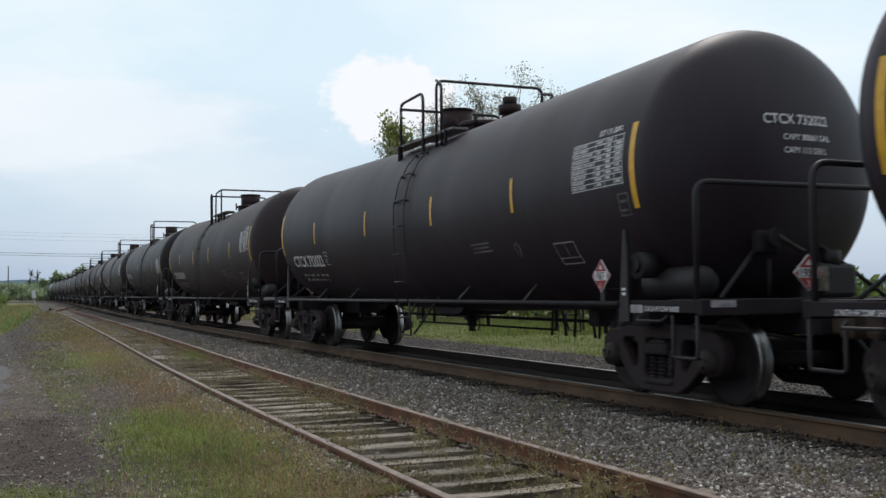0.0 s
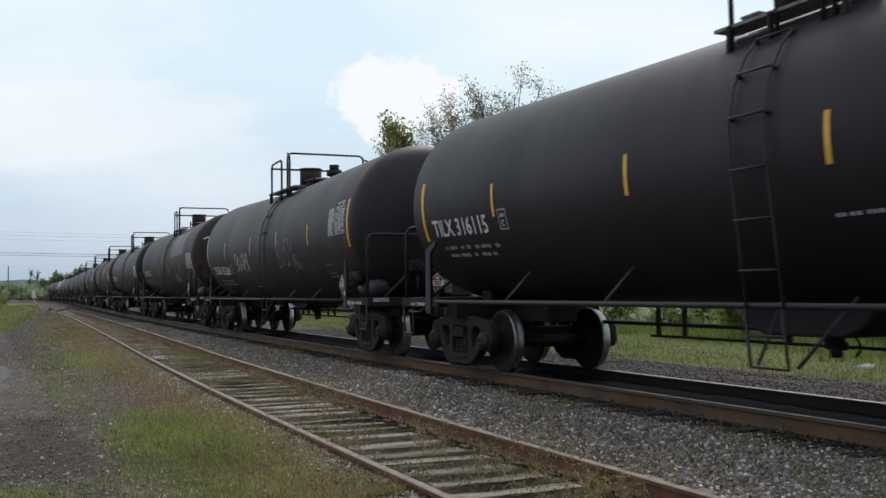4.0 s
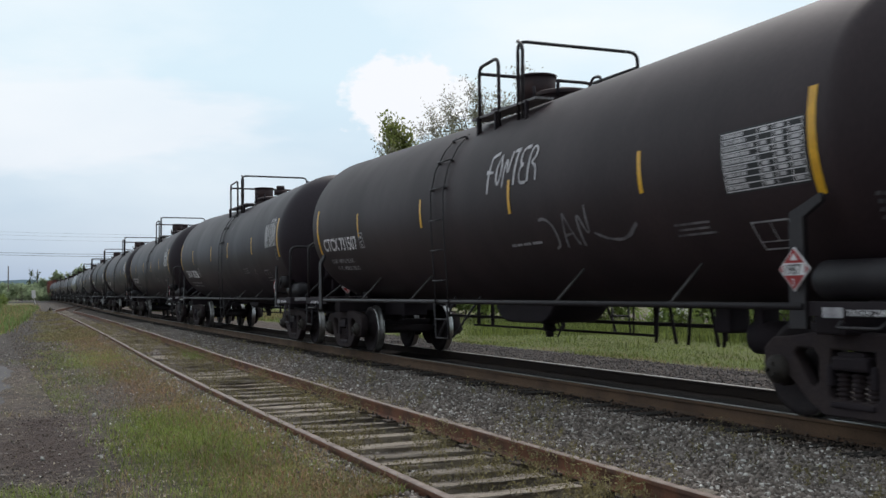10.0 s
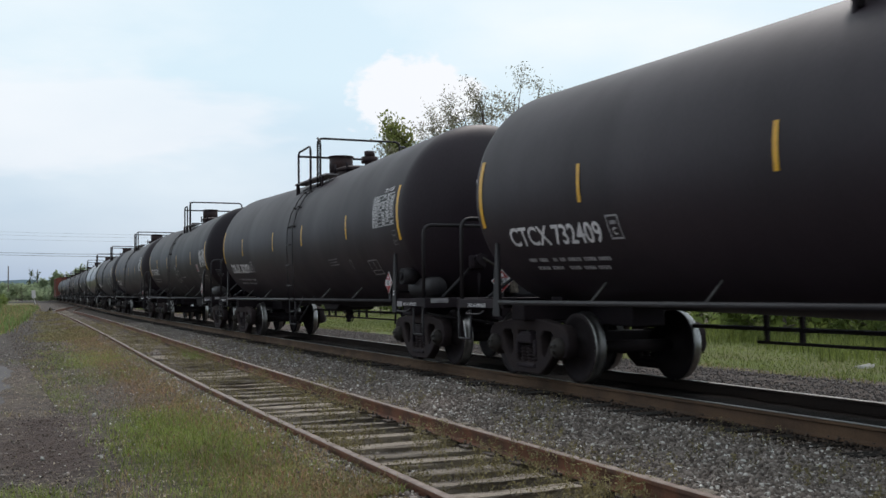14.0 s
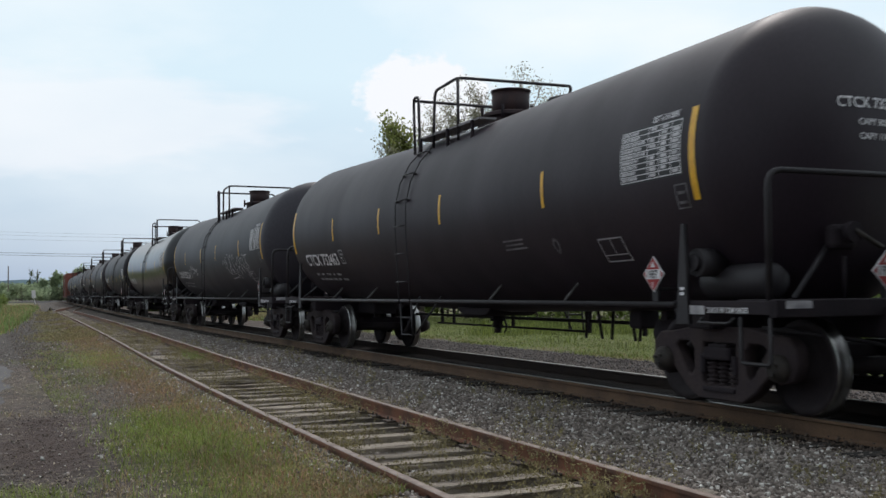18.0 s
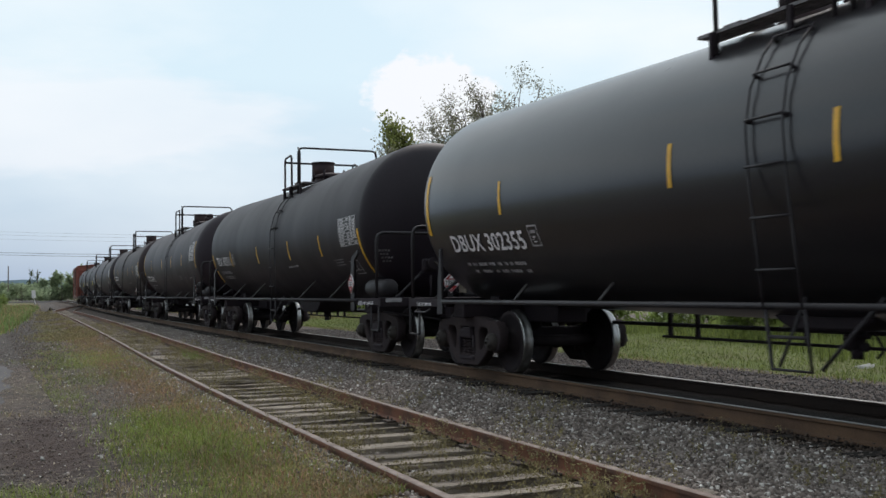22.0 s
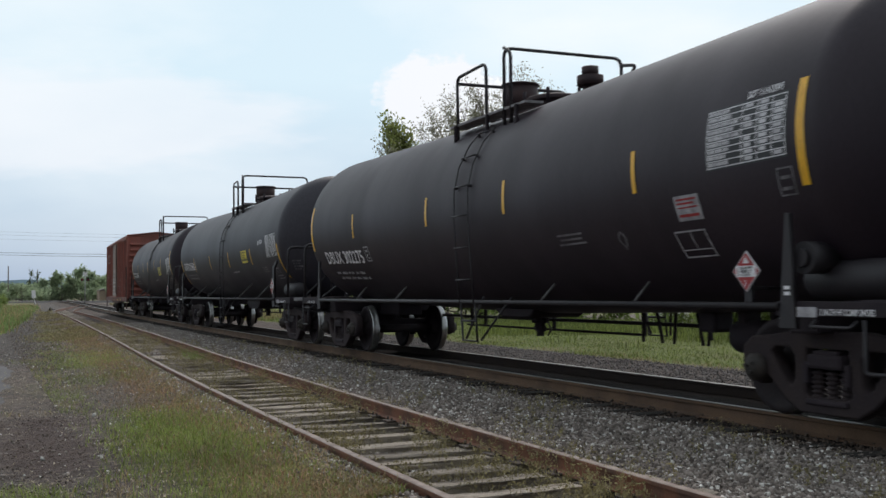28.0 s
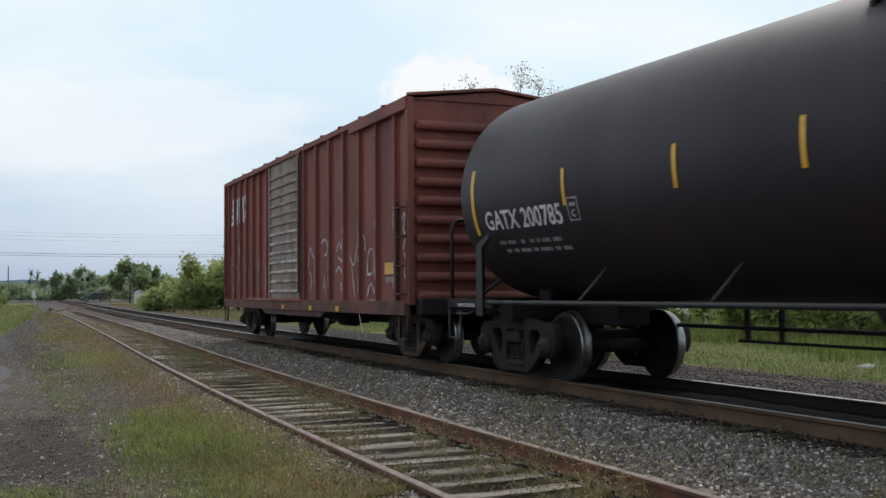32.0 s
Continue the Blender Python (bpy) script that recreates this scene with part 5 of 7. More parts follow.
def build_tank_car(kind):
    """A thirty-thousand-gallon tank car; kind "a" has a relief valve on top and a brake drum at its strut."""
    car = new("tank_car")
    on_flank = flank(kind)
    part("tank", tank_mesh("tank", tank_black, kind), None, car)
    zt = TANK[kind][1] + TANK[kind][0]
    # bonnet drum, hinged manway lid with eyebolts, walkway and guard rails
    top_gear(car, kind, zt)
    # side ladders
    lx, wide_l = 0.4, 0.48
    def lad_x(z):
        return lx - 0.14 * (z - 0.5)
    rad, mid_z = TANK[kind]
    for sy in (-1, 1):
        curve = [(lad_x(z), sy * (rad + 0.06), z) for z in (1.02, 1.6, 2.2)] + [(lad_x(mid_z + (rad + 0.05) * math.sin(a)), sy * (rad + 0.05) * math.cos(a), mid_z + (rad + 0.05) * math.sin(a)) for a in (0.15, 0.4, 0.65, 0.85)]
        bm = bmesh.new()
        tube(bm, [(lad_x(1.02), sy * 1.58, 1.02), (lx, sy * 1.58, 0.5), (lx + wide_l, sy * 1.58, 0.5), (lad_x(1.02) + wide_l, sy * 1.58, 1.02)], 0.018, 6)
        lad = part("ladder", bm, rail_black, car)
        for dx in (0, wide_l):
            bm = bmesh.new()
            tube(bm, [(x + dx, y, z) for x, y, z in curve], 0.012, 6)
            part("side_rail", bm, rail_black, lad)
        bm = bmesh.new()
        rod(bm, (lad_x(0.78), sy * 1.58, 0.78), (lad_x(0.78) + wide_l, sy * 1.58, 0.78), 0.016, 6)
        part("rung", bm, rail_black, lad)
        for z in (1.36, 1.82, 2.28):
            bm = bmesh.new()
            rod(bm, (lad_x(z), sy * (rad + 0.09), z), (lad_x(z) + wide_l, sy * (rad + 0.09), z), 0.013, 6)
            part("rung", bm, rail_black, lad)
        for a in (0.2, 0.5, 0.8):
            y, z = sy * (rad + 0.06) * math.cos(a), mid_z + (rad + 0.06) * math.sin(a)
            bm = bmesh.new()
            rod(bm, (lad_x(z), y, z), (lad_x(z) + wide_l, y, z), 0.013, 6)
            for dx in (lad_x(z), lad_x(z) + wide_l):
                rod(bm, (dx, y, z), (dx, y * 0.95, mid_z + (z - mid_z) * 0.95), 0.022, 6)
            part("rung", bm, rail_black, lad)
    # running rails with their braces
    for sy in (-1, 1):
        bm = bmesh.new()
        tube(bm, [(-6.9, sy * 1.52, 1.045), (6.9, sy * 1.52, 1.045)], 0.032, 8)
        part("running_rail", bm, rail_black, car)
        for x in ((-4.6, -2.53, 2.58, 4.64) if kind == "a" else (-4.55, -2.12, 2.68, 5.0)):
            bm = bmesh.new()
            rod(bm, (x, sy * 1.52, 1.05), (x + (0.0 if kind == "a" else 0.05), sy * (1.3 if kind == "a" else 1.14), 1.28 if kind == "a" else 1.46), 0.018, 6)
            part("brace", bm, brace_grey, car)
    # ends: saddle, struts, sills, steps, hand rails, couplers
    for e in (1, -1):
        bm = bmesh.new()
        box(bm, (e * 6.9, 0, 0.93), (0.36, 2.5, 0.26), 0.02)
        for sy in (-1, 1):
            box(bm, (e * 6.9, sy * 0.6, 1.06), (0.3, 0.08, 0.3), 0.01)
        part("saddle", bm, under_black, car)
        bm = bmesh.new()
        box(bm, (e * 7.1, 0, 0.88), (2.9, 0.5, 0.3), 0.02)
        part("stub_sill", bm, under_black, car)
        bm = bmesh.new()
        box(bm, (e * 8.28, 0, 1.02), (0.1, 3.0, 0.16), 0.012)
        box(bm, (e * 8.0, 0, 1.085), (0.5, 2.9, 0.03), 0.006)
        part("end_platform", bm, under_black, car)
        for sy in (-1, 1):
            bm = bmesh.new()
            box(bm, (e * 7.56, sy * 1.47, 1.025), (1.46, 0.06, 0.125), 0.008)
            part("side_sill", bm, under_black, car)
            wide = 0.1
            me = outline("strut", [(-wide, 0.86), (wide, 0.86), (0.035, 1.84), (0.0, 1.84)] if kind == "a" else [(-wide, 0.86), (wide, 0.86), (0.08, 1.8), (0.3, 1.92), (0.28, 1.98), (-0.08, 1.84)], [], 0.05, 0.006)
            me.transform(Matrix.Translation((e * 7.0 if kind == "a" else (6.83 if e > 0 else -7.18), sy * 1.5, 0)))
            part("strut", me, rail_black, car)
            bm = bmesh.new()
            tube(bm, [(e * 7.85, sy * 1.5, 0.94), (e * 7.85, sy * 1.5, 0.52), (e * 8.25, sy * 1.5, 0.52), (e * 8.25, sy * 1.5, 0.94)], 0.018, 6, 0.04)
            part("sill_step", bm, rail_black, car)
            bm = bmesh.new()
            tube(bm, [(e * 7.35, sy * 1.53, 0.93), (e * 7.35, sy * 1.6, 0.88), (e * 7.8, sy * 1.6, 0.88), (e * 7.8, sy * 1.53, 0.93)], 0.014, 6, 0.03)
            part("grab_iron", bm, rail_black, car)
        bm = bmesh.new()
        rx = e * 8.21 if kind == "a" or e < 0 else 8.06
        tube(bm, [(rx, -1.47, 1.05), (rx, -1.47, 2.26), (rx, 1.47, 2.26), (rx, 1.47, 1.05)], 0.03, 8, 0.16)
        part("end_rail", bm, rail_black, car)
        for sy in (-1, 1):
            bm = bmesh.new()
            rod(bm, (e * 8.1, sy * 1.1, 1.1), (e * 7.8, sy * 0.25, 1.8), 0.026, 8)
            part("head_brace", bm, rail_black, car)
        bm = bmesh.new()
        box(bm, (e * 8.5, 0, 0.84), (0.5, 0.2, 0.2), 0.03)
        box(bm, (e * 8.82, -0.05, 0.84), (0.24, 0.28, 0.28), 0.06)
        part("coupler", bm, truck_rusty, car, "rusty knuckle coupler")
        bm = bmesh.new()
        tube(bm, [(e * 8.3, 0.35, 0.8), (e * 8.6, 0.4, 0.45), (e * 8.95, 0.2, 0.55)], 0.03, 6, 0.2)
        part("air_hose", bm, rubber, car)
        build_truck(car, e * TRUCK_X, "side_frame")
    # brake gear
    bm = bmesh.new()
    lathe(bm, [(6.82, 0.0), (6.83, 0.13), (6.9, 0.175), (7.77, 0.175), (7.85, 0.13), (7.86, 0.0)], 20, Matrix.Translation((0 if kind == "a" else -0.2, -1.05, 1.27)))
    part("air_reservoir", bm, rail_black, car, smooth=False)
    if kind == "a":
        bm = bmesh.new()
        rod(bm, (7.1, -1.42, 1.46), (7.1, -1.15, 1.46), 0.14, 18)
        rod(bm, (7.1, -1.46, 1.46), (7.1, -1.42, 1.46), 0.08, 12)
        part("brake_drum", bm, rail_black, car)
    bm = bmesh.new()
    tube(bm, [(-6.0, 0.75, 0.72), (6.0, 0.75, 0.72)], 0.028, 7)
    tube(bm, [(-4.4, 0.7, 0.56), (1.6, 0.7, 0.56)], 0.02, 6)
    part("brake_pipe", bm, under_black, car)
    for k, x in enumerate((2.2, 2.45, 2.9, 3.3, 3.6)):
        bm = bmesh.new()
        rod(bm, (x, 0.3, 1.0), (x + (0.14 if k % 2 else -0.06), 0.3, 0.5), 0.022, 6)
        part("brake_lever_rod", bm, under_black, car)
    for x in (-4.3, -3.7, -1.7, -1.1, 1.5, 3.0, 3.6):
        bm = bmesh.new()
        box(bm, (x, 0.75, 0.86), (0.06, 0.05, 0.64), 0.006)
        part("pipe_hanger", bm, under_black, car)
    bm = bmesh.new()
    lathe(bm, [(4.35, 0.0), (4.36, 0.14), (4.42, 0.19), (4.85, 0.19), (4.9, 0.14), (5.3, 0.1), (5.3, 0.0)], 18, Matrix.Translation((0, 0.1, 0.66)))
    box(bm, (4.55, 0.1, 0.92), (0.14, 0.24, 0.34), 0.015)
    box(bm, (5.05, 0.1, 0.9), (0.1, 0.2, 0.4), 0.015)
    box(bm, (3.95, 0.1, 0.86), (0.3, 0.3, 0.34), 0.04)
    part("brake_cylinder", bm, under_black, car)
    bm = bmesh.new()
    rod(bm, (-0.2, 0, 0.88), (-0.2, 0, 0.6), 0.085, 12)
    rod(bm, (-0.2, 0, 0.74), (-0.2, 0, 0.7), 0.13, 12)
    rod(bm, (-0.2, 0, 0.6), (-0.2, 0, 0.5), 0.06, 10)
    rod(bm, (-0.33, 0, 0.62), (-0.07, 0, 0.62), 0.045, 8)
    tube(bm, [(0.0, 0, 0.8), (0.14, 0, 0.6), (0.05, 0, 0.52)], 0.015, 5, 0.05)
    tube(bm, [(-0.34, 0.1, 0.86), (-0.42, 0.1, 0.6), (-0.34, 0.1, 0.54)], 0.015, 5, 0.05)
    part("bottom_outlet", bm, under_black, car)
    # hand brake and valve gear on the leading head
    bm = bmesh.new()
    box(bm, (7.98, -0.42, 1.68), (0.16, 0.28, 0.24), 0.05)
    rod(bm, (8.08, -0.4, 1.72), (8.16, -0.4, 1.72), 0.1, 14)
    hb = part("hand_brake", bm, under_black, car)
    bm = bmesh.new()
    tube(bm, [(8.15, -0.4, 1.74), (8.2, -0.22, 1.62), (8.2, -0.12, 1.58)], 0.025, 7, 0.05)
    part("brake_lever", bm, cap_steel, hb, "worn steel brake lever")
    bm = bmesh.new()
    rod(bm, (8.0, -0.4, 1.5), (8.0, -0.4, 1.1), 0.022, 7)
    part("brake_chain", bm, under_black, hb)
    bm = bmesh.new()
    box(bm, (8.02, 0.42, 1.28), (0.22, 0.5, 0.36), 0.05)
    rod(bm, (8.02, 0.42, 1.42), (8.02, 0.42, 1.6), 0.1, 12)
    box(bm, (8.06, 0.14, 1.32), (0.1, 0.12, 0.3), 0.02)
    part("control_valve", bm, rail_black, car)
    bm = bmesh.new()
    box(bm, (8.16, 0.16, 1.3), (0.04, 0.14, 0.26), 0.01)
    part("valve_plate", bm, tie_grey, car, "dusty grey metal plate")
    bm = bmesh.new()
    tube(bm, [(7.9, -1.3, 0.84), (8.2, -0.6, 0.74), (8.32, -0.2, 0.66)], 0.02, 6, 0.1)
    part("uncoupling_lever", bm, rail_black, car)
    if kind == "b":
        block = [(0.03 * k + 0.05 * i, -0.065 * k, 0.03 * k + 0.05 * i + 0.036, -0.065 * k + 0.035) for k in range(4) for i in range(4 - k % 2)]
        several(decal("head_stencil", block, spray_grey, car, front(kind), -1.2, 1.95))
    else:
        several(decal("small_plate", [(0, 0, 0.2, 0.015), (0, 0.24, 0.2, 0.255), (0, 0, 0.015, 0.255), (0.185, 0, 0.2, 0.255), (0.04, 0.05, 0.16, 0.08), (0.04, 0.15, 0.16, 0.18)], spray_grey, car, on_flank, 6.9, 2.0))
        several(decal("strut_mark", [(0, 0, 0.07, 0.03), (0, 0.05, 0.07, 0.08)], white_paint, car, lambda u, v, x0, z0, lift: (x0 + u, -1.527 - lift, z0 + v), 6.98, 1.14))
    half, deep = (0.68, 0.2) if kind == "a" else (0.9, 0.27)
    me = outline("sump", [(half * math.cos(k * math.pi / 14), 1.02 - deep * min(1, 1.25 * math.sin(k * math.pi / 14))) for k in range(15)] + [(-half, 1.1), (half, 1.1)], [], 0.9, 0.03)
    me.transform(Matrix.Translation((-0.2, 0, 0)))
    part("sump", me, under_black, car)
    for sy in (-1, 1):
        for top, foot in ((0.12, 0.08), (1.0, 0.58)):
            bm = bmesh.new()
            rod(bm, (lx + top, sy * 1.3, 1.12), (lx + foot, sy * 1.57, 0.52), 0.018, 6)
            part("ladder_stay", bm, rail_black, car)
    # paint common to all
    frame_q = [(0, 0, 0.5, 0.018), (0, 0.3, 0.5, 0.318), (0, 0, 0.018, 0.318), (0.482, 0, 0.5, 0.318), (0, 0.09, 0.5, 0.102), (0.25, 0.09, 0.262, 0.3)]
    several(decal("stencil_frame", frame_q, faded_white, car, on_flank, 5.2 if kind == "a" else 6.0, 1.52 if kind == "a" else 1.56))
    if kind == "a":
        for k in (0.85, 0.65):
            several(strokes("diamond_mark", [[(0, -0.15 * k), (0.12 * k, 0), (0, 0.15 * k), (-0.12 * k, 0), (0, -0.15 * k)]], 0.014, spray_grey, car, on_flank, 4.25, 1.76))
    else:
        several(decal("stencil_text", [(u, 0, u + w, 0.036) for u, w in ((0, 0.06), (0.07, 0.05), (0.16, 0.06), (0.235, 0.055), (0.34, 0.05), (0.4, 0.06), (0.47, 0.06), (0.58, 0.06), (0.65, 0.06), (0.72, 0.05), (0.78, 0.05))], faded_white, car, on_flank, 1.21, 1.79))
    several(decal("stencil_text", [(0, 0, 0.62, 0.025), (0.05, 0.06, 0.55, 0.085), (0, 0.12, 0.58, 0.145)], spray_grey, car, on_flank, 2.88 if kind == "a" else 4.85, 1.74))
    decal("sill_block", [(0, 0, 0.23, 0.085)], faded_white, car, lambda u, v, x0, z0, lift: (x0 + u, -1.5 - lift, z0 + v), 7.1, 0.955)
    for y, w in ((-1.4, 0.3), (0.45, 0.35)):
        decal("end_block", [(0, 0, w, 0.07)], faded_white, car, lambda u, v, x0, z0, lift: (8.33 + lift, x0 + u, z0 + v), y, 1.02)
    lettering("shoe_note", "2 INCH HF COMP SHOES", 0.072, white_paint, car, lambda u, v, x0, z0, lift: (x0 + u, -1.5 - lift, z0 + v), 7.37, 1.0, 0.74, 0.006)
    lettering("shoe_note", "2 INCH HF COMP SHOES", 0.072, white_paint, car, lambda u, v, x0, z0, lift: (x0 + u, -1.5 - lift, z0 + v), -7.95, 1.0, 0.74, 0.006)
    if kind == "a":
        bm = bmesh.new()
        box(bm, (6.28, -1.32, 1.22), (0.1, 0.04, 0.3), 0.006)
        rod(bm, (6.28, -1.3, 1.2), (6.28, -0.95, 1.2), 0.02, 6)
        part("placard_bracket", bm, rail_black, car)
        placard(car, (6.28, -1.36, 1.36), 0, "1987")
    else:
        placard(car, (6.84, -1.56, 1.36), 0, "1987")
    bm = bmesh.new()
    box(bm, (8.2, -0.1, 1.22), (0.03, 0.1, 0.3), 0.006)
    part("placard_bracket", bm, rail_black, car)
    placard(car, (8.24, -0.1, 1.36), 90, "1987")
    return car

def top_gear(car, kind, zt):
    """Everything on the tank's crown at mid length."""
    dx = -0.78 if kind == "a" else -0.5
    bm = bmesh.new()
    rod(bm, (dx, 0, zt - 0.12), (dx, 0, zt + 0.16), 0.3, 24)
    rod(bm, (dx, 0, zt + 0.14), (dx, 0, zt + 0.54), 0.285, 28)
    rod(bm, (dx, 0, zt + 0.54), (dx, 0, zt + 0.57), 0.305, 28)
    part("bonnet_drum", bm, bonnet_brown, car, "dark rust-tinged drum housing over the valves")
    bm = bmesh.new()
    rod(bm, (dx - 0.45, 0.25, zt - 0.05), (dx - 0.45, 0.25, zt + 0.34), 0.09, 12)
    part("vacuum_valve", bm, under_black, car)
    bm = bmesh.new()
    rod(bm, (0.36, 0, zt - 0.12), (0.36, 0, zt + 0.1), 0.42, 28)
    man = part("manway", bm, bonnet_brown, car)
    bm = bmesh.new()
    lathe(bm, [(0.0, 0.46), (0.05, 0.46), (0.07, 0.42), (0.11, 0.25), (0.12, 0.0)], 28, Matrix.Translation((0.36, 0, zt + 0.09)) @ Euler((0, radians(-90), 0)).to_matrix().to_4x4())
    part("lid", bm, bonnet_brown, man, "rust-brown hinged manway lid")
    for k in range(6):
        a = k * math.pi / 3 + 0.3
        bm = bmesh.new()
        rod(bm, (0.36 + 0.48 * math.cos(a), 0.48 * math.sin(a), zt + 0.02), (0.36 + 0.48 * math.cos(a), 0.48 * math.sin(a), zt + 0.24), 0.026, 7)
        part("eyebolt", bm, under_black, man)
    if kind == "a":
        bm = bmesh.new()
        rod(bm, (1.36, 0, zt - 0.08), (1.36, 0, zt + 0.26), 0.11, 14)
        rod(bm, (1.36, 0, zt + 0.16), (1.36, 0, zt + 0.3), 0.19, 14)
        rod(bm, (1.36, 0, zt + 0.3), (1.36, 0, zt + 0.43), 0.12, 14)
        part("relief_valve", bm, bonnet_brown, car)
    else:
        bm = bmesh.new()
        tube(bm, [(0.1, 0.6, zt - 0.3), (0.1, 0.6, zt + 0.46), (0.4, 0.6, zt + 0.46), (0.42, 0.6, zt - 0.3)], 0.022, 7, 0.12)
        part("grab_rail", bm, rail_black, car)
    bm = bmesh.new()
    tube(bm, [(0.8, 0.1, zt + 0.04), (1.0, 0.1, zt + 0.14), (1.28, 0.05, zt + 0.14)], 0.03, 7, 0.06)
    part("vent_pipe", bm, under_black, car)
    # walkway of open grating on both flanks, on brackets
    x0, x1 = (-1.3, 1.3) if kind == "a" else (-0.75, 1.3)
    for sy in (-1, 1):
        bm = bmesh.new()
        for y in (0.99, 0.93, 0.87, 0.81, 0.75):
            box(bm, ((x0 + x1) / 2, sy * y, 3.83), (x1 - x0, 0.045, 0.035), 0)
        for k in range(9):
            box(bm, (x0 + 0.02 + (x1 - x0 - 0.04) * k / 8, sy * 0.87, 3.825), (0.03, 0.28, 0.02), 0)
        several(part("walkway", bm, grating_grey, car, "weathered grey open-grating walkway"))
        for x in (x0 + 0.25, 0.1, x1 - 0.25):
            bm = bmesh.new()
            box(bm, (x, sy * 1.02, 3.68), (0.05, 0.05, 0.3), 0.006)
            part("bracket", bm, under_black, car)
    bm = bmesh.new()
    for k in range(5):
        box(bm, (x0 + 0.05 + 0.06 * k, 0, zt + 0.03), (0.03, 1.4, 0.03), 0)
    several(part("cross_walk", bm, grating_grey, car))
    rear, mid, tall, end = (-1.0, 0.05, 0.63, 0.84) if kind == "a" else (-0.48, 0.17, 0.77, 0.91)
    hoops = [[(rear, -1.0, 3.6), (rear - 0.03, -1.0, 4.59), (mid - 0.02, -1.0, 4.62), (mid, -1.0, 3.6)],
             [(rear - 0.02, -1.0, 4.5), (rear - 0.02, 1.0, 4.5), (rear - 0.02, 1.0, 3.6)],
             [(tall, -1.0, 3.6), (tall, -1.0, 4.72), (tall, 1.0, 4.72), (tall, 1.0, 3.6)],
             [(end, -1.0, 3.6), (end, -1.0, 4.62), (tall, -1.0, 4.72)],
             [(tall, 1.0, 4.62), (1.05, 1.0, 4.54), (0.8, 1.0, 4.4), (0.75, 1.0, 3.6)] if kind == "a" else [(rear, 1.0, 4.5), (tall, 1.0, 4.5)]]
    for pts in hoops:
        bm = bmesh.new()
        tube(bm, pts, 0.026, 8, 0.14)
        part("guard_rail", bm, rail_black, car)

def several(ob):
    return tagged(ob, kind="stuff")

def paint_car(car, kind, bars, high, shift=0.0):
    """Reflective stripes and the data table; high: the stripes sit at mid height."""
    on_flank = flank(kind)
    z = 2.22 if high else 1.96
    for x in bars:
        decal("reflective_stripe", [(-0.036, 0, 0.036, 0.45)], stripe_yellow, car, on_flank, x, z, label="yellow reflective stripe")
    for x in ((7.23, -7.4) if kind == "a" else (7.02, -7.42 if high else -7.62)):
        decal("reflective_stripe", [(-0.05, 0, 0.05, 0.93)], stripe_yellow, car, on_flank, x, (2.07 if kind == "a" else 1.99) if high else 1.56, label="yellow reflective stripe")
    x0, zb = (5.97, 2.33) if kind == "a" else (5.84 + shift, 2.1)
    table = decal("data_table", [(-0.02, -0.02, 1.1, 0.57)], ink_black, car, on_flank, x0, zb, 0.004, label="stencilled data table")
    grid = [(0, 0.06 * k, 1.08, 0.06 * k + 0.009) for k in range(10)] + [(u, 0, u + 0.01, 0.55) for u in (0, 0.5, 0.7, 0.9, 1.068)]
    several(decal("table_grid", grid, white_paint, table, on_flank, x0, zb))
    marks = []
    rng = random.Random(3)
    for k in range(9):
        v = 0.06 * k + 0.02
        u, stop = 0.03, 0.03 + rng.uniform(0.2, 0.43)
        while u < stop:
            w = rng.choice((0.018, 0.03, 0.05))
            marks.append((u, v, u + w, v + 0.034))
            u += w + 0.01
        for u in (0.54, 0.74, 0.93):
            if rng.random() < 0.9:
                marks.append((u, v, u + rng.uniform(0.08, 0.12), v + 0.034))
    several(decal("table_text", marks, table_white, table, on_flank, x0, zb))

TRAIN = []      # things of the train with their centres' distance at 0 s

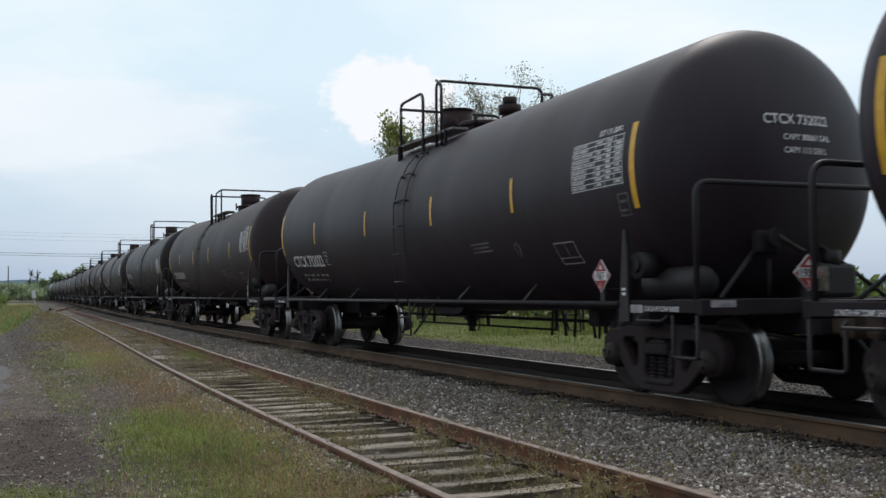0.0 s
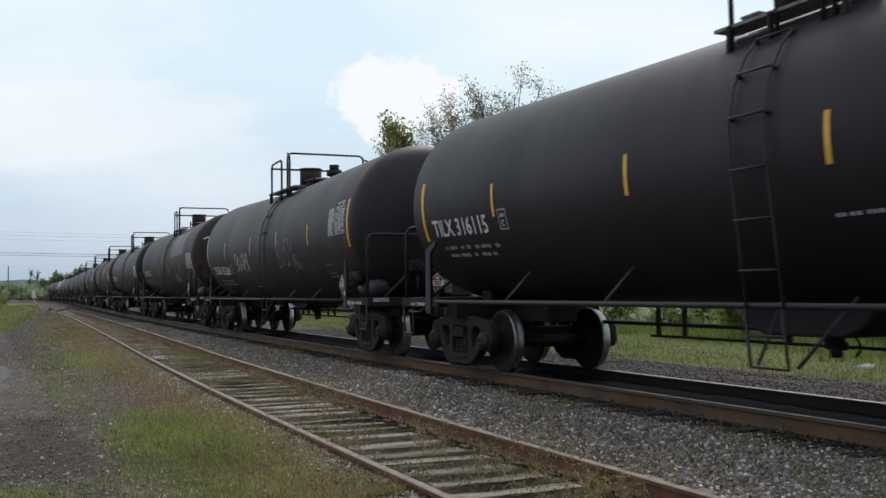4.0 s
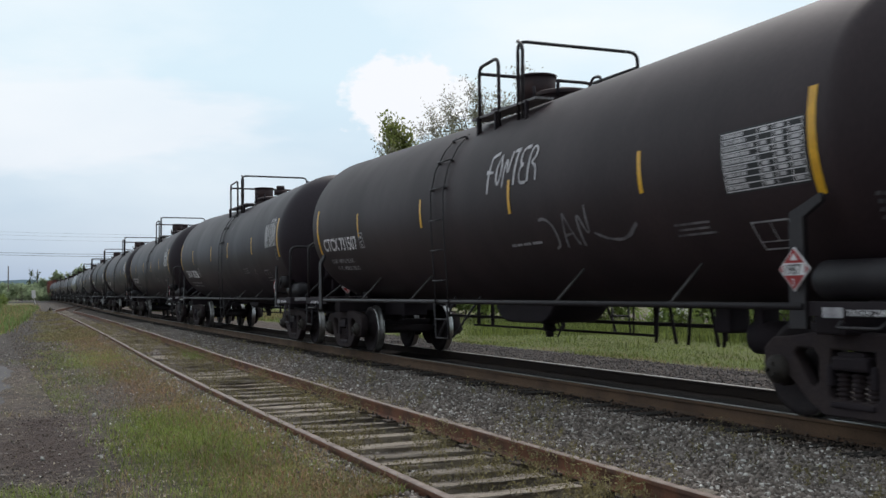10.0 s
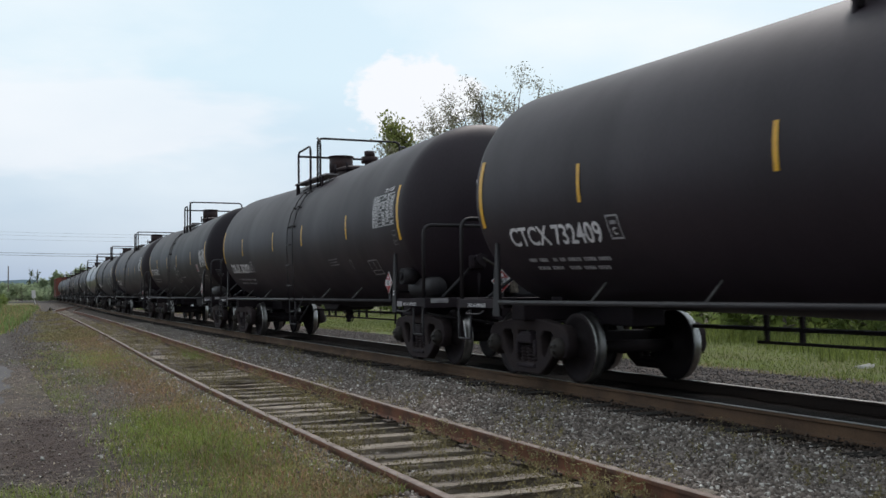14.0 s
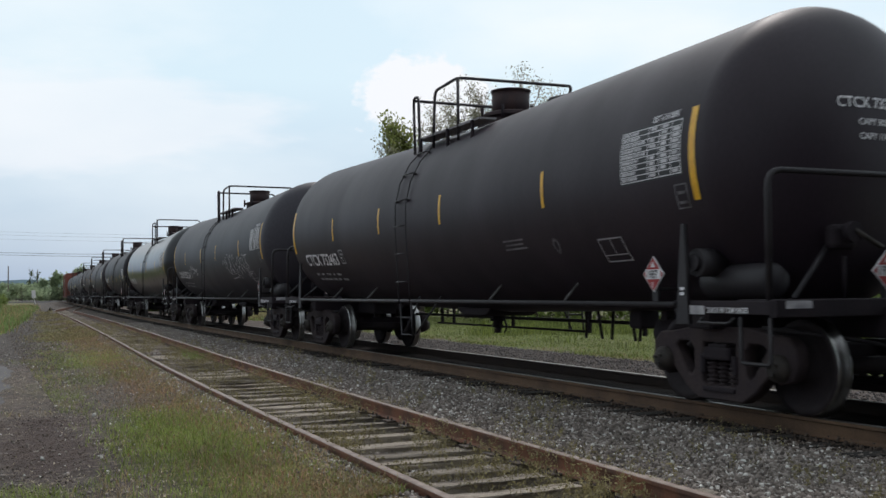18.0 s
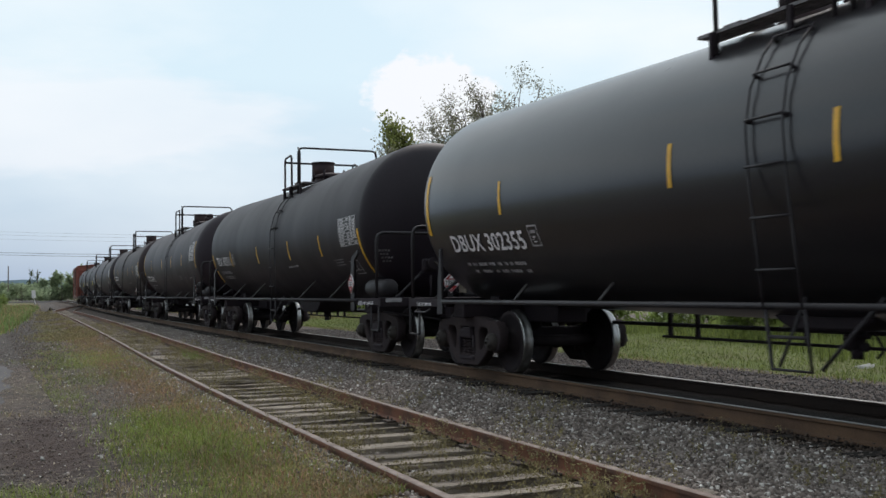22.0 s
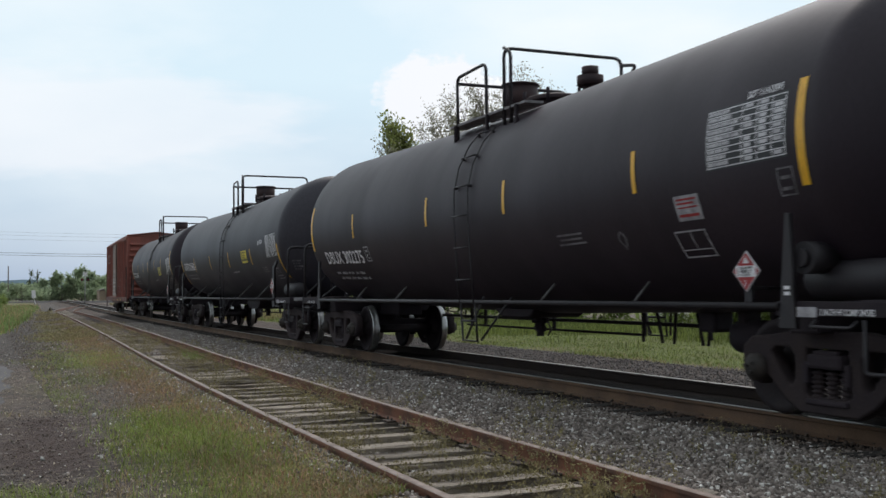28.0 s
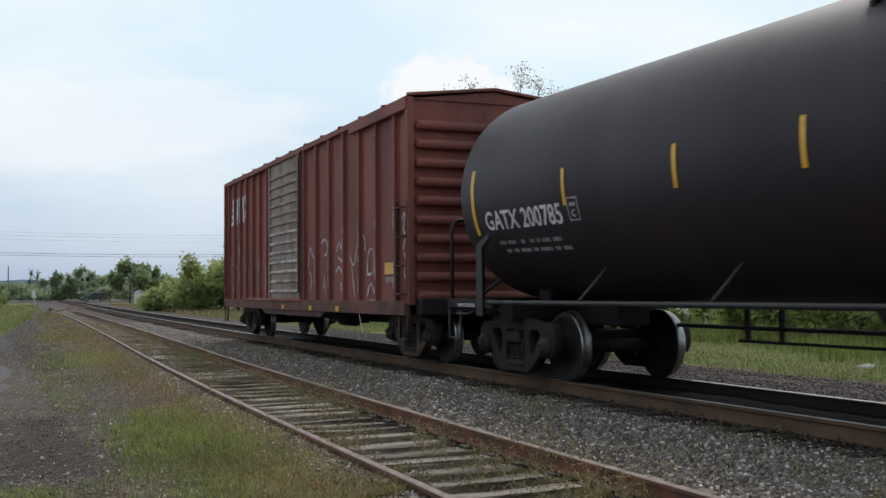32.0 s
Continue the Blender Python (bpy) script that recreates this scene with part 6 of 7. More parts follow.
def mark_car(car, kind, mark, number, capacity, plate=True):
    """Reporting mark on the flank and on the leading head."""
    on_flank, on_head = flank(kind), front(kind)
    z, xt = (1.91, -6.74) if kind == "a" else (2.17, -7.1)
    full = {"DBUX": 2.32, "CTCX": 2.25 if kind == "a" else 2.08, "TILX": 1.9, "GATX": 2.1}[mark]
    natural = max(u for u, v in letters(mark + " " + (number or "000000"), 0.36)[0])
    lettering("reporting_mark", mark + " " + number, 0.36, white_paint, car, on_flank, xt, z, full / natural)
    words = []
    rng = random.Random(int(number or 7))
    for row in (0.0, -0.13):
        u = 0.0 if row == 0 else rng.uniform(0.0, 0.12)
        while u < 1.8:
            w = rng.choice((0.1, 0.14, 0.2, 0.26, 0.3))
            words += [(u + k, row, min(u + w, u + k + 0.035), row + 0.055) for k in np.arange(0, w - 0.01, 0.045)]
            u += w + rng.choice((0.06, 0.08, 0.16))
    if number in WEIGHTS:
        for line, dz, dx in zip(WEIGHTS[number], (-0.33, -0.47), (0.15, 0.3)):
            lettering("weight_line", line, 0.125, faded_white, car, on_flank, xt + dx, z + dz, 0.86)
        words = words[:1]
    several(decal("weight_text", words, faded_white, car, on_flank, xt + 0.2, z - 0.33))
    if plate:
        x = xt + full + (0.15 if mark != "TILX" else 0.36)
        several(decal("plate_frame", [(0, 0, 0.25, 0.022), (0, 0.27, 0.25, 0.292), (0, 0, 0.022, 0.292), (0.228, 0, 0.25, 0.292), (0.06, 0.18, 0.19, 0.225)], faded_white, car, on_flank, x, z - 0.14))
        lettering("plate_letter", "C", 0.12, white_paint, car, on_flank, x + 0.085, z - 0.05)
    lettering("reporting_mark", mark + " " + number, 0.15 if kind == "a" else (0.115 if mark == "TILX" else 0.142), white_paint, car, on_head, -0.43 if kind == "a" else (0.05 if mark == "TILX" else -0.44), 2.98 if kind == "a" or mark == "TILX" else 2.9, 0.95)
    for k, line in enumerate(capacity):
        lettering("capacity_line", line, 0.09 if kind == "a" else 0.08, white_paint, car, on_head, -0.2 if kind == "a" else (0.09 if mark == "TILX" else -0.28), (2.79 if kind == "a" else 2.85 if mark == "TILX" else 2.74) - 0.14 * k, 0.95)
    if kind == "a":
        lettering("class_mark", "DOT 111A100W1", 0.1, white_paint, car, on_flank, 6.52, 2.95, 0.62)

WEIGHTS = {"731469": ("LD LMT  198200 LB  89900 KG", "LT WT  64800 LB  29400 KG"), "731507": ("LD LMT  198700 LB  90150 KG", "LT WT.  64300 LB  29150 KG"),
           "192311": ("LD LMT  196400 LB  89100 KG", "LT WT.  66600 LB  30200 KG")}

def loops(scale, *lines):
    return [[(u * scale, v * scale) for u, v in line] for line in lines]

def scrawl(n, wide, high, seed):
    """Illegible sprayed loops of a given size."""
    rng = random.Random(seed)
    out = []
    for k in range(n):
        u = wide * k / n
        w = wide / n
        out.append([(u + rng.uniform(0, 0.3) * w, rng.uniform(0, 0.2) * high), (u + rng.uniform(0.2, 0.6) * w, rng.uniform(0.7, 1) * high), (u + rng.uniform(0.5, 0.9) * w, rng.uniform(0.1, 0.5) * high), (u + rng.uniform(0.8, 1.2) * w, rng.uniform(0.6, 1) * high)])
    return out

B = [(0, 0), (0.02, 1), (0.35, 0.95), (0.4, 0.65), (0.08, 0.5), (0.45, 0.4), (0.45, 0.08), (0, 0)]
U = [(0, 1), (0.02, 0.3), (0.15, 0.02), (0.35, 0.2), (0.4, 1)]
Y = [(0, 1), (0.15, 0.5), (0.35, 0.55), (0.42, 1), (0.35, 0.1), (0.2, -0.3)]
S = [(0.42, 0.95), (0.1, 0.95), (0.02, 0.65), (0.4, 0.45), (0.42, 0.1), (0.0, 0.0)]
def at_u(line, du, k=1.0):
    return [(u + du, v * k) for u, v in line]

BARS = {"316115": (4.2, 1.3, -1.68, -4.95), "200785": (3.9, 1.6, -0.85, -2.67, -4.89), "192311": (4.16, 1.6, -1.6, -4.97), "205450": (4.0, 1.05, -1.95, -4.9), "191095": (4.03, 0.97, -2.12, -4.85),
        "732463": (4.2, 0.95, -1.79, -4.49), "731507": (4.47, 1.41, -1.7, -4.82), "732022": (4.4, 1.64, -1.5, -4.76), "192490": (4.28, 1.56, -1.6, -4.94),
        "731458": (4.05, 0.68, -1.96, -4.95), "302214": (4.48, 1.0, -1.65, -4.84), "302268": (4.4, 1.6, -1.28, -4.64), "302347": (4.52, 1.08, -1.88, -4.85),
        "302275": (4.72, 1.64, -1.07, -4.69), "302355": (4.45, 1.17, -1.1, -4.92), "732418": (4.2, 1.45, -1.26, -4.72)}

def build_train():
    """Twenty-one tank cars and a boxcar at the tail, in their order on the line."""
    first = {k: build_tank_car(k) for k in "ab"}
    plain = {"black": tank_black, "dark": tank_dark, "brown": tank_brown, "grey": tank_grey, "gloss": tank_gloss}
    shells = {(k, kind): tank_mesh("tank", m, kind) for k, m in plain.items() for kind in "ab"}
    cars = (  # centre at 0 s, kind, shell, mark, number, capacity lines
        (-1.45, "a", "black", "CTCX", "", ()),
        (16.54, "a", "black", "CTCX", "732022", ("CAPY 30060 GAL", "CAPY 113 550 L")),
        (34.74, "a", "brown", "DBUX", "302347", ("CAPY 30071 GAL", "CAPY 113 831 L")),
        (52.68, "b", "dark", "TILX", "316115", ("CAPY 30000 GAL",)),
        (71.06, "a", "black", "DBUX", "302268", ("CAPY 30071 GAL", "CAPY 113 831 L")),
        (89.05, "b", "brown", "TILX", "191095", ("CAPY 30090 US GAL", "CAPY 25048 IMP GAL", "CAPY 113 868 L")),
        (107.16, "b", "dark", "TILX", "192490", ("CAPY 30000 US GAL", "CAPY 25000 IMP GAL")),
        (125.35, "b", "brown", "CTCX", "731507", ("CAPY 30060 GAL", "CAPY 113 550 L")),
        (143.31, "a", "black", "DBUX", "302086", ("CAPY 30071 GAL", "CAPY 113 831 L")),
        (161.52, "a", "black", "CTCX", "732409", ("CAPY 30220 GAL", "CAPY 114 400 L")),
        (179.4, "a", "black", "DBUX", "302091", ("CAPY 30071 GAL", "CAPY 113 831 L")),
        (197.35, "b", "dark", "CTCX", "731458", ("CAPY 30060 GAL", "CAPY 113 550 L")),
        (215.4, "a", "black", "CTCX", "732463", ("CAPY 30200 GAL", "CAPY 114 300 L")),
        (233.32, "a", "grey", "DBUX", "302214", ("CAPY 30071 GAL", "CAPY 113 831 L")),
        (251.28, "a", "gloss", "DBUX", "302355", ("CAPY 30071 GAL", "CAPY 113 831 L")),
        (269.05, "b", "dark", "TILX", "192311", ("CAPY 30000 US GAL",)),
        (287.1, "a", "black", "CTCX", "732418", ("CAPY 30143 GAL", "CAPY 114 050 L")),
        (304.9, "b", "brown", "CTCX", "731469", ("CAPY 30060 GAL", "CAPY 113 550 L")),
        (323.0, "a", "black", "DBUX", "302275", ("CAPY 30071 GAL", "CAPY 113 831 L")),
        (340.73, "b", "grey", "GATX", "205450", ("CAPY 30000 GAL",)),
        (358.2, "b", "black", "GATX", "200785", ("CAPY 30120 US GAL", "CAPY 114 017 L")),
    )
    looks = {"black": "black tank car with yellow stripes, white lettering and grimy trucks", "dark": "deep black tank car with yellow stripes and white lettering", "brown": "brownish-black weathered tank car with yellow stripes and lettering",
             "grey": "dusty dark-grey tank car with yellow stripes and lettering", "gloss": "glossy fresh-black tank car reflecting the sky, with yellow stripes"}
    rows = []
    for k, (s, kind, shell, *rest) in enumerate(cars):
        rows.append(None)
    used = set()
    for k, (s, kind, shell, *rest) in enumerate(cars):
        if kind in used:
            rows[k] = copy_thing(first[kind], Matrix())
        used.add(kind)
    used = set()
    for k, (s, kind, shell, mark, number, capacity) in enumerate(cars):
        car = rows[k] or first[kind]
        rows[k] = car
        tagged(car, looks[shell], "tank car", "tank cars of the train")
        for c in car.children:
            if c.name.split(".")[0] == "tank":
                c.data = shells[shell, kind]
        high = kind == "a" or mark == "CTCX" or number == "200785" or k == 3
        bars = BARS.get(number, (4.4, 1.19, -1.45, -4.87) if mark == "DBUX" else (4.28, 1.5, -1.48, -4.8))
        paint_car(car, kind, bars, high, -0.1 if number == "316115" else 0.0)
        mark_car(car, kind, mark, number, capacity)
        TRAIN.append((car, s))
    lettering("class_mark", "DOT 111A100W1", 0.1, white_paint, rows[3], flank("b"), 5.75, 2.69, 0.62)
    for o in list(rows[3].children):
        if o.name.split(".")[0] == "head_stencil":
            bpy.data.objects.remove(o)
    several(decal("head_stencil", [(0.035 * k + 0.11 * i, -0.062 * k, 0.035 * k + 0.11 * i + 0.085, -0.062 * k + 0.042) for k in range(4) for i in range(3 - k // 3)], faded_white, rows[3], flank("b"), 7.07, 1.77))
    # two tank cars are shorter ahead of their leading truck
    for c, shell, cut in ((rows[20], tank_black, 0.33), (rows[15], tank_dark, 0.24)):
        for o in c.children:
            if o.name.split(".")[0] == "tank":
                o.data = tank_mesh("tank", shell, "b", cut)
            else:
                reach = [(o.matrix_basis @ v.co).x for v in o.data.vertices]
                if (min(reach) + max(reach)) / 2 > 5.4:
                    o.location.x -= cut
    # three cars carry their ladder further back
    for c in (rows[7], rows[11], rows[17]):
        for o in c.children:
            if o.name.split(".")[0] in ("ladder", "ladder_stay"):
                o.location.x -= 1.28
    # sprayed tags and repainted patches
    c = rows[4]
    strokes("spray_tag", loops(0.5, at_u(S, 0), at_u([(0, 0), (0, 1), (0.02, 0.4), (0.35, 1), (0.08, 0.5), (0.4, 0)], 0.6), at_u([(0, 0), (0.2, 1), (0.4, 0), (0.3, 0.4), (0.1, 0.4)], 1.15), at_u([(0, 1), (0.4, 0)], 1.75), at_u([(0.4, 1), (0, 0)], 1.75), at_u([(0, -0.1), (0.05, 1), (0.4, 0.85), (0.35, 0.5), (0.05, 0.45)], 2.3), at_u([(0, 0), (0.1, 1), (0.4, 0.9), (0.1, 0.5), (0.45, 0)], 2.9)), 0.06, spray_white, c, flank("a"), -3.3, 1.83, label="white sprayed tag")
    strokes("spray_tag", loops(0.66, at_u(B, 0), at_u(U, 0.55), at_u(S, 1.1), at_u(Y, 1.7), [(2.3, 0.0), (2.5, 0.3), (2.3, 0.45), (2.2, 0.2), (2.7, -0.15)]), 0.08, spray_grey, c, flank("a"), 1.6, 1.8, label="grey sprayed tag")
    scuff = random.Random(5)
    for k in range(16):
        u, v = scuff.gauss(0, 0.3), scuff.gauss(0, 0.1)
        strokes("scuff", [[(u - 0.16, v), (u, v + scuff.uniform(-0.05, 0.05)), (u + scuff.uniform(0.05, 0.25), v + scuff.uniform(-0.04, 0.04))]], scuff.uniform(0.015, 0.05), patch_light, rows[2], flank("a"), 3.55, 1.68, label="pale scuffed patch")
    strokes("spray_tag", [[(0.0, 0.5), (0.05, 0.25), (0.02, 0.0)]], 0.06, spray_grey, rows[8], flank("a"), 1.27, 3.05, label="pale sprayed streak")
    c = rows[5]
    decal("repainted_patch", [(0, 0, 3.3, 0.98)], patch_light, c, flank("b"), 1.62, 2.62, label="grey repainted patch")
    strokes("spray_tag", loops(0.6, at_u(B, 0), at_u(Y, 0.62), at_u(S, 1.2), [(-0.35, 0.7), (-0.1, 0.85), (0.0, 0.75)], [(0.6, 1.45), (0.5, 1.3), (0.62, 1.2), (0.75, 1.28)], [(0.25, -0.1), (0.4, -0.35), (0.5, -0.1)], [(1.0, -0.05), (1.15, -0.35), (1.2, 0)]), 0.05, spray_white, c, front("b"), -0.92, 2.68, label="white sprayed tag on the tank head")
    strokes("spray_tag", [[(0.12, 0.34), (0.0, 0.2), (0.08, 0.02), (0.24, 0.08), (0.26, 0.26), (0.12, 0.34), (0.1, 0.1)], [(0.34, 0.0), (0.34, 0.36), (0.52, 0.3), (0.36, 0.2), (0.58, 0.12), (0.36, 0.0)], [(0.62, 0.0), (0.72, 0.34), (0.86, 0.04), (0.66, 0.14), (0.9, 0.18)], [(0.94, -0.02), (0.96, 0.34), (1.14, 0.28), (1.0, 0.16), (1.2, -0.08), (1.4, 0.04), (1.2, 0.16)]], 0.035, spray_white, c, flank("b"), 2.44, 1.66, label="white sprayed bubble-letter tag")
    strokes("spray_tag", [[(0.0, 0.22), (0.2, 0.26), (0.16, 0.0)], [(0.1, 0.3), (0.22, 0.42), (0.28, 0.3)], [(0.3, 0.12), (0.45, 0.2), (0.6, 0.34)], [(0.6, 0.4), (0.66, 0.48)]], 0.03, spray_white, c, flank("b"), -0.82, 2.62, label="thin white scrawl")
    strokes("spray_tag", [[(0.0, 0.0), (0.06, 0.28), (0.16, 0.3), (0.06, 0.12), (0.2, 0.1)], [(0.24, 0.3), (0.26, 0.06), (0.34, 0.2), (0.28, 0.14), (0.42, 0.04), (0.6, 0.12)], [(0.04, -0.06), (0.4, -0.02)]], 0.03, spray_white, c, flank("b"), -0.68, 2.34, label="thin white scrawl")
    strokes("spray_tag", [[(0.0, 0.0), (0.08, 0.3), (0.06, 0.42)], [(0.34, 0.3), (0.52, 0.36), (0.62, 0.46)], [(0.4, 0.4), (0.38, 0.24)], [(0.56, 0.0), (0.66, 0.12), (0.58, 0.16), (0.66, 0.02)]], 0.025, spray_grey, c, flank("b"), 0.92, 2.88, label="faint grey scrawl")
    strokes("spray_tag", scrawl(7, 1.2, 0.2, 9), 0.03, spray_grey, c, flank("b"), -2.3, 1.66)
    strokes("spray_tag", scrawl(5, 2.0, 0.3, 6), 0.05, spray_grey, c, flank("b"), -6.3, 1.55)
    # three cars with a tall valve housing and their ladder further back
    for c, x, back in ((rows[2], 0.3, 1.1), (rows[12], 0.36, 0.95), (rows[13], 0.34, 1.22)):
        for o in list(c.children):
            if o.name.split(".")[0] in ("bonnet_drum", "relief_valve", "guard_rail"):
                bpy.data.objects.remove(o)
        for o in c.children:
            if o.name.split(".")[0] in ("ladder", "ladder_stay"):
                o.location.x -= back
        zt = sum(TANK["a"])
        bm = bmesh.new()
        rod(bm, (x, 0, zt - 0.1), (x, 0, zt + 0.12), 0.22, 20)
        rod(bm, (x, 0, zt + 0.1), (x, 0, zt + 0.5), 0.31, 28)
        rod(bm, (x, 0, zt + 0.5), (x, 0, zt + 0.53), 0.33, 28)
        part("valve_housing", bm, bonnet_brown, c, "tall dark valve housing drum")
        for pts in ([(-1.37, -1.0, 3.6), (-1.43, -1.0, 4.59), (-1.2, -1.0, 4.59), (-1.15, -1.0, 3.6)],
                    [(-0.54, -1.0, 3.6), (-0.47, -1.0, 4.55), (0.47, -1.0, 4.6), (0.6, 1.0, 4.58), (0.55, 1.0, 4.45), (-0.2, 1.0, 4.5), (-0.4, 1.0, 3.7)],
                    [(0.48, -1.0, 3.6), (0.47, -1.0, 4.6)], [(-1.43, -1.0, 4.55), (-1.5, 0.95, 4.55), (-1.5, 0.95, 3.6)]):
            bm = bmesh.new()
            tube(bm, pts, 0.026, 8, 0.14)
            part("guard_rail", bm, rail_black, c)
    c = rows[7]
    strokes("spray_tag", loops(0.48, at_u([(0.05, -0.1), (0.08, 1), (0.5, 1.08)], 0), at_u([(-0.1, 0.55), (0.35, 0.5)], 0), at_u([(0.2, 1), (0, 0.5), (0.2, 0), (0.4, 0.5), (0.2, 1)], 0.5), at_u([(0, 0), (0.1, 1), (0.3, 0.2), (0.4, 1)], 1.0), at_u([(0, 1), (0.4, 1), (0.2, 1), (0.2, 0)], 1.5), at_u([(0.4, 1), (0, 1), (0, 0.5), (0.3, 0.5), (0, 0.5), (0, 0), (0.4, 0)], 2.0), at_u(B[:6] + [(0.45, 0)], 2.5)), 0.06, spray_white, c, flank("b"), 0.74, 2.58, label="white sprayed tag")
    strokes("spray_tag", [[(0.0, 0.4), (0.15, 0.42), (0.35, 0.3), (0.36, 0.05), (0.22, 0.0)], [(0.5, 0.0), (0.62, 0.45), (0.8, 0.02)], [(0.55, 0.16), (0.76, 0.18)], [(0.9, 0.0), (0.92, 0.5), (1.1, 0.05), (1.14, 0.5)], [(1.2, 0.15), (1.45, 0.05), (1.8, 0.02), (2.1, 0.2)]], 0.05, spray_grey, c, flank("b"), 2.13, 1.72, label="faded sprayed letters with a long tail")
    strokes("spray_tag", scrawl(5, 1.0, 0.35, 18), 0.05, spray_white, c, front("b"), -0.4, 3.05)
    strokes("spray_tag", [[(-0.07, 0.35), (0.0, 0.55), (0.19, 0.48), (0.24, 0.29), (0.05, 0.22)], [(-0.2, 0.22), (-0.01, 0.03), (0.27, -0.1), (0.53, -0.11), (0.64, -0.01), (0.49, 0.17), (0.2, 0.27), (0.05, 0.22)], [(0.53, 0.04), (0.51, 0.25), (0.75, 0.41), (0.98, 0.31), (1.04, 0.09), (0.87, -0.06), (0.63, 0.0), (0.46, 0.19), (0.56, 0.31)], [(0.59, 0.53), (0.29, 0.63), (0.19, 0.58), (0.48, 0.3)]], 0.04, faded_white, rows[11], flank("b"), 0.0, 1.72, label="pale sprayed loops", rounding=3)
    several(decal("stencil_text", [(0.05 * k, -0.05 * k, 0.62 - 0.02 * k, 0.025 - 0.05 * k) for k in range(5)], spray_grey, rows[11], flank("b"), 0.3, 1.5))
    strokes("spray_tag", [[(0.02, 0.49), (0.19, 0.66), (0.29, 0.45), (0.36, 0.69), (0.41, 0.34)], [(0.69, 0.68), (0.48, 0.72), (0.49, 0.54), (0.72, 0.54), (0.52, 0.51), (0.68, 0.27), (0.87, 0.15)], [(0.69, 0.76), (0.88, 0.78), (1.06, 0.53), (0.87, 0.15)], [(0.96, 0.22), (1.15, 0.51)], [(1.3, 0.65), (1.11, 0.78), (1.15, 0.36), (1.29, 0.2)], [(1.2, 0.36), (1.64, 0.01)], [(1.63, 0.59), (1.53, 0.75), (1.41, 0.64), (1.46, 0.41), (1.68, 0.36), (1.57, 0.22), (2.03, -0.09), (1.84, 0.3), (1.73, 0.28), (1.78, 0.17)], [(1.79, 0.44), (1.95, 0.44), (1.83, 0.37), (1.87, 0.53), (1.93, 0.36), (1.79, 0.44)], [(2.23, 0.15), (2.04, 0.35)], [(2.07, 0.36), (2.05, 0.61), (2.32, 0.64), (2.34, 0.41), (2.21, 0.31), (2.07, 0.36)], [(2.49, 0.21), (2.44, 0.62)], [(2.62, 0.12), (2.52, 0.33), (2.66, 0.65), (2.91, 0.39), (2.85, 0.26), (2.68, 0.38)], [(2.93, 0.27), (2.95, 0.13), (3.08, -0.09)], [(2.77, 0.67), (2.96, 0.61), (3.2, 0.63), (3.45, 0.63)], [(3.02, 0.62), (3.13, 0.08)], [(3.2, 0.62), (3.16, 0.4), (3.35, 0.31), (3.44, 0.3)], [(3.23, 0.26), (3.35, 0.28), (3.27, 0.14)], [(3.07, 0.08), (3.45, 0.09)], [(3.07, 0.08), (3.26, -0.19), (3.44, -0.18)], [(0.75, 0.03), (1.54, 0.04)]], 0.028, spray_white, rows[13], flank("a"), 2.05, 1.6, label="white sprayed tag of angular letters")
    strokes("spray_tag", [[(-0.44, 0.26), (-0.28, 0.28), (-0.32, 0.37), (-0.46, 0.29), (-0.34, 0.19)], [(-0.25, 0.2), (-0.19, 0.33), (-0.13, 0.2), (-0.02, 0.34)], [(0.01, 0.32), (0.04, 0.21), (0.14, 0.29), (0.11, 0.14), (-0.23, 0.06)], [(0.22, 0.28), (0.15, 0.1)], [(0.35, 0.27), (0.28, 0.09)], [(0.17, 0.19), (0.31, 0.19)], [(0.5, 0.21), (0.38, 0.2), (0.5, 0.13), (0.6, -0.01), (0.39, 0.06)], [(0.62, 0.25), (0.57, 0.16), (0.63, 0.15), (0.67, 0.23), (0.62, 0.25)], [(0.77, 0.25), (0.7, 0.26), (0.7, 0.19), (0.77, 0.2), (0.77, 0.25), (0.72, 0.05)]], 0.04, spray_white, rows[13], flank("a"), -3.4, 1.82, label="small white sprayed tag")
    for c, z in ((rows[19], 2.03), (rows[20], 2.0)):
        decal("notice_panel", [(0, 0, 0.7, 0.34)], sign_yellow, c, flank("b"), 2.85, z, label="yellow notice panel")
        several(decal("notice_text", [(0.06, 0.285, 0.6, 0.305), (0.06, 0.245, 0.5, 0.262), (0.06, 0.2, 0.56, 0.217), (0.06, 0.155, 0.58, 0.172)] + [(0.06 + 0.05 * k, 0.05, 0.095 + 0.05 * k, 0.125) for k in range(12)], ink_black, c, flank("b"), 2.85, z, 0.01))
        lettering("stencil_number", "SR 8754", 0.15, white_paint, c, flank("b"), 5.03 if c is rows[19] else 5.28, 2.5 if c is rows[19] else 2.06)
    for c in (rows[11], rows[18]):
        nx, nz = (5.0, 1.95) if c is rows[11] else (5.36, 1.88)
        decal("notice_panel", [(0, 0, 0.4, 0.26)], faded_white, c, flank("b" if c is rows[11] else "a"), nx, nz, label="small white notice with red print")
        several(decal("notice_text", [(0.04, 0.21, 0.36, 0.23), (0.04, 0.17, 0.32, 0.19), (0.04, 0.13, 0.36, 0.145), (0.04, 0.04, 0.36, 0.07)], placard_red, c, flank("b" if c is rows[11] else "a"), nx, nz, 0.01))
    TRAIN.append((build_boxcar(), 375.4))

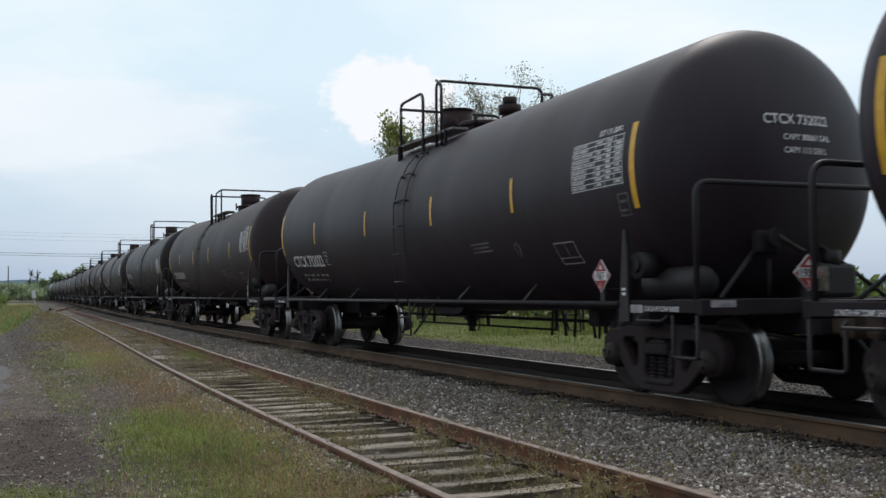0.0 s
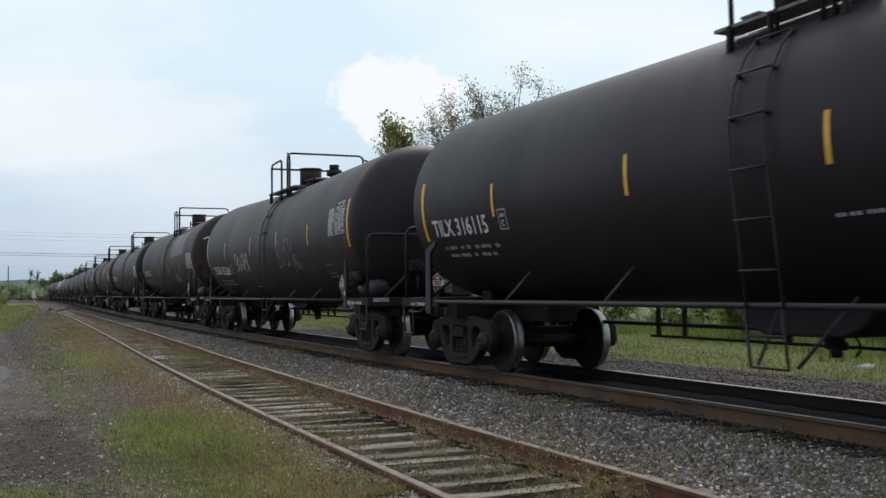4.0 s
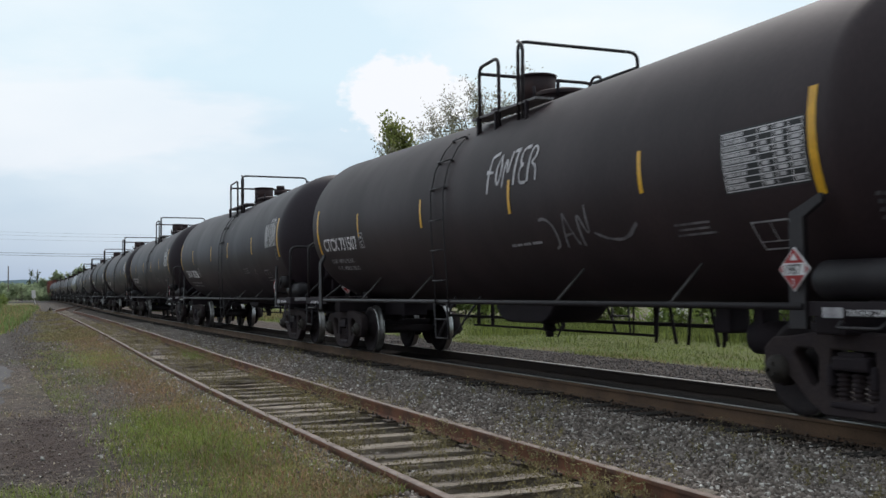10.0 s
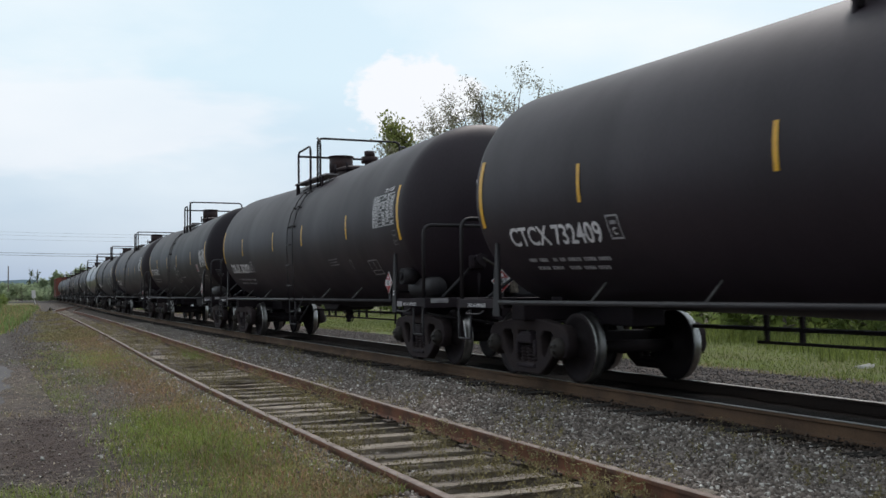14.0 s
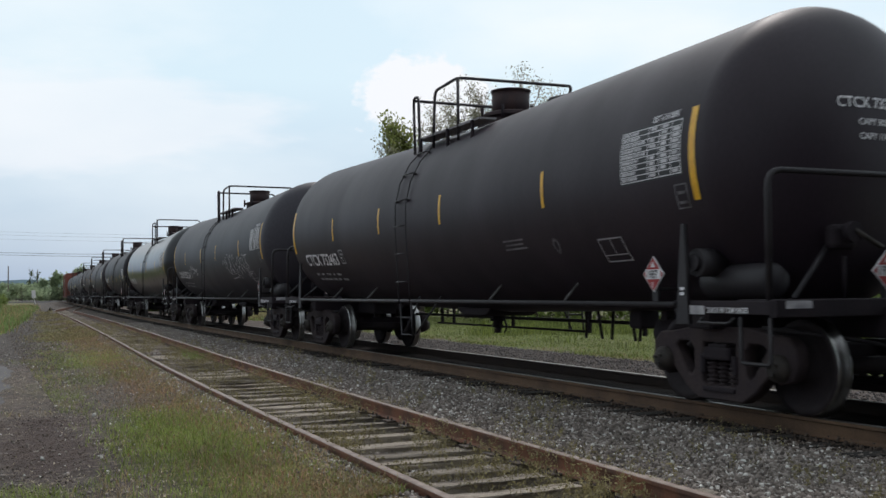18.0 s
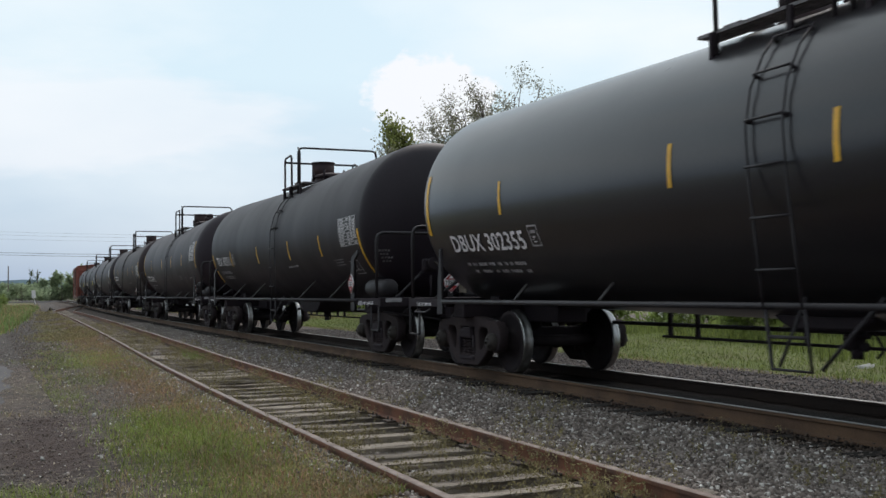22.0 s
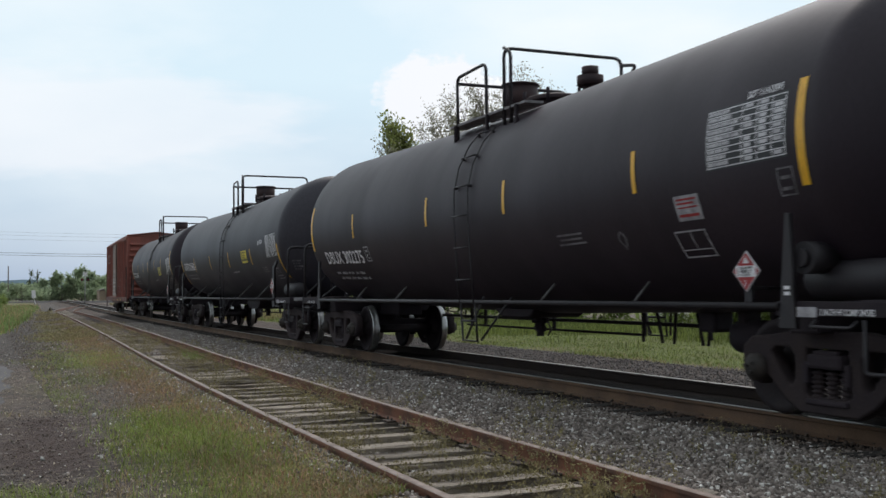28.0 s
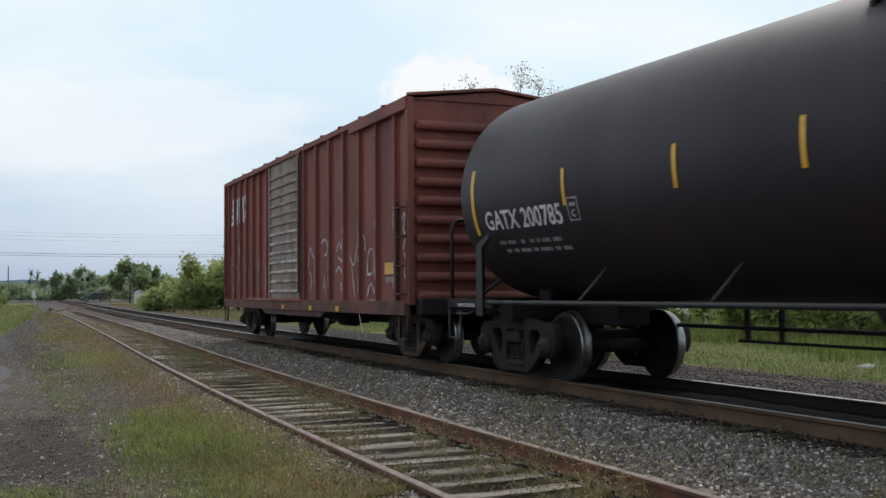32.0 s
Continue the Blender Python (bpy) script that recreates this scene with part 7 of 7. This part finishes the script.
def build_boxcar():
    car = tagged(new("boxcar"), "weathered rust-red boxcar with a grey sliding door and graffiti", "boxcar")
    half, y, z0, z1 = 7.5, 1.55, 0.98, 4.38
    bm = bmesh.new()
    box(bm, (0, 0, (z0 + z1) / 2), (2 * half - 0.1, 2 * y - 0.1, z1 - z0), 0.02)
    part("body", bm, box_red, car)
    # roof: shallow ridge of ribbed panels
    bm = bmesh.new()
    n = 12
    for k in range(n):
        a, b = -half + 2 * half * k / n, -half + 2 * half * (k + 1) / n
        for sy in (-1, 1):
            q = [bm.verts.new(p) for p in ((a + 0.02, 0, z1 + 0.2), (b - 0.02, 0, z1 + 0.2), (b - 0.02, sy * (y + 0.04), z1 + 0.02), (a + 0.02, sy * (y + 0.04), z1 + 0.02))]
            bm.faces.new(q if sy < 0 else q[::-1])
        for sy in (-1, 1):
            d = Vector((0, sy * (y + 0.04), -0.18))
            box(bm, (b, sy * (y + 0.04) / 2, z1 + 0.125), (0.07, d.length, 0.05), 0.008, Euler((math.atan2(d.z, d.y) if sy > 0 else math.atan2(-d.z, -d.y), 0, 0)).to_matrix().to_4x4())
    several(part("roof", bm, box_red, car))
    for sy in (-1, 1):
        bm = bmesh.new()
        box(bm, (0, sy * (y + 0.0), z1 - 0.04), (2 * half, 0.08, 0.1), 0.01)
        part("top_plate", bm, box_red, car)
        bm = bmesh.new()
        box(bm, (5.97, sy * (y + 0.015), z1 - 0.1), (3.02, 0.1, 0.2), 0.012)
        part("fascia", bm, box_red, car)
        bm = bmesh.new()
        box(bm, (0, sy * y, z0 - 0.05), (2 * half - 0.3, 0.1, 0.24), 0.01)
        part("side_sill", bm, sill_red, car)
        me = outline("fish_belly", [(-3.2, z0 - 0.04), (-2.4, z0 - 0.28), (2.4, z0 - 0.28), (3.2, z0 - 0.04)], [], 0.05, 0.006)
        me.transform(Matrix.Translation((0, sy * y, 0)))
        part("belly_plate", me, sill_grime, car)
        # outside posts
        for x in [-6.95 + 0.77 * k for k in range(7)] + [1.1 + 0.95 * k for k in range(7)]:
            bm = bmesh.new()
            box(bm, (x, sy * (y - 0.02), (z0 + z1) / 2), (0.09, 0.1, z1 - z0 - 0.1), 0.02)
            box(bm, (x, sy * (y - 0.045), (z0 + z1) / 2), (0.2, 0.02, z1 - z0 - 0.14), 0.006)
            part("side_post", bm, box_red, car)
        for x in (-half + 0.06, half - 0.06):
            bm = bmesh.new()
            box(bm, (x, sy * (y - 0.02), (z0 + z1) / 2), (0.14, 0.12, z1 - z0), 0.015)
            part("corner_post", bm, box_red, car)
        # sliding door with ribs
        bm = bmesh.new()
        box(bm, (-0.53, sy * (y + 0.0), 2.66), (2.76, 0.06, 3.26), 0.01)
        door = part("door", bm, door_grey, car, "faded grey ribbed sliding door")
        for k in range(13):
            bm = bmesh.new()
            box(bm, (-0.53, sy * (y + 0.035), 1.24 + 0.225 * k), (2.6, 0.06, 0.07), 0.02)
            part("door_rib", bm, door_rub if k < 7 else door_pale, door)
        for x in (-1.84, 0.8):
            bm = bmesh.new()
            box(bm, (x, sy * (y + 0.035), 2.66), (0.12, 0.07, 3.26), 0.012)
            part("door_stile", bm, door_grey, door)
        for z in (1.05, 4.3):
            bm = bmesh.new()
            box(bm, (-1.6, sy * (y + 0.05), z), (5.3, 0.06, 0.07), 0.01)
            part("door_track", bm, box_red, car)
        bm = bmesh.new()
        rod(bm, (0.98, sy * (y + 0.09), 1.2), (0.98, sy * (y + 0.09), 4.2), 0.025, 6)
        part("lock_bar", bm, sill_grime, door)
        # grab irons, a stile and a step at each corner
        for x in (-half + 0.3, half - 0.3):
            for z in (1.16, 1.62, 2.1, 2.58):
                bm = bmesh.new()
                tube(bm, [(x - 0.21, sy * (y - 0.02), z), (x - 0.21, sy * (y + 0.09), z), (x + 0.21, sy * (y + 0.09), z), (x + 0.21, sy * (y - 0.02), z)], 0.016, 6)
                part("grab_iron", bm, sill_grime, car)
            for dx in (-0.25, 0.25):
                bm = bmesh.new()
                box(bm, (x + dx, sy * (y + 0.02), 1.75), (0.035, 0.06, 1.9), 0.006)
                part("ladder_stile", bm, sill_grime, car)
            bm = bmesh.new()
            tube(bm, [(x - 0.2, sy * y, 0.95), (x - 0.18, sy * (y + 0.02), 0.42), (x + 0.18, sy * (y + 0.02), 0.42), (x + 0.2, sy * y, 0.95)], 0.022, 6)
            part("corner_step", bm, sill_grime, car)
    for e in (1, -1):
        me = mesh_of("gable", [(e * (half - 0.09), -y, z1 - 0.03), (e * (half - 0.09), y, z1 - 0.03), (e * (half - 0.09), 0, z1 + 0.17), (e * (half - 0.02), -y, z1 - 0.03), (e * (half - 0.02), y, z1 - 0.03), (e * (half - 0.02), 0, z1 + 0.17)], [(0, 1, 2), (3, 4, 5), (0, 1, 4, 3), (1, 2, 5, 4), (2, 0, 3, 5)], box_red)
        part("gable", me, None, car)
        # ribbed ends
        for k in range(10):
            bm = bmesh.new()
            box(bm, (e * (half - 0.04), 0, 1.13 + 0.31 * k), (0.26, 2 * y - 0.22, 0.15), 0.055)
            part("end_rib", bm, box_red, car)
        bm = bmesh.new()
        box(bm, (e * (half + 0.1), 0, 0.95), (0.3, 2.9, 0.26), 0.02)
        part("end_sill", bm, under_black, car)
        bm = bmesh.new()
        box(bm, (e * (half + 0.4), 0, 0.84), (0.5, 0.2, 0.2), 0.03)
        box(bm, (e * (half + 0.72), -0.05, 0.84), (0.26, 0.28, 0.28), 0.06)
        part("coupler", bm, truck_rusty, car, "rusty knuckle coupler")
        build_truck(car, e * 6.25, "rusty")
    bm = bmesh.new()
    box(bm, (0, 0, 0.72), (13.0, 0.4, 0.32), 0.02)
    box(bm, (-1.4, 0.5, 0.62), (0.8, 0.4, 0.35), 0.05)
    rod(bm, (0.6, -0.5, 0.62), (1.5, -0.5, 0.62), 0.16, 12)
    part("underframe", bm, under_black, car)
    # lettering panels, marks and tags
    def side_at(u, v, x0, z0, lift):
        return (x0 + u, -y + 0.035 - lift, z0 + v)
    for k in range(4):
        decal("emblem_bar", [(0.05 * k, 0.2 * k, 0.62, 0.2 * k + 0.11)], white_paint, car, side_at, -6.75, 3.12, label="white emblem bar")
    for u0, u1, w in ((0.0, 0.02, 0.2), (0.3, 0.5, 0.2), (0.85, 0.75, 0.2), (1.2, 1.05, 0.26)):
        strokes("emblem_bar", [[(u0, 0.0), (u1, 0.72)]], w, white_paint, car, side_at, -5.95, 3.12, label="white slanted emblem bar")
    # rubbed paint and faded sprayed letters low on the panels
    rub = random.Random(12)
    for x in [-6.7 + 0.38 * k for k in range(12)]:
        for k in range(4):
            u, v, h = rub.uniform(-0.14, 0.14), rub.uniform(0, 1.1), rub.uniform(0.12, 0.45)
            strokes("rubbed_paint", [[(u, v), (u + rub.uniform(-0.05, 0.05), v + h / 2), (u + rub.uniform(-0.05, 0.05), v + h)]], rub.uniform(0.015, 0.06), (spray_grey, faded_white, spray_grey, spray_white)[k], car, side_at, x, 0.98)
    for x in [-6.95 + 0.77 * k for k in range(7)] + [2.05 + 0.95 * k for k in range(6)]:
        for k in range(5):
            u, v, h = rub.uniform(-0.02, 0.02), rub.uniform(0, 1.3), rub.uniform(0.08, 0.3)
            strokes("rubbed_paint", [[(u, v), (u, v + h)]], rub.uniform(0.02, 0.05), (faded_white, spray_white, spray_grey)[k % 3], car, side_at, x, 1.06, 0.069)
    for x, v0, v1 in ((-6.18, 0.0, 0.72), (-5.41, 0.0, 0.72), (-4.64, 0.1, 0.3), (-4.64, 0.45, 0.72)):
        decal("emblem_bar", [(-0.043, v0, 0.043, v1)], white_paint, car, side_at, x, 3.12, 0.069, label="white emblem bar")
    for x, z, lines in ((1.35, 1.75, [[(0.0, 0.0), (0.1, 0.5), (0.35, 0.2), (0.5, 0.2)], [(0.05, -0.1), (0.25, -0.2), (0.2, -0.45), (0.1, -0.5)]]),
                        (2.35, 1.95, [[(0.0, 0.25), (0.15, 0.35), (0.4, 0.3), (0.45, 0.05), (0.2, 0.0)], [(0.1, -0.7), (0.2, -0.4), (0.3, -0.8)]]),
                        (3.3, 1.5, [[(0.1, 0.5), (0.3, 0.75), (0.4, 0.45), (0.5, 0.95), (0.55, 0.5)], [(0.05, 0.1), (0.3, 0.25), (0.55, -0.1), (0.3, -0.15), (0.5, -0.3)], [(0.2, 0.4), (0.45, 0.3), (0.5, 0.0)], [(0.6, 1.0), (0.58, 1.5)]]),
                        (4.25, 1.6, [[(0.0, 0.3), (0.25, 0.0), (0.5, 0.65), (0.55, 0.3)], [(0.1, 0.1), (0.3, -0.5)]]),
                        (5.0, 1.85, [[(0.05, 0.4), (0.15, 0.3), (0.15, 0.1)], [(-0.3, -0.6), (-0.25, -1.0), (0.0, -1.4)]]),
                        (5.25, 1.02, [[(0.02, 0.5), (0.06, 0.95), (0.4, 0.97), (0.42, 0.5), (0.02, 0.5)], [(0.0, 0.1), (0.2, 0.4), (0.4, 0.15), (0.55, 0.12)], [(0.1, 0.02), (0.5, 0.02)]]),
                        (6.98, 1.4, [[(0.05, 1.0), (0.25, 1.15), (0.1, 0.8), (0.3, 0.75), (0.1, 0.5)], [(0.15, 0.45), (0.3, 0.3), (0.12, 0.1), (0.3, 0.0)]])):
        strokes("spray_tag", lines, 0.055, spray_white, car, side_at, x, z, label="faded white sprayed scrawl", rounding=2)
    decal("notice_panel", [(0, 0, 0.42, 0.2)], stripe_yellow, car, side_at, 6.2, 1.5, 0.01, label="yellow notice panel")
    several(decal("notice_text", [(0.08 + 0.09 * k, -0.14, 0.14 + 0.09 * k, -0.04) for k in range(4)], faded_white, car, side_at, 6.2, 1.5, 0.01))
    strokes("spray_tag", scrawl(8, 2.4, 0.2, 77), 0.035, spray_white, car, lambda u, v, x0, z0, lift: (x0 + u, -y - 0.07 - lift, z0 + v), -1.75, 1.9)
    decal("notice_panel", [(0, 0, 0.22, 0.1), (-1.9, 0.0, -1.7, 0.1), (-4.2, 0.0, -4.0, 0.1)], stripe_yellow, car, side_at, 3.6, 0.83, 0.1, label="small yellow notice")
    return car

# ---- road vehicles ----
VEHICLES = []
def vehicle(name, label, paint, length, height, roof):
    """A road car: body shell with cabin, glass, lights and wheels. roof: its start and end along the car."""
    base = tagged(new(name), label, "car")
    w = 0.88
    prof = [(-length / 2, 0.35), (-length / 2 + 0.03, 0.75), (-length / 2 + 0.3, 0.92), (roof[0], 0.98), (roof[3], 0.98), (length / 2 - 0.25, 0.82), (length / 2, 0.62), (length / 2 - 0.02, 0.32)]
    me = outline("body", prof, [], 2 * w, 0.06)
    part("body", me, paint, base)
    cab = outline("cabin", [(roof[0], 0.94), (roof[1], height), (roof[2], height), (roof[3], 0.94)], [], 2 * w - 0.24, 0.06)
    part("cabin", cab, paint, base)
    for sy in (-1, 1):
        g = outline("side_glass", [(roof[0] + 0.22, 1.0), (roof[1] + 0.1, height - 0.1), (roof[2] - 0.06, height - 0.1), (roof[3] - 0.22, 1.0)], [], 0.04, 0.004)
        g.transform(Matrix.Translation((0, sy * (w - 0.115), 0)))
        part("side_glass", g, glass_dark, base)
        bm = bmesh.new()
        box(bm, (length / 2 - 0.12, sy * 0.62, 0.66), (0.14, 0.34, 0.15), 0.03)
        part("headlight", bm, white_paint, base)
        bm = bmesh.new()
        box(bm, (-length / 2 + 0.08, sy * 0.66, 0.78), (0.1, 0.26, 0.2), 0.03)
        part("tail_light", bm, lens_red, base)
        for x in (-length * 0.3, length * 0.31):
            bm = bmesh.new()
            lathe(bm, [(-0.1, 0.0), (-0.1, 0.24), (-0.08, 0.32), (0.08, 0.32), (0.1, 0.24), (0.1, 0.0)], 20, Matrix.Translation((x, sy * 0.82, 0.32)) @ Euler((0, 0, radians(90))).to_matrix().to_4x4())
            t = part("wheel", bm, rubber, base)
            bm = bmesh.new()
            rod(bm, (x, sy * 0.9, 0.32), (x, sy * 0.935, 0.32), 0.19, 14)
            part("rim", bm, galvanised, t)
    for a, b in ((roof[0], roof[1]), (roof[3], roof[2])):
        bm = bmesh.new()
        sg = 1 if a > b else -1
        d = Vector((b - a, 0, height - 0.94))
        box(bm, ((a + b) / 2 + sg * 0.02, 0, (0.94 + height) / 2), (0.05, 1.4, d.length * 0.72), 0.01, Euler((0, math.atan2(d.x, d.z), 0)).to_matrix().to_4x4())
        part("windscreen", bm, glass_dark, base)
    return base

def build_vehicles():
    sedan = (-1.75, -1.0, 0.35, 1.15)
    van = (-2.35, -2.05, 0.7, 1.75)
    wagon = (-2.2, -1.95, 0.45, 1.15)
    # name, look, times and where along the road it is then
    for name, label, paint, length, height, roof, t0, x0, t1, x1 in (
            ("sedan", "white sedan on the road crossing", car_white, 4.7, 1.42, sedan, 20.0, 13.9, 21.5, 3.4),
            ("minivan", "white minivan on the road crossing", car_white, 4.9, 1.75, van, 24.0, 15.8, 25.5, 2.0),
            ("sedan", "tan sedan on the road crossing", car_tan, 4.7, 1.42, sedan, 28.0, 35.4, 29.5, 18.6),
            ("sedan", "dark blue sedan on the road crossing", car_blue, 4.7, 1.42, sedan, 29.5, 19.0, 30.2, 12.1),
            ("wagon", "dark grey sport wagon on the road crossing", car_dark, 4.8, 1.65, wagon, 31.1, 30.3, 32.0, 21.8)):
        VEHICLES.append((vehicle(name, label, paint, length, height, roof), t0, x0, (x1 - x0) / (t1 - t0)))

def build_clouds():
    """Two banks of cumulus that drift: soft-edged sheets far behind everything."""
    made = []
    for thick, edge, x, y, z, w, h in ((0.92, (0.67, 0.79), 1310, 3150, 635, 300, 200), (0.5, (0.62, 0.9), 240, 3430, 545, 900, 230)):
        m = cloud_material(thick, edge)
        ob = new("cloud", mesh_of("cloud", [(-1, 0, -1), (1, 0, -1), (1, 0, 1), (-1, 0, 1)], [(0, 1, 2, 3)], m))
        ob.scale = (w, 1, h)
        ob.matrix_basis = Matrix.LocRotScale((x, y, z), Euler((0, 0, radians(-20))), (w, 1, h))
        ob.visible_shadow = False
        made.append((tagged(ob, "soft white cumulus cloud low in the sky" if thick > 0.5 else "thin broad bank of white cloud low in the sky", "cloud", kind="structure"), Vector((x, y, z))))
    return made

def cloud_material(thick, edge):
    m = bpy.data.materials.new("cloud_vapour")
    m.use_nodes = True
    n, l = m.node_tree.nodes, m.node_tree.links
    n.clear()
    out, mix, tr, em = (n.new(k) for k in ("ShaderNodeOutputMaterial", "ShaderNodeMixShader", "ShaderNodeBsdfTransparent", "ShaderNodeEmission"))
    em.inputs["Color"].default_value, em.inputs["Strength"].default_value = (0.94, 0.985, 1.0, 1), 0.99
    co, no, gr, mul, ramp = (n.new(k) for k in ("ShaderNodeTexCoord", "ShaderNodeTexNoise", "ShaderNodeTexGradient", "ShaderNodeMath", "ShaderNodeValToRGB"))
    gr.gradient_type = "SPHERICAL"
    no.inputs["Scale"].default_value, no.inputs["Detail"].default_value, no.inputs["Roughness"].default_value = 2.6, 8, 0.55
    mul.operation = "MULTIPLY_ADD"
    mul.inputs[1].default_value = 0.85
    l.new(co.outputs["Object"], no.inputs["Vector"])
    l.new(co.outputs["Object"], gr.inputs["Vector"])
    l.new(no.outputs["Fac"], mul.inputs[0])
    l.new(gr.outputs["Fac"], mul.inputs[2])
    ramp.color_ramp.elements[0].position, ramp.color_ramp.elements[1].position = edge
    ramp.color_ramp.elements[1].color = (thick, thick, thick, 1)
    l.new(mul.outputs["Value"], ramp.inputs["Fac"])
    l.new(ramp.outputs["Color"], mix.inputs["Fac"])
    l.new(tr.outputs["BSDF"], mix.inputs[1])
    l.new(em.outputs["Emission"], mix.inputs[2])
    l.new(mix.outputs["Shader"], out.inputs["Surface"])
    return m

build_ground()
build_ballast()
build_path()
build_lawn()
build_road()
build_far()
build_train()
build_vehicles()
CLOUDS = build_clouds()
build_green()
build_cover()
build_track("siding_track", "rusty siding rails on weathered grey wooden ties", SIDE, -0.1, -11.5, 137, rail_rust, rail_worn, tie_grey, 0.54, 42, -0.246, 0.05, 0.86)
build_track("main_track", "main line with bright-topped rails on dark ties", MAIN, 0.0, -50, 540, rail_dull, rail_shine, tie_dark, 0.52, 36, -0.168, far_body=rail_shaded)

def gone(t):
    """Metres that the train has run by t seconds; it slows slightly."""
    return 11.232 * t - 0.00705 * t * t

def car_pose(s, reach):
    xa, ya, _ = on(MAIN, s + reach)
    xb, yb, _ = on(MAIN, s - reach)
    return Matrix.LocRotScale(((xa + xb) / 2, (ya + yb) / 2, 0), Euler((0, 0, math.atan2(yb - ya, xb - xa))), None)

def motions():
    spin = [(k / 30, Euler((0, gone(k / 30) / WHEEL_R, 0)).to_matrix().to_4x4()) for k in range(961)]
    for car, s in TRAIN:
        rows = [(float(t), car_pose(s - gone(t), TRUCK_X)) for t in range(33)]
        walk(car, rows)
        for o in car.children_recursive:
            if o.name.split(".")[0] == "wheelset":
                walk(o, spin)
    for car, t0, x0, v in VEHICLES:
        rows = []
        for t in (0.0, 8.0, 16.0, 24.0, 32.0):
            x = x0 + v * (t - t0)
            rows.append((t, pose(x, 226 + 0.05 * x - 1.8, -0.055, 0, 0, 180 + 2.86)))
        walk(car, rows)
    for ob, p in CLOUDS:
        turn = ob.matrix_basis.to_quaternion().to_matrix().to_4x4()
        walk(ob, [(0.0, Matrix.Translation(p + Vector((-90, 40, 0))) @ turn), (32.0, Matrix.Translation(p + Vector((90, -40, 0))) @ turn)])

motions()
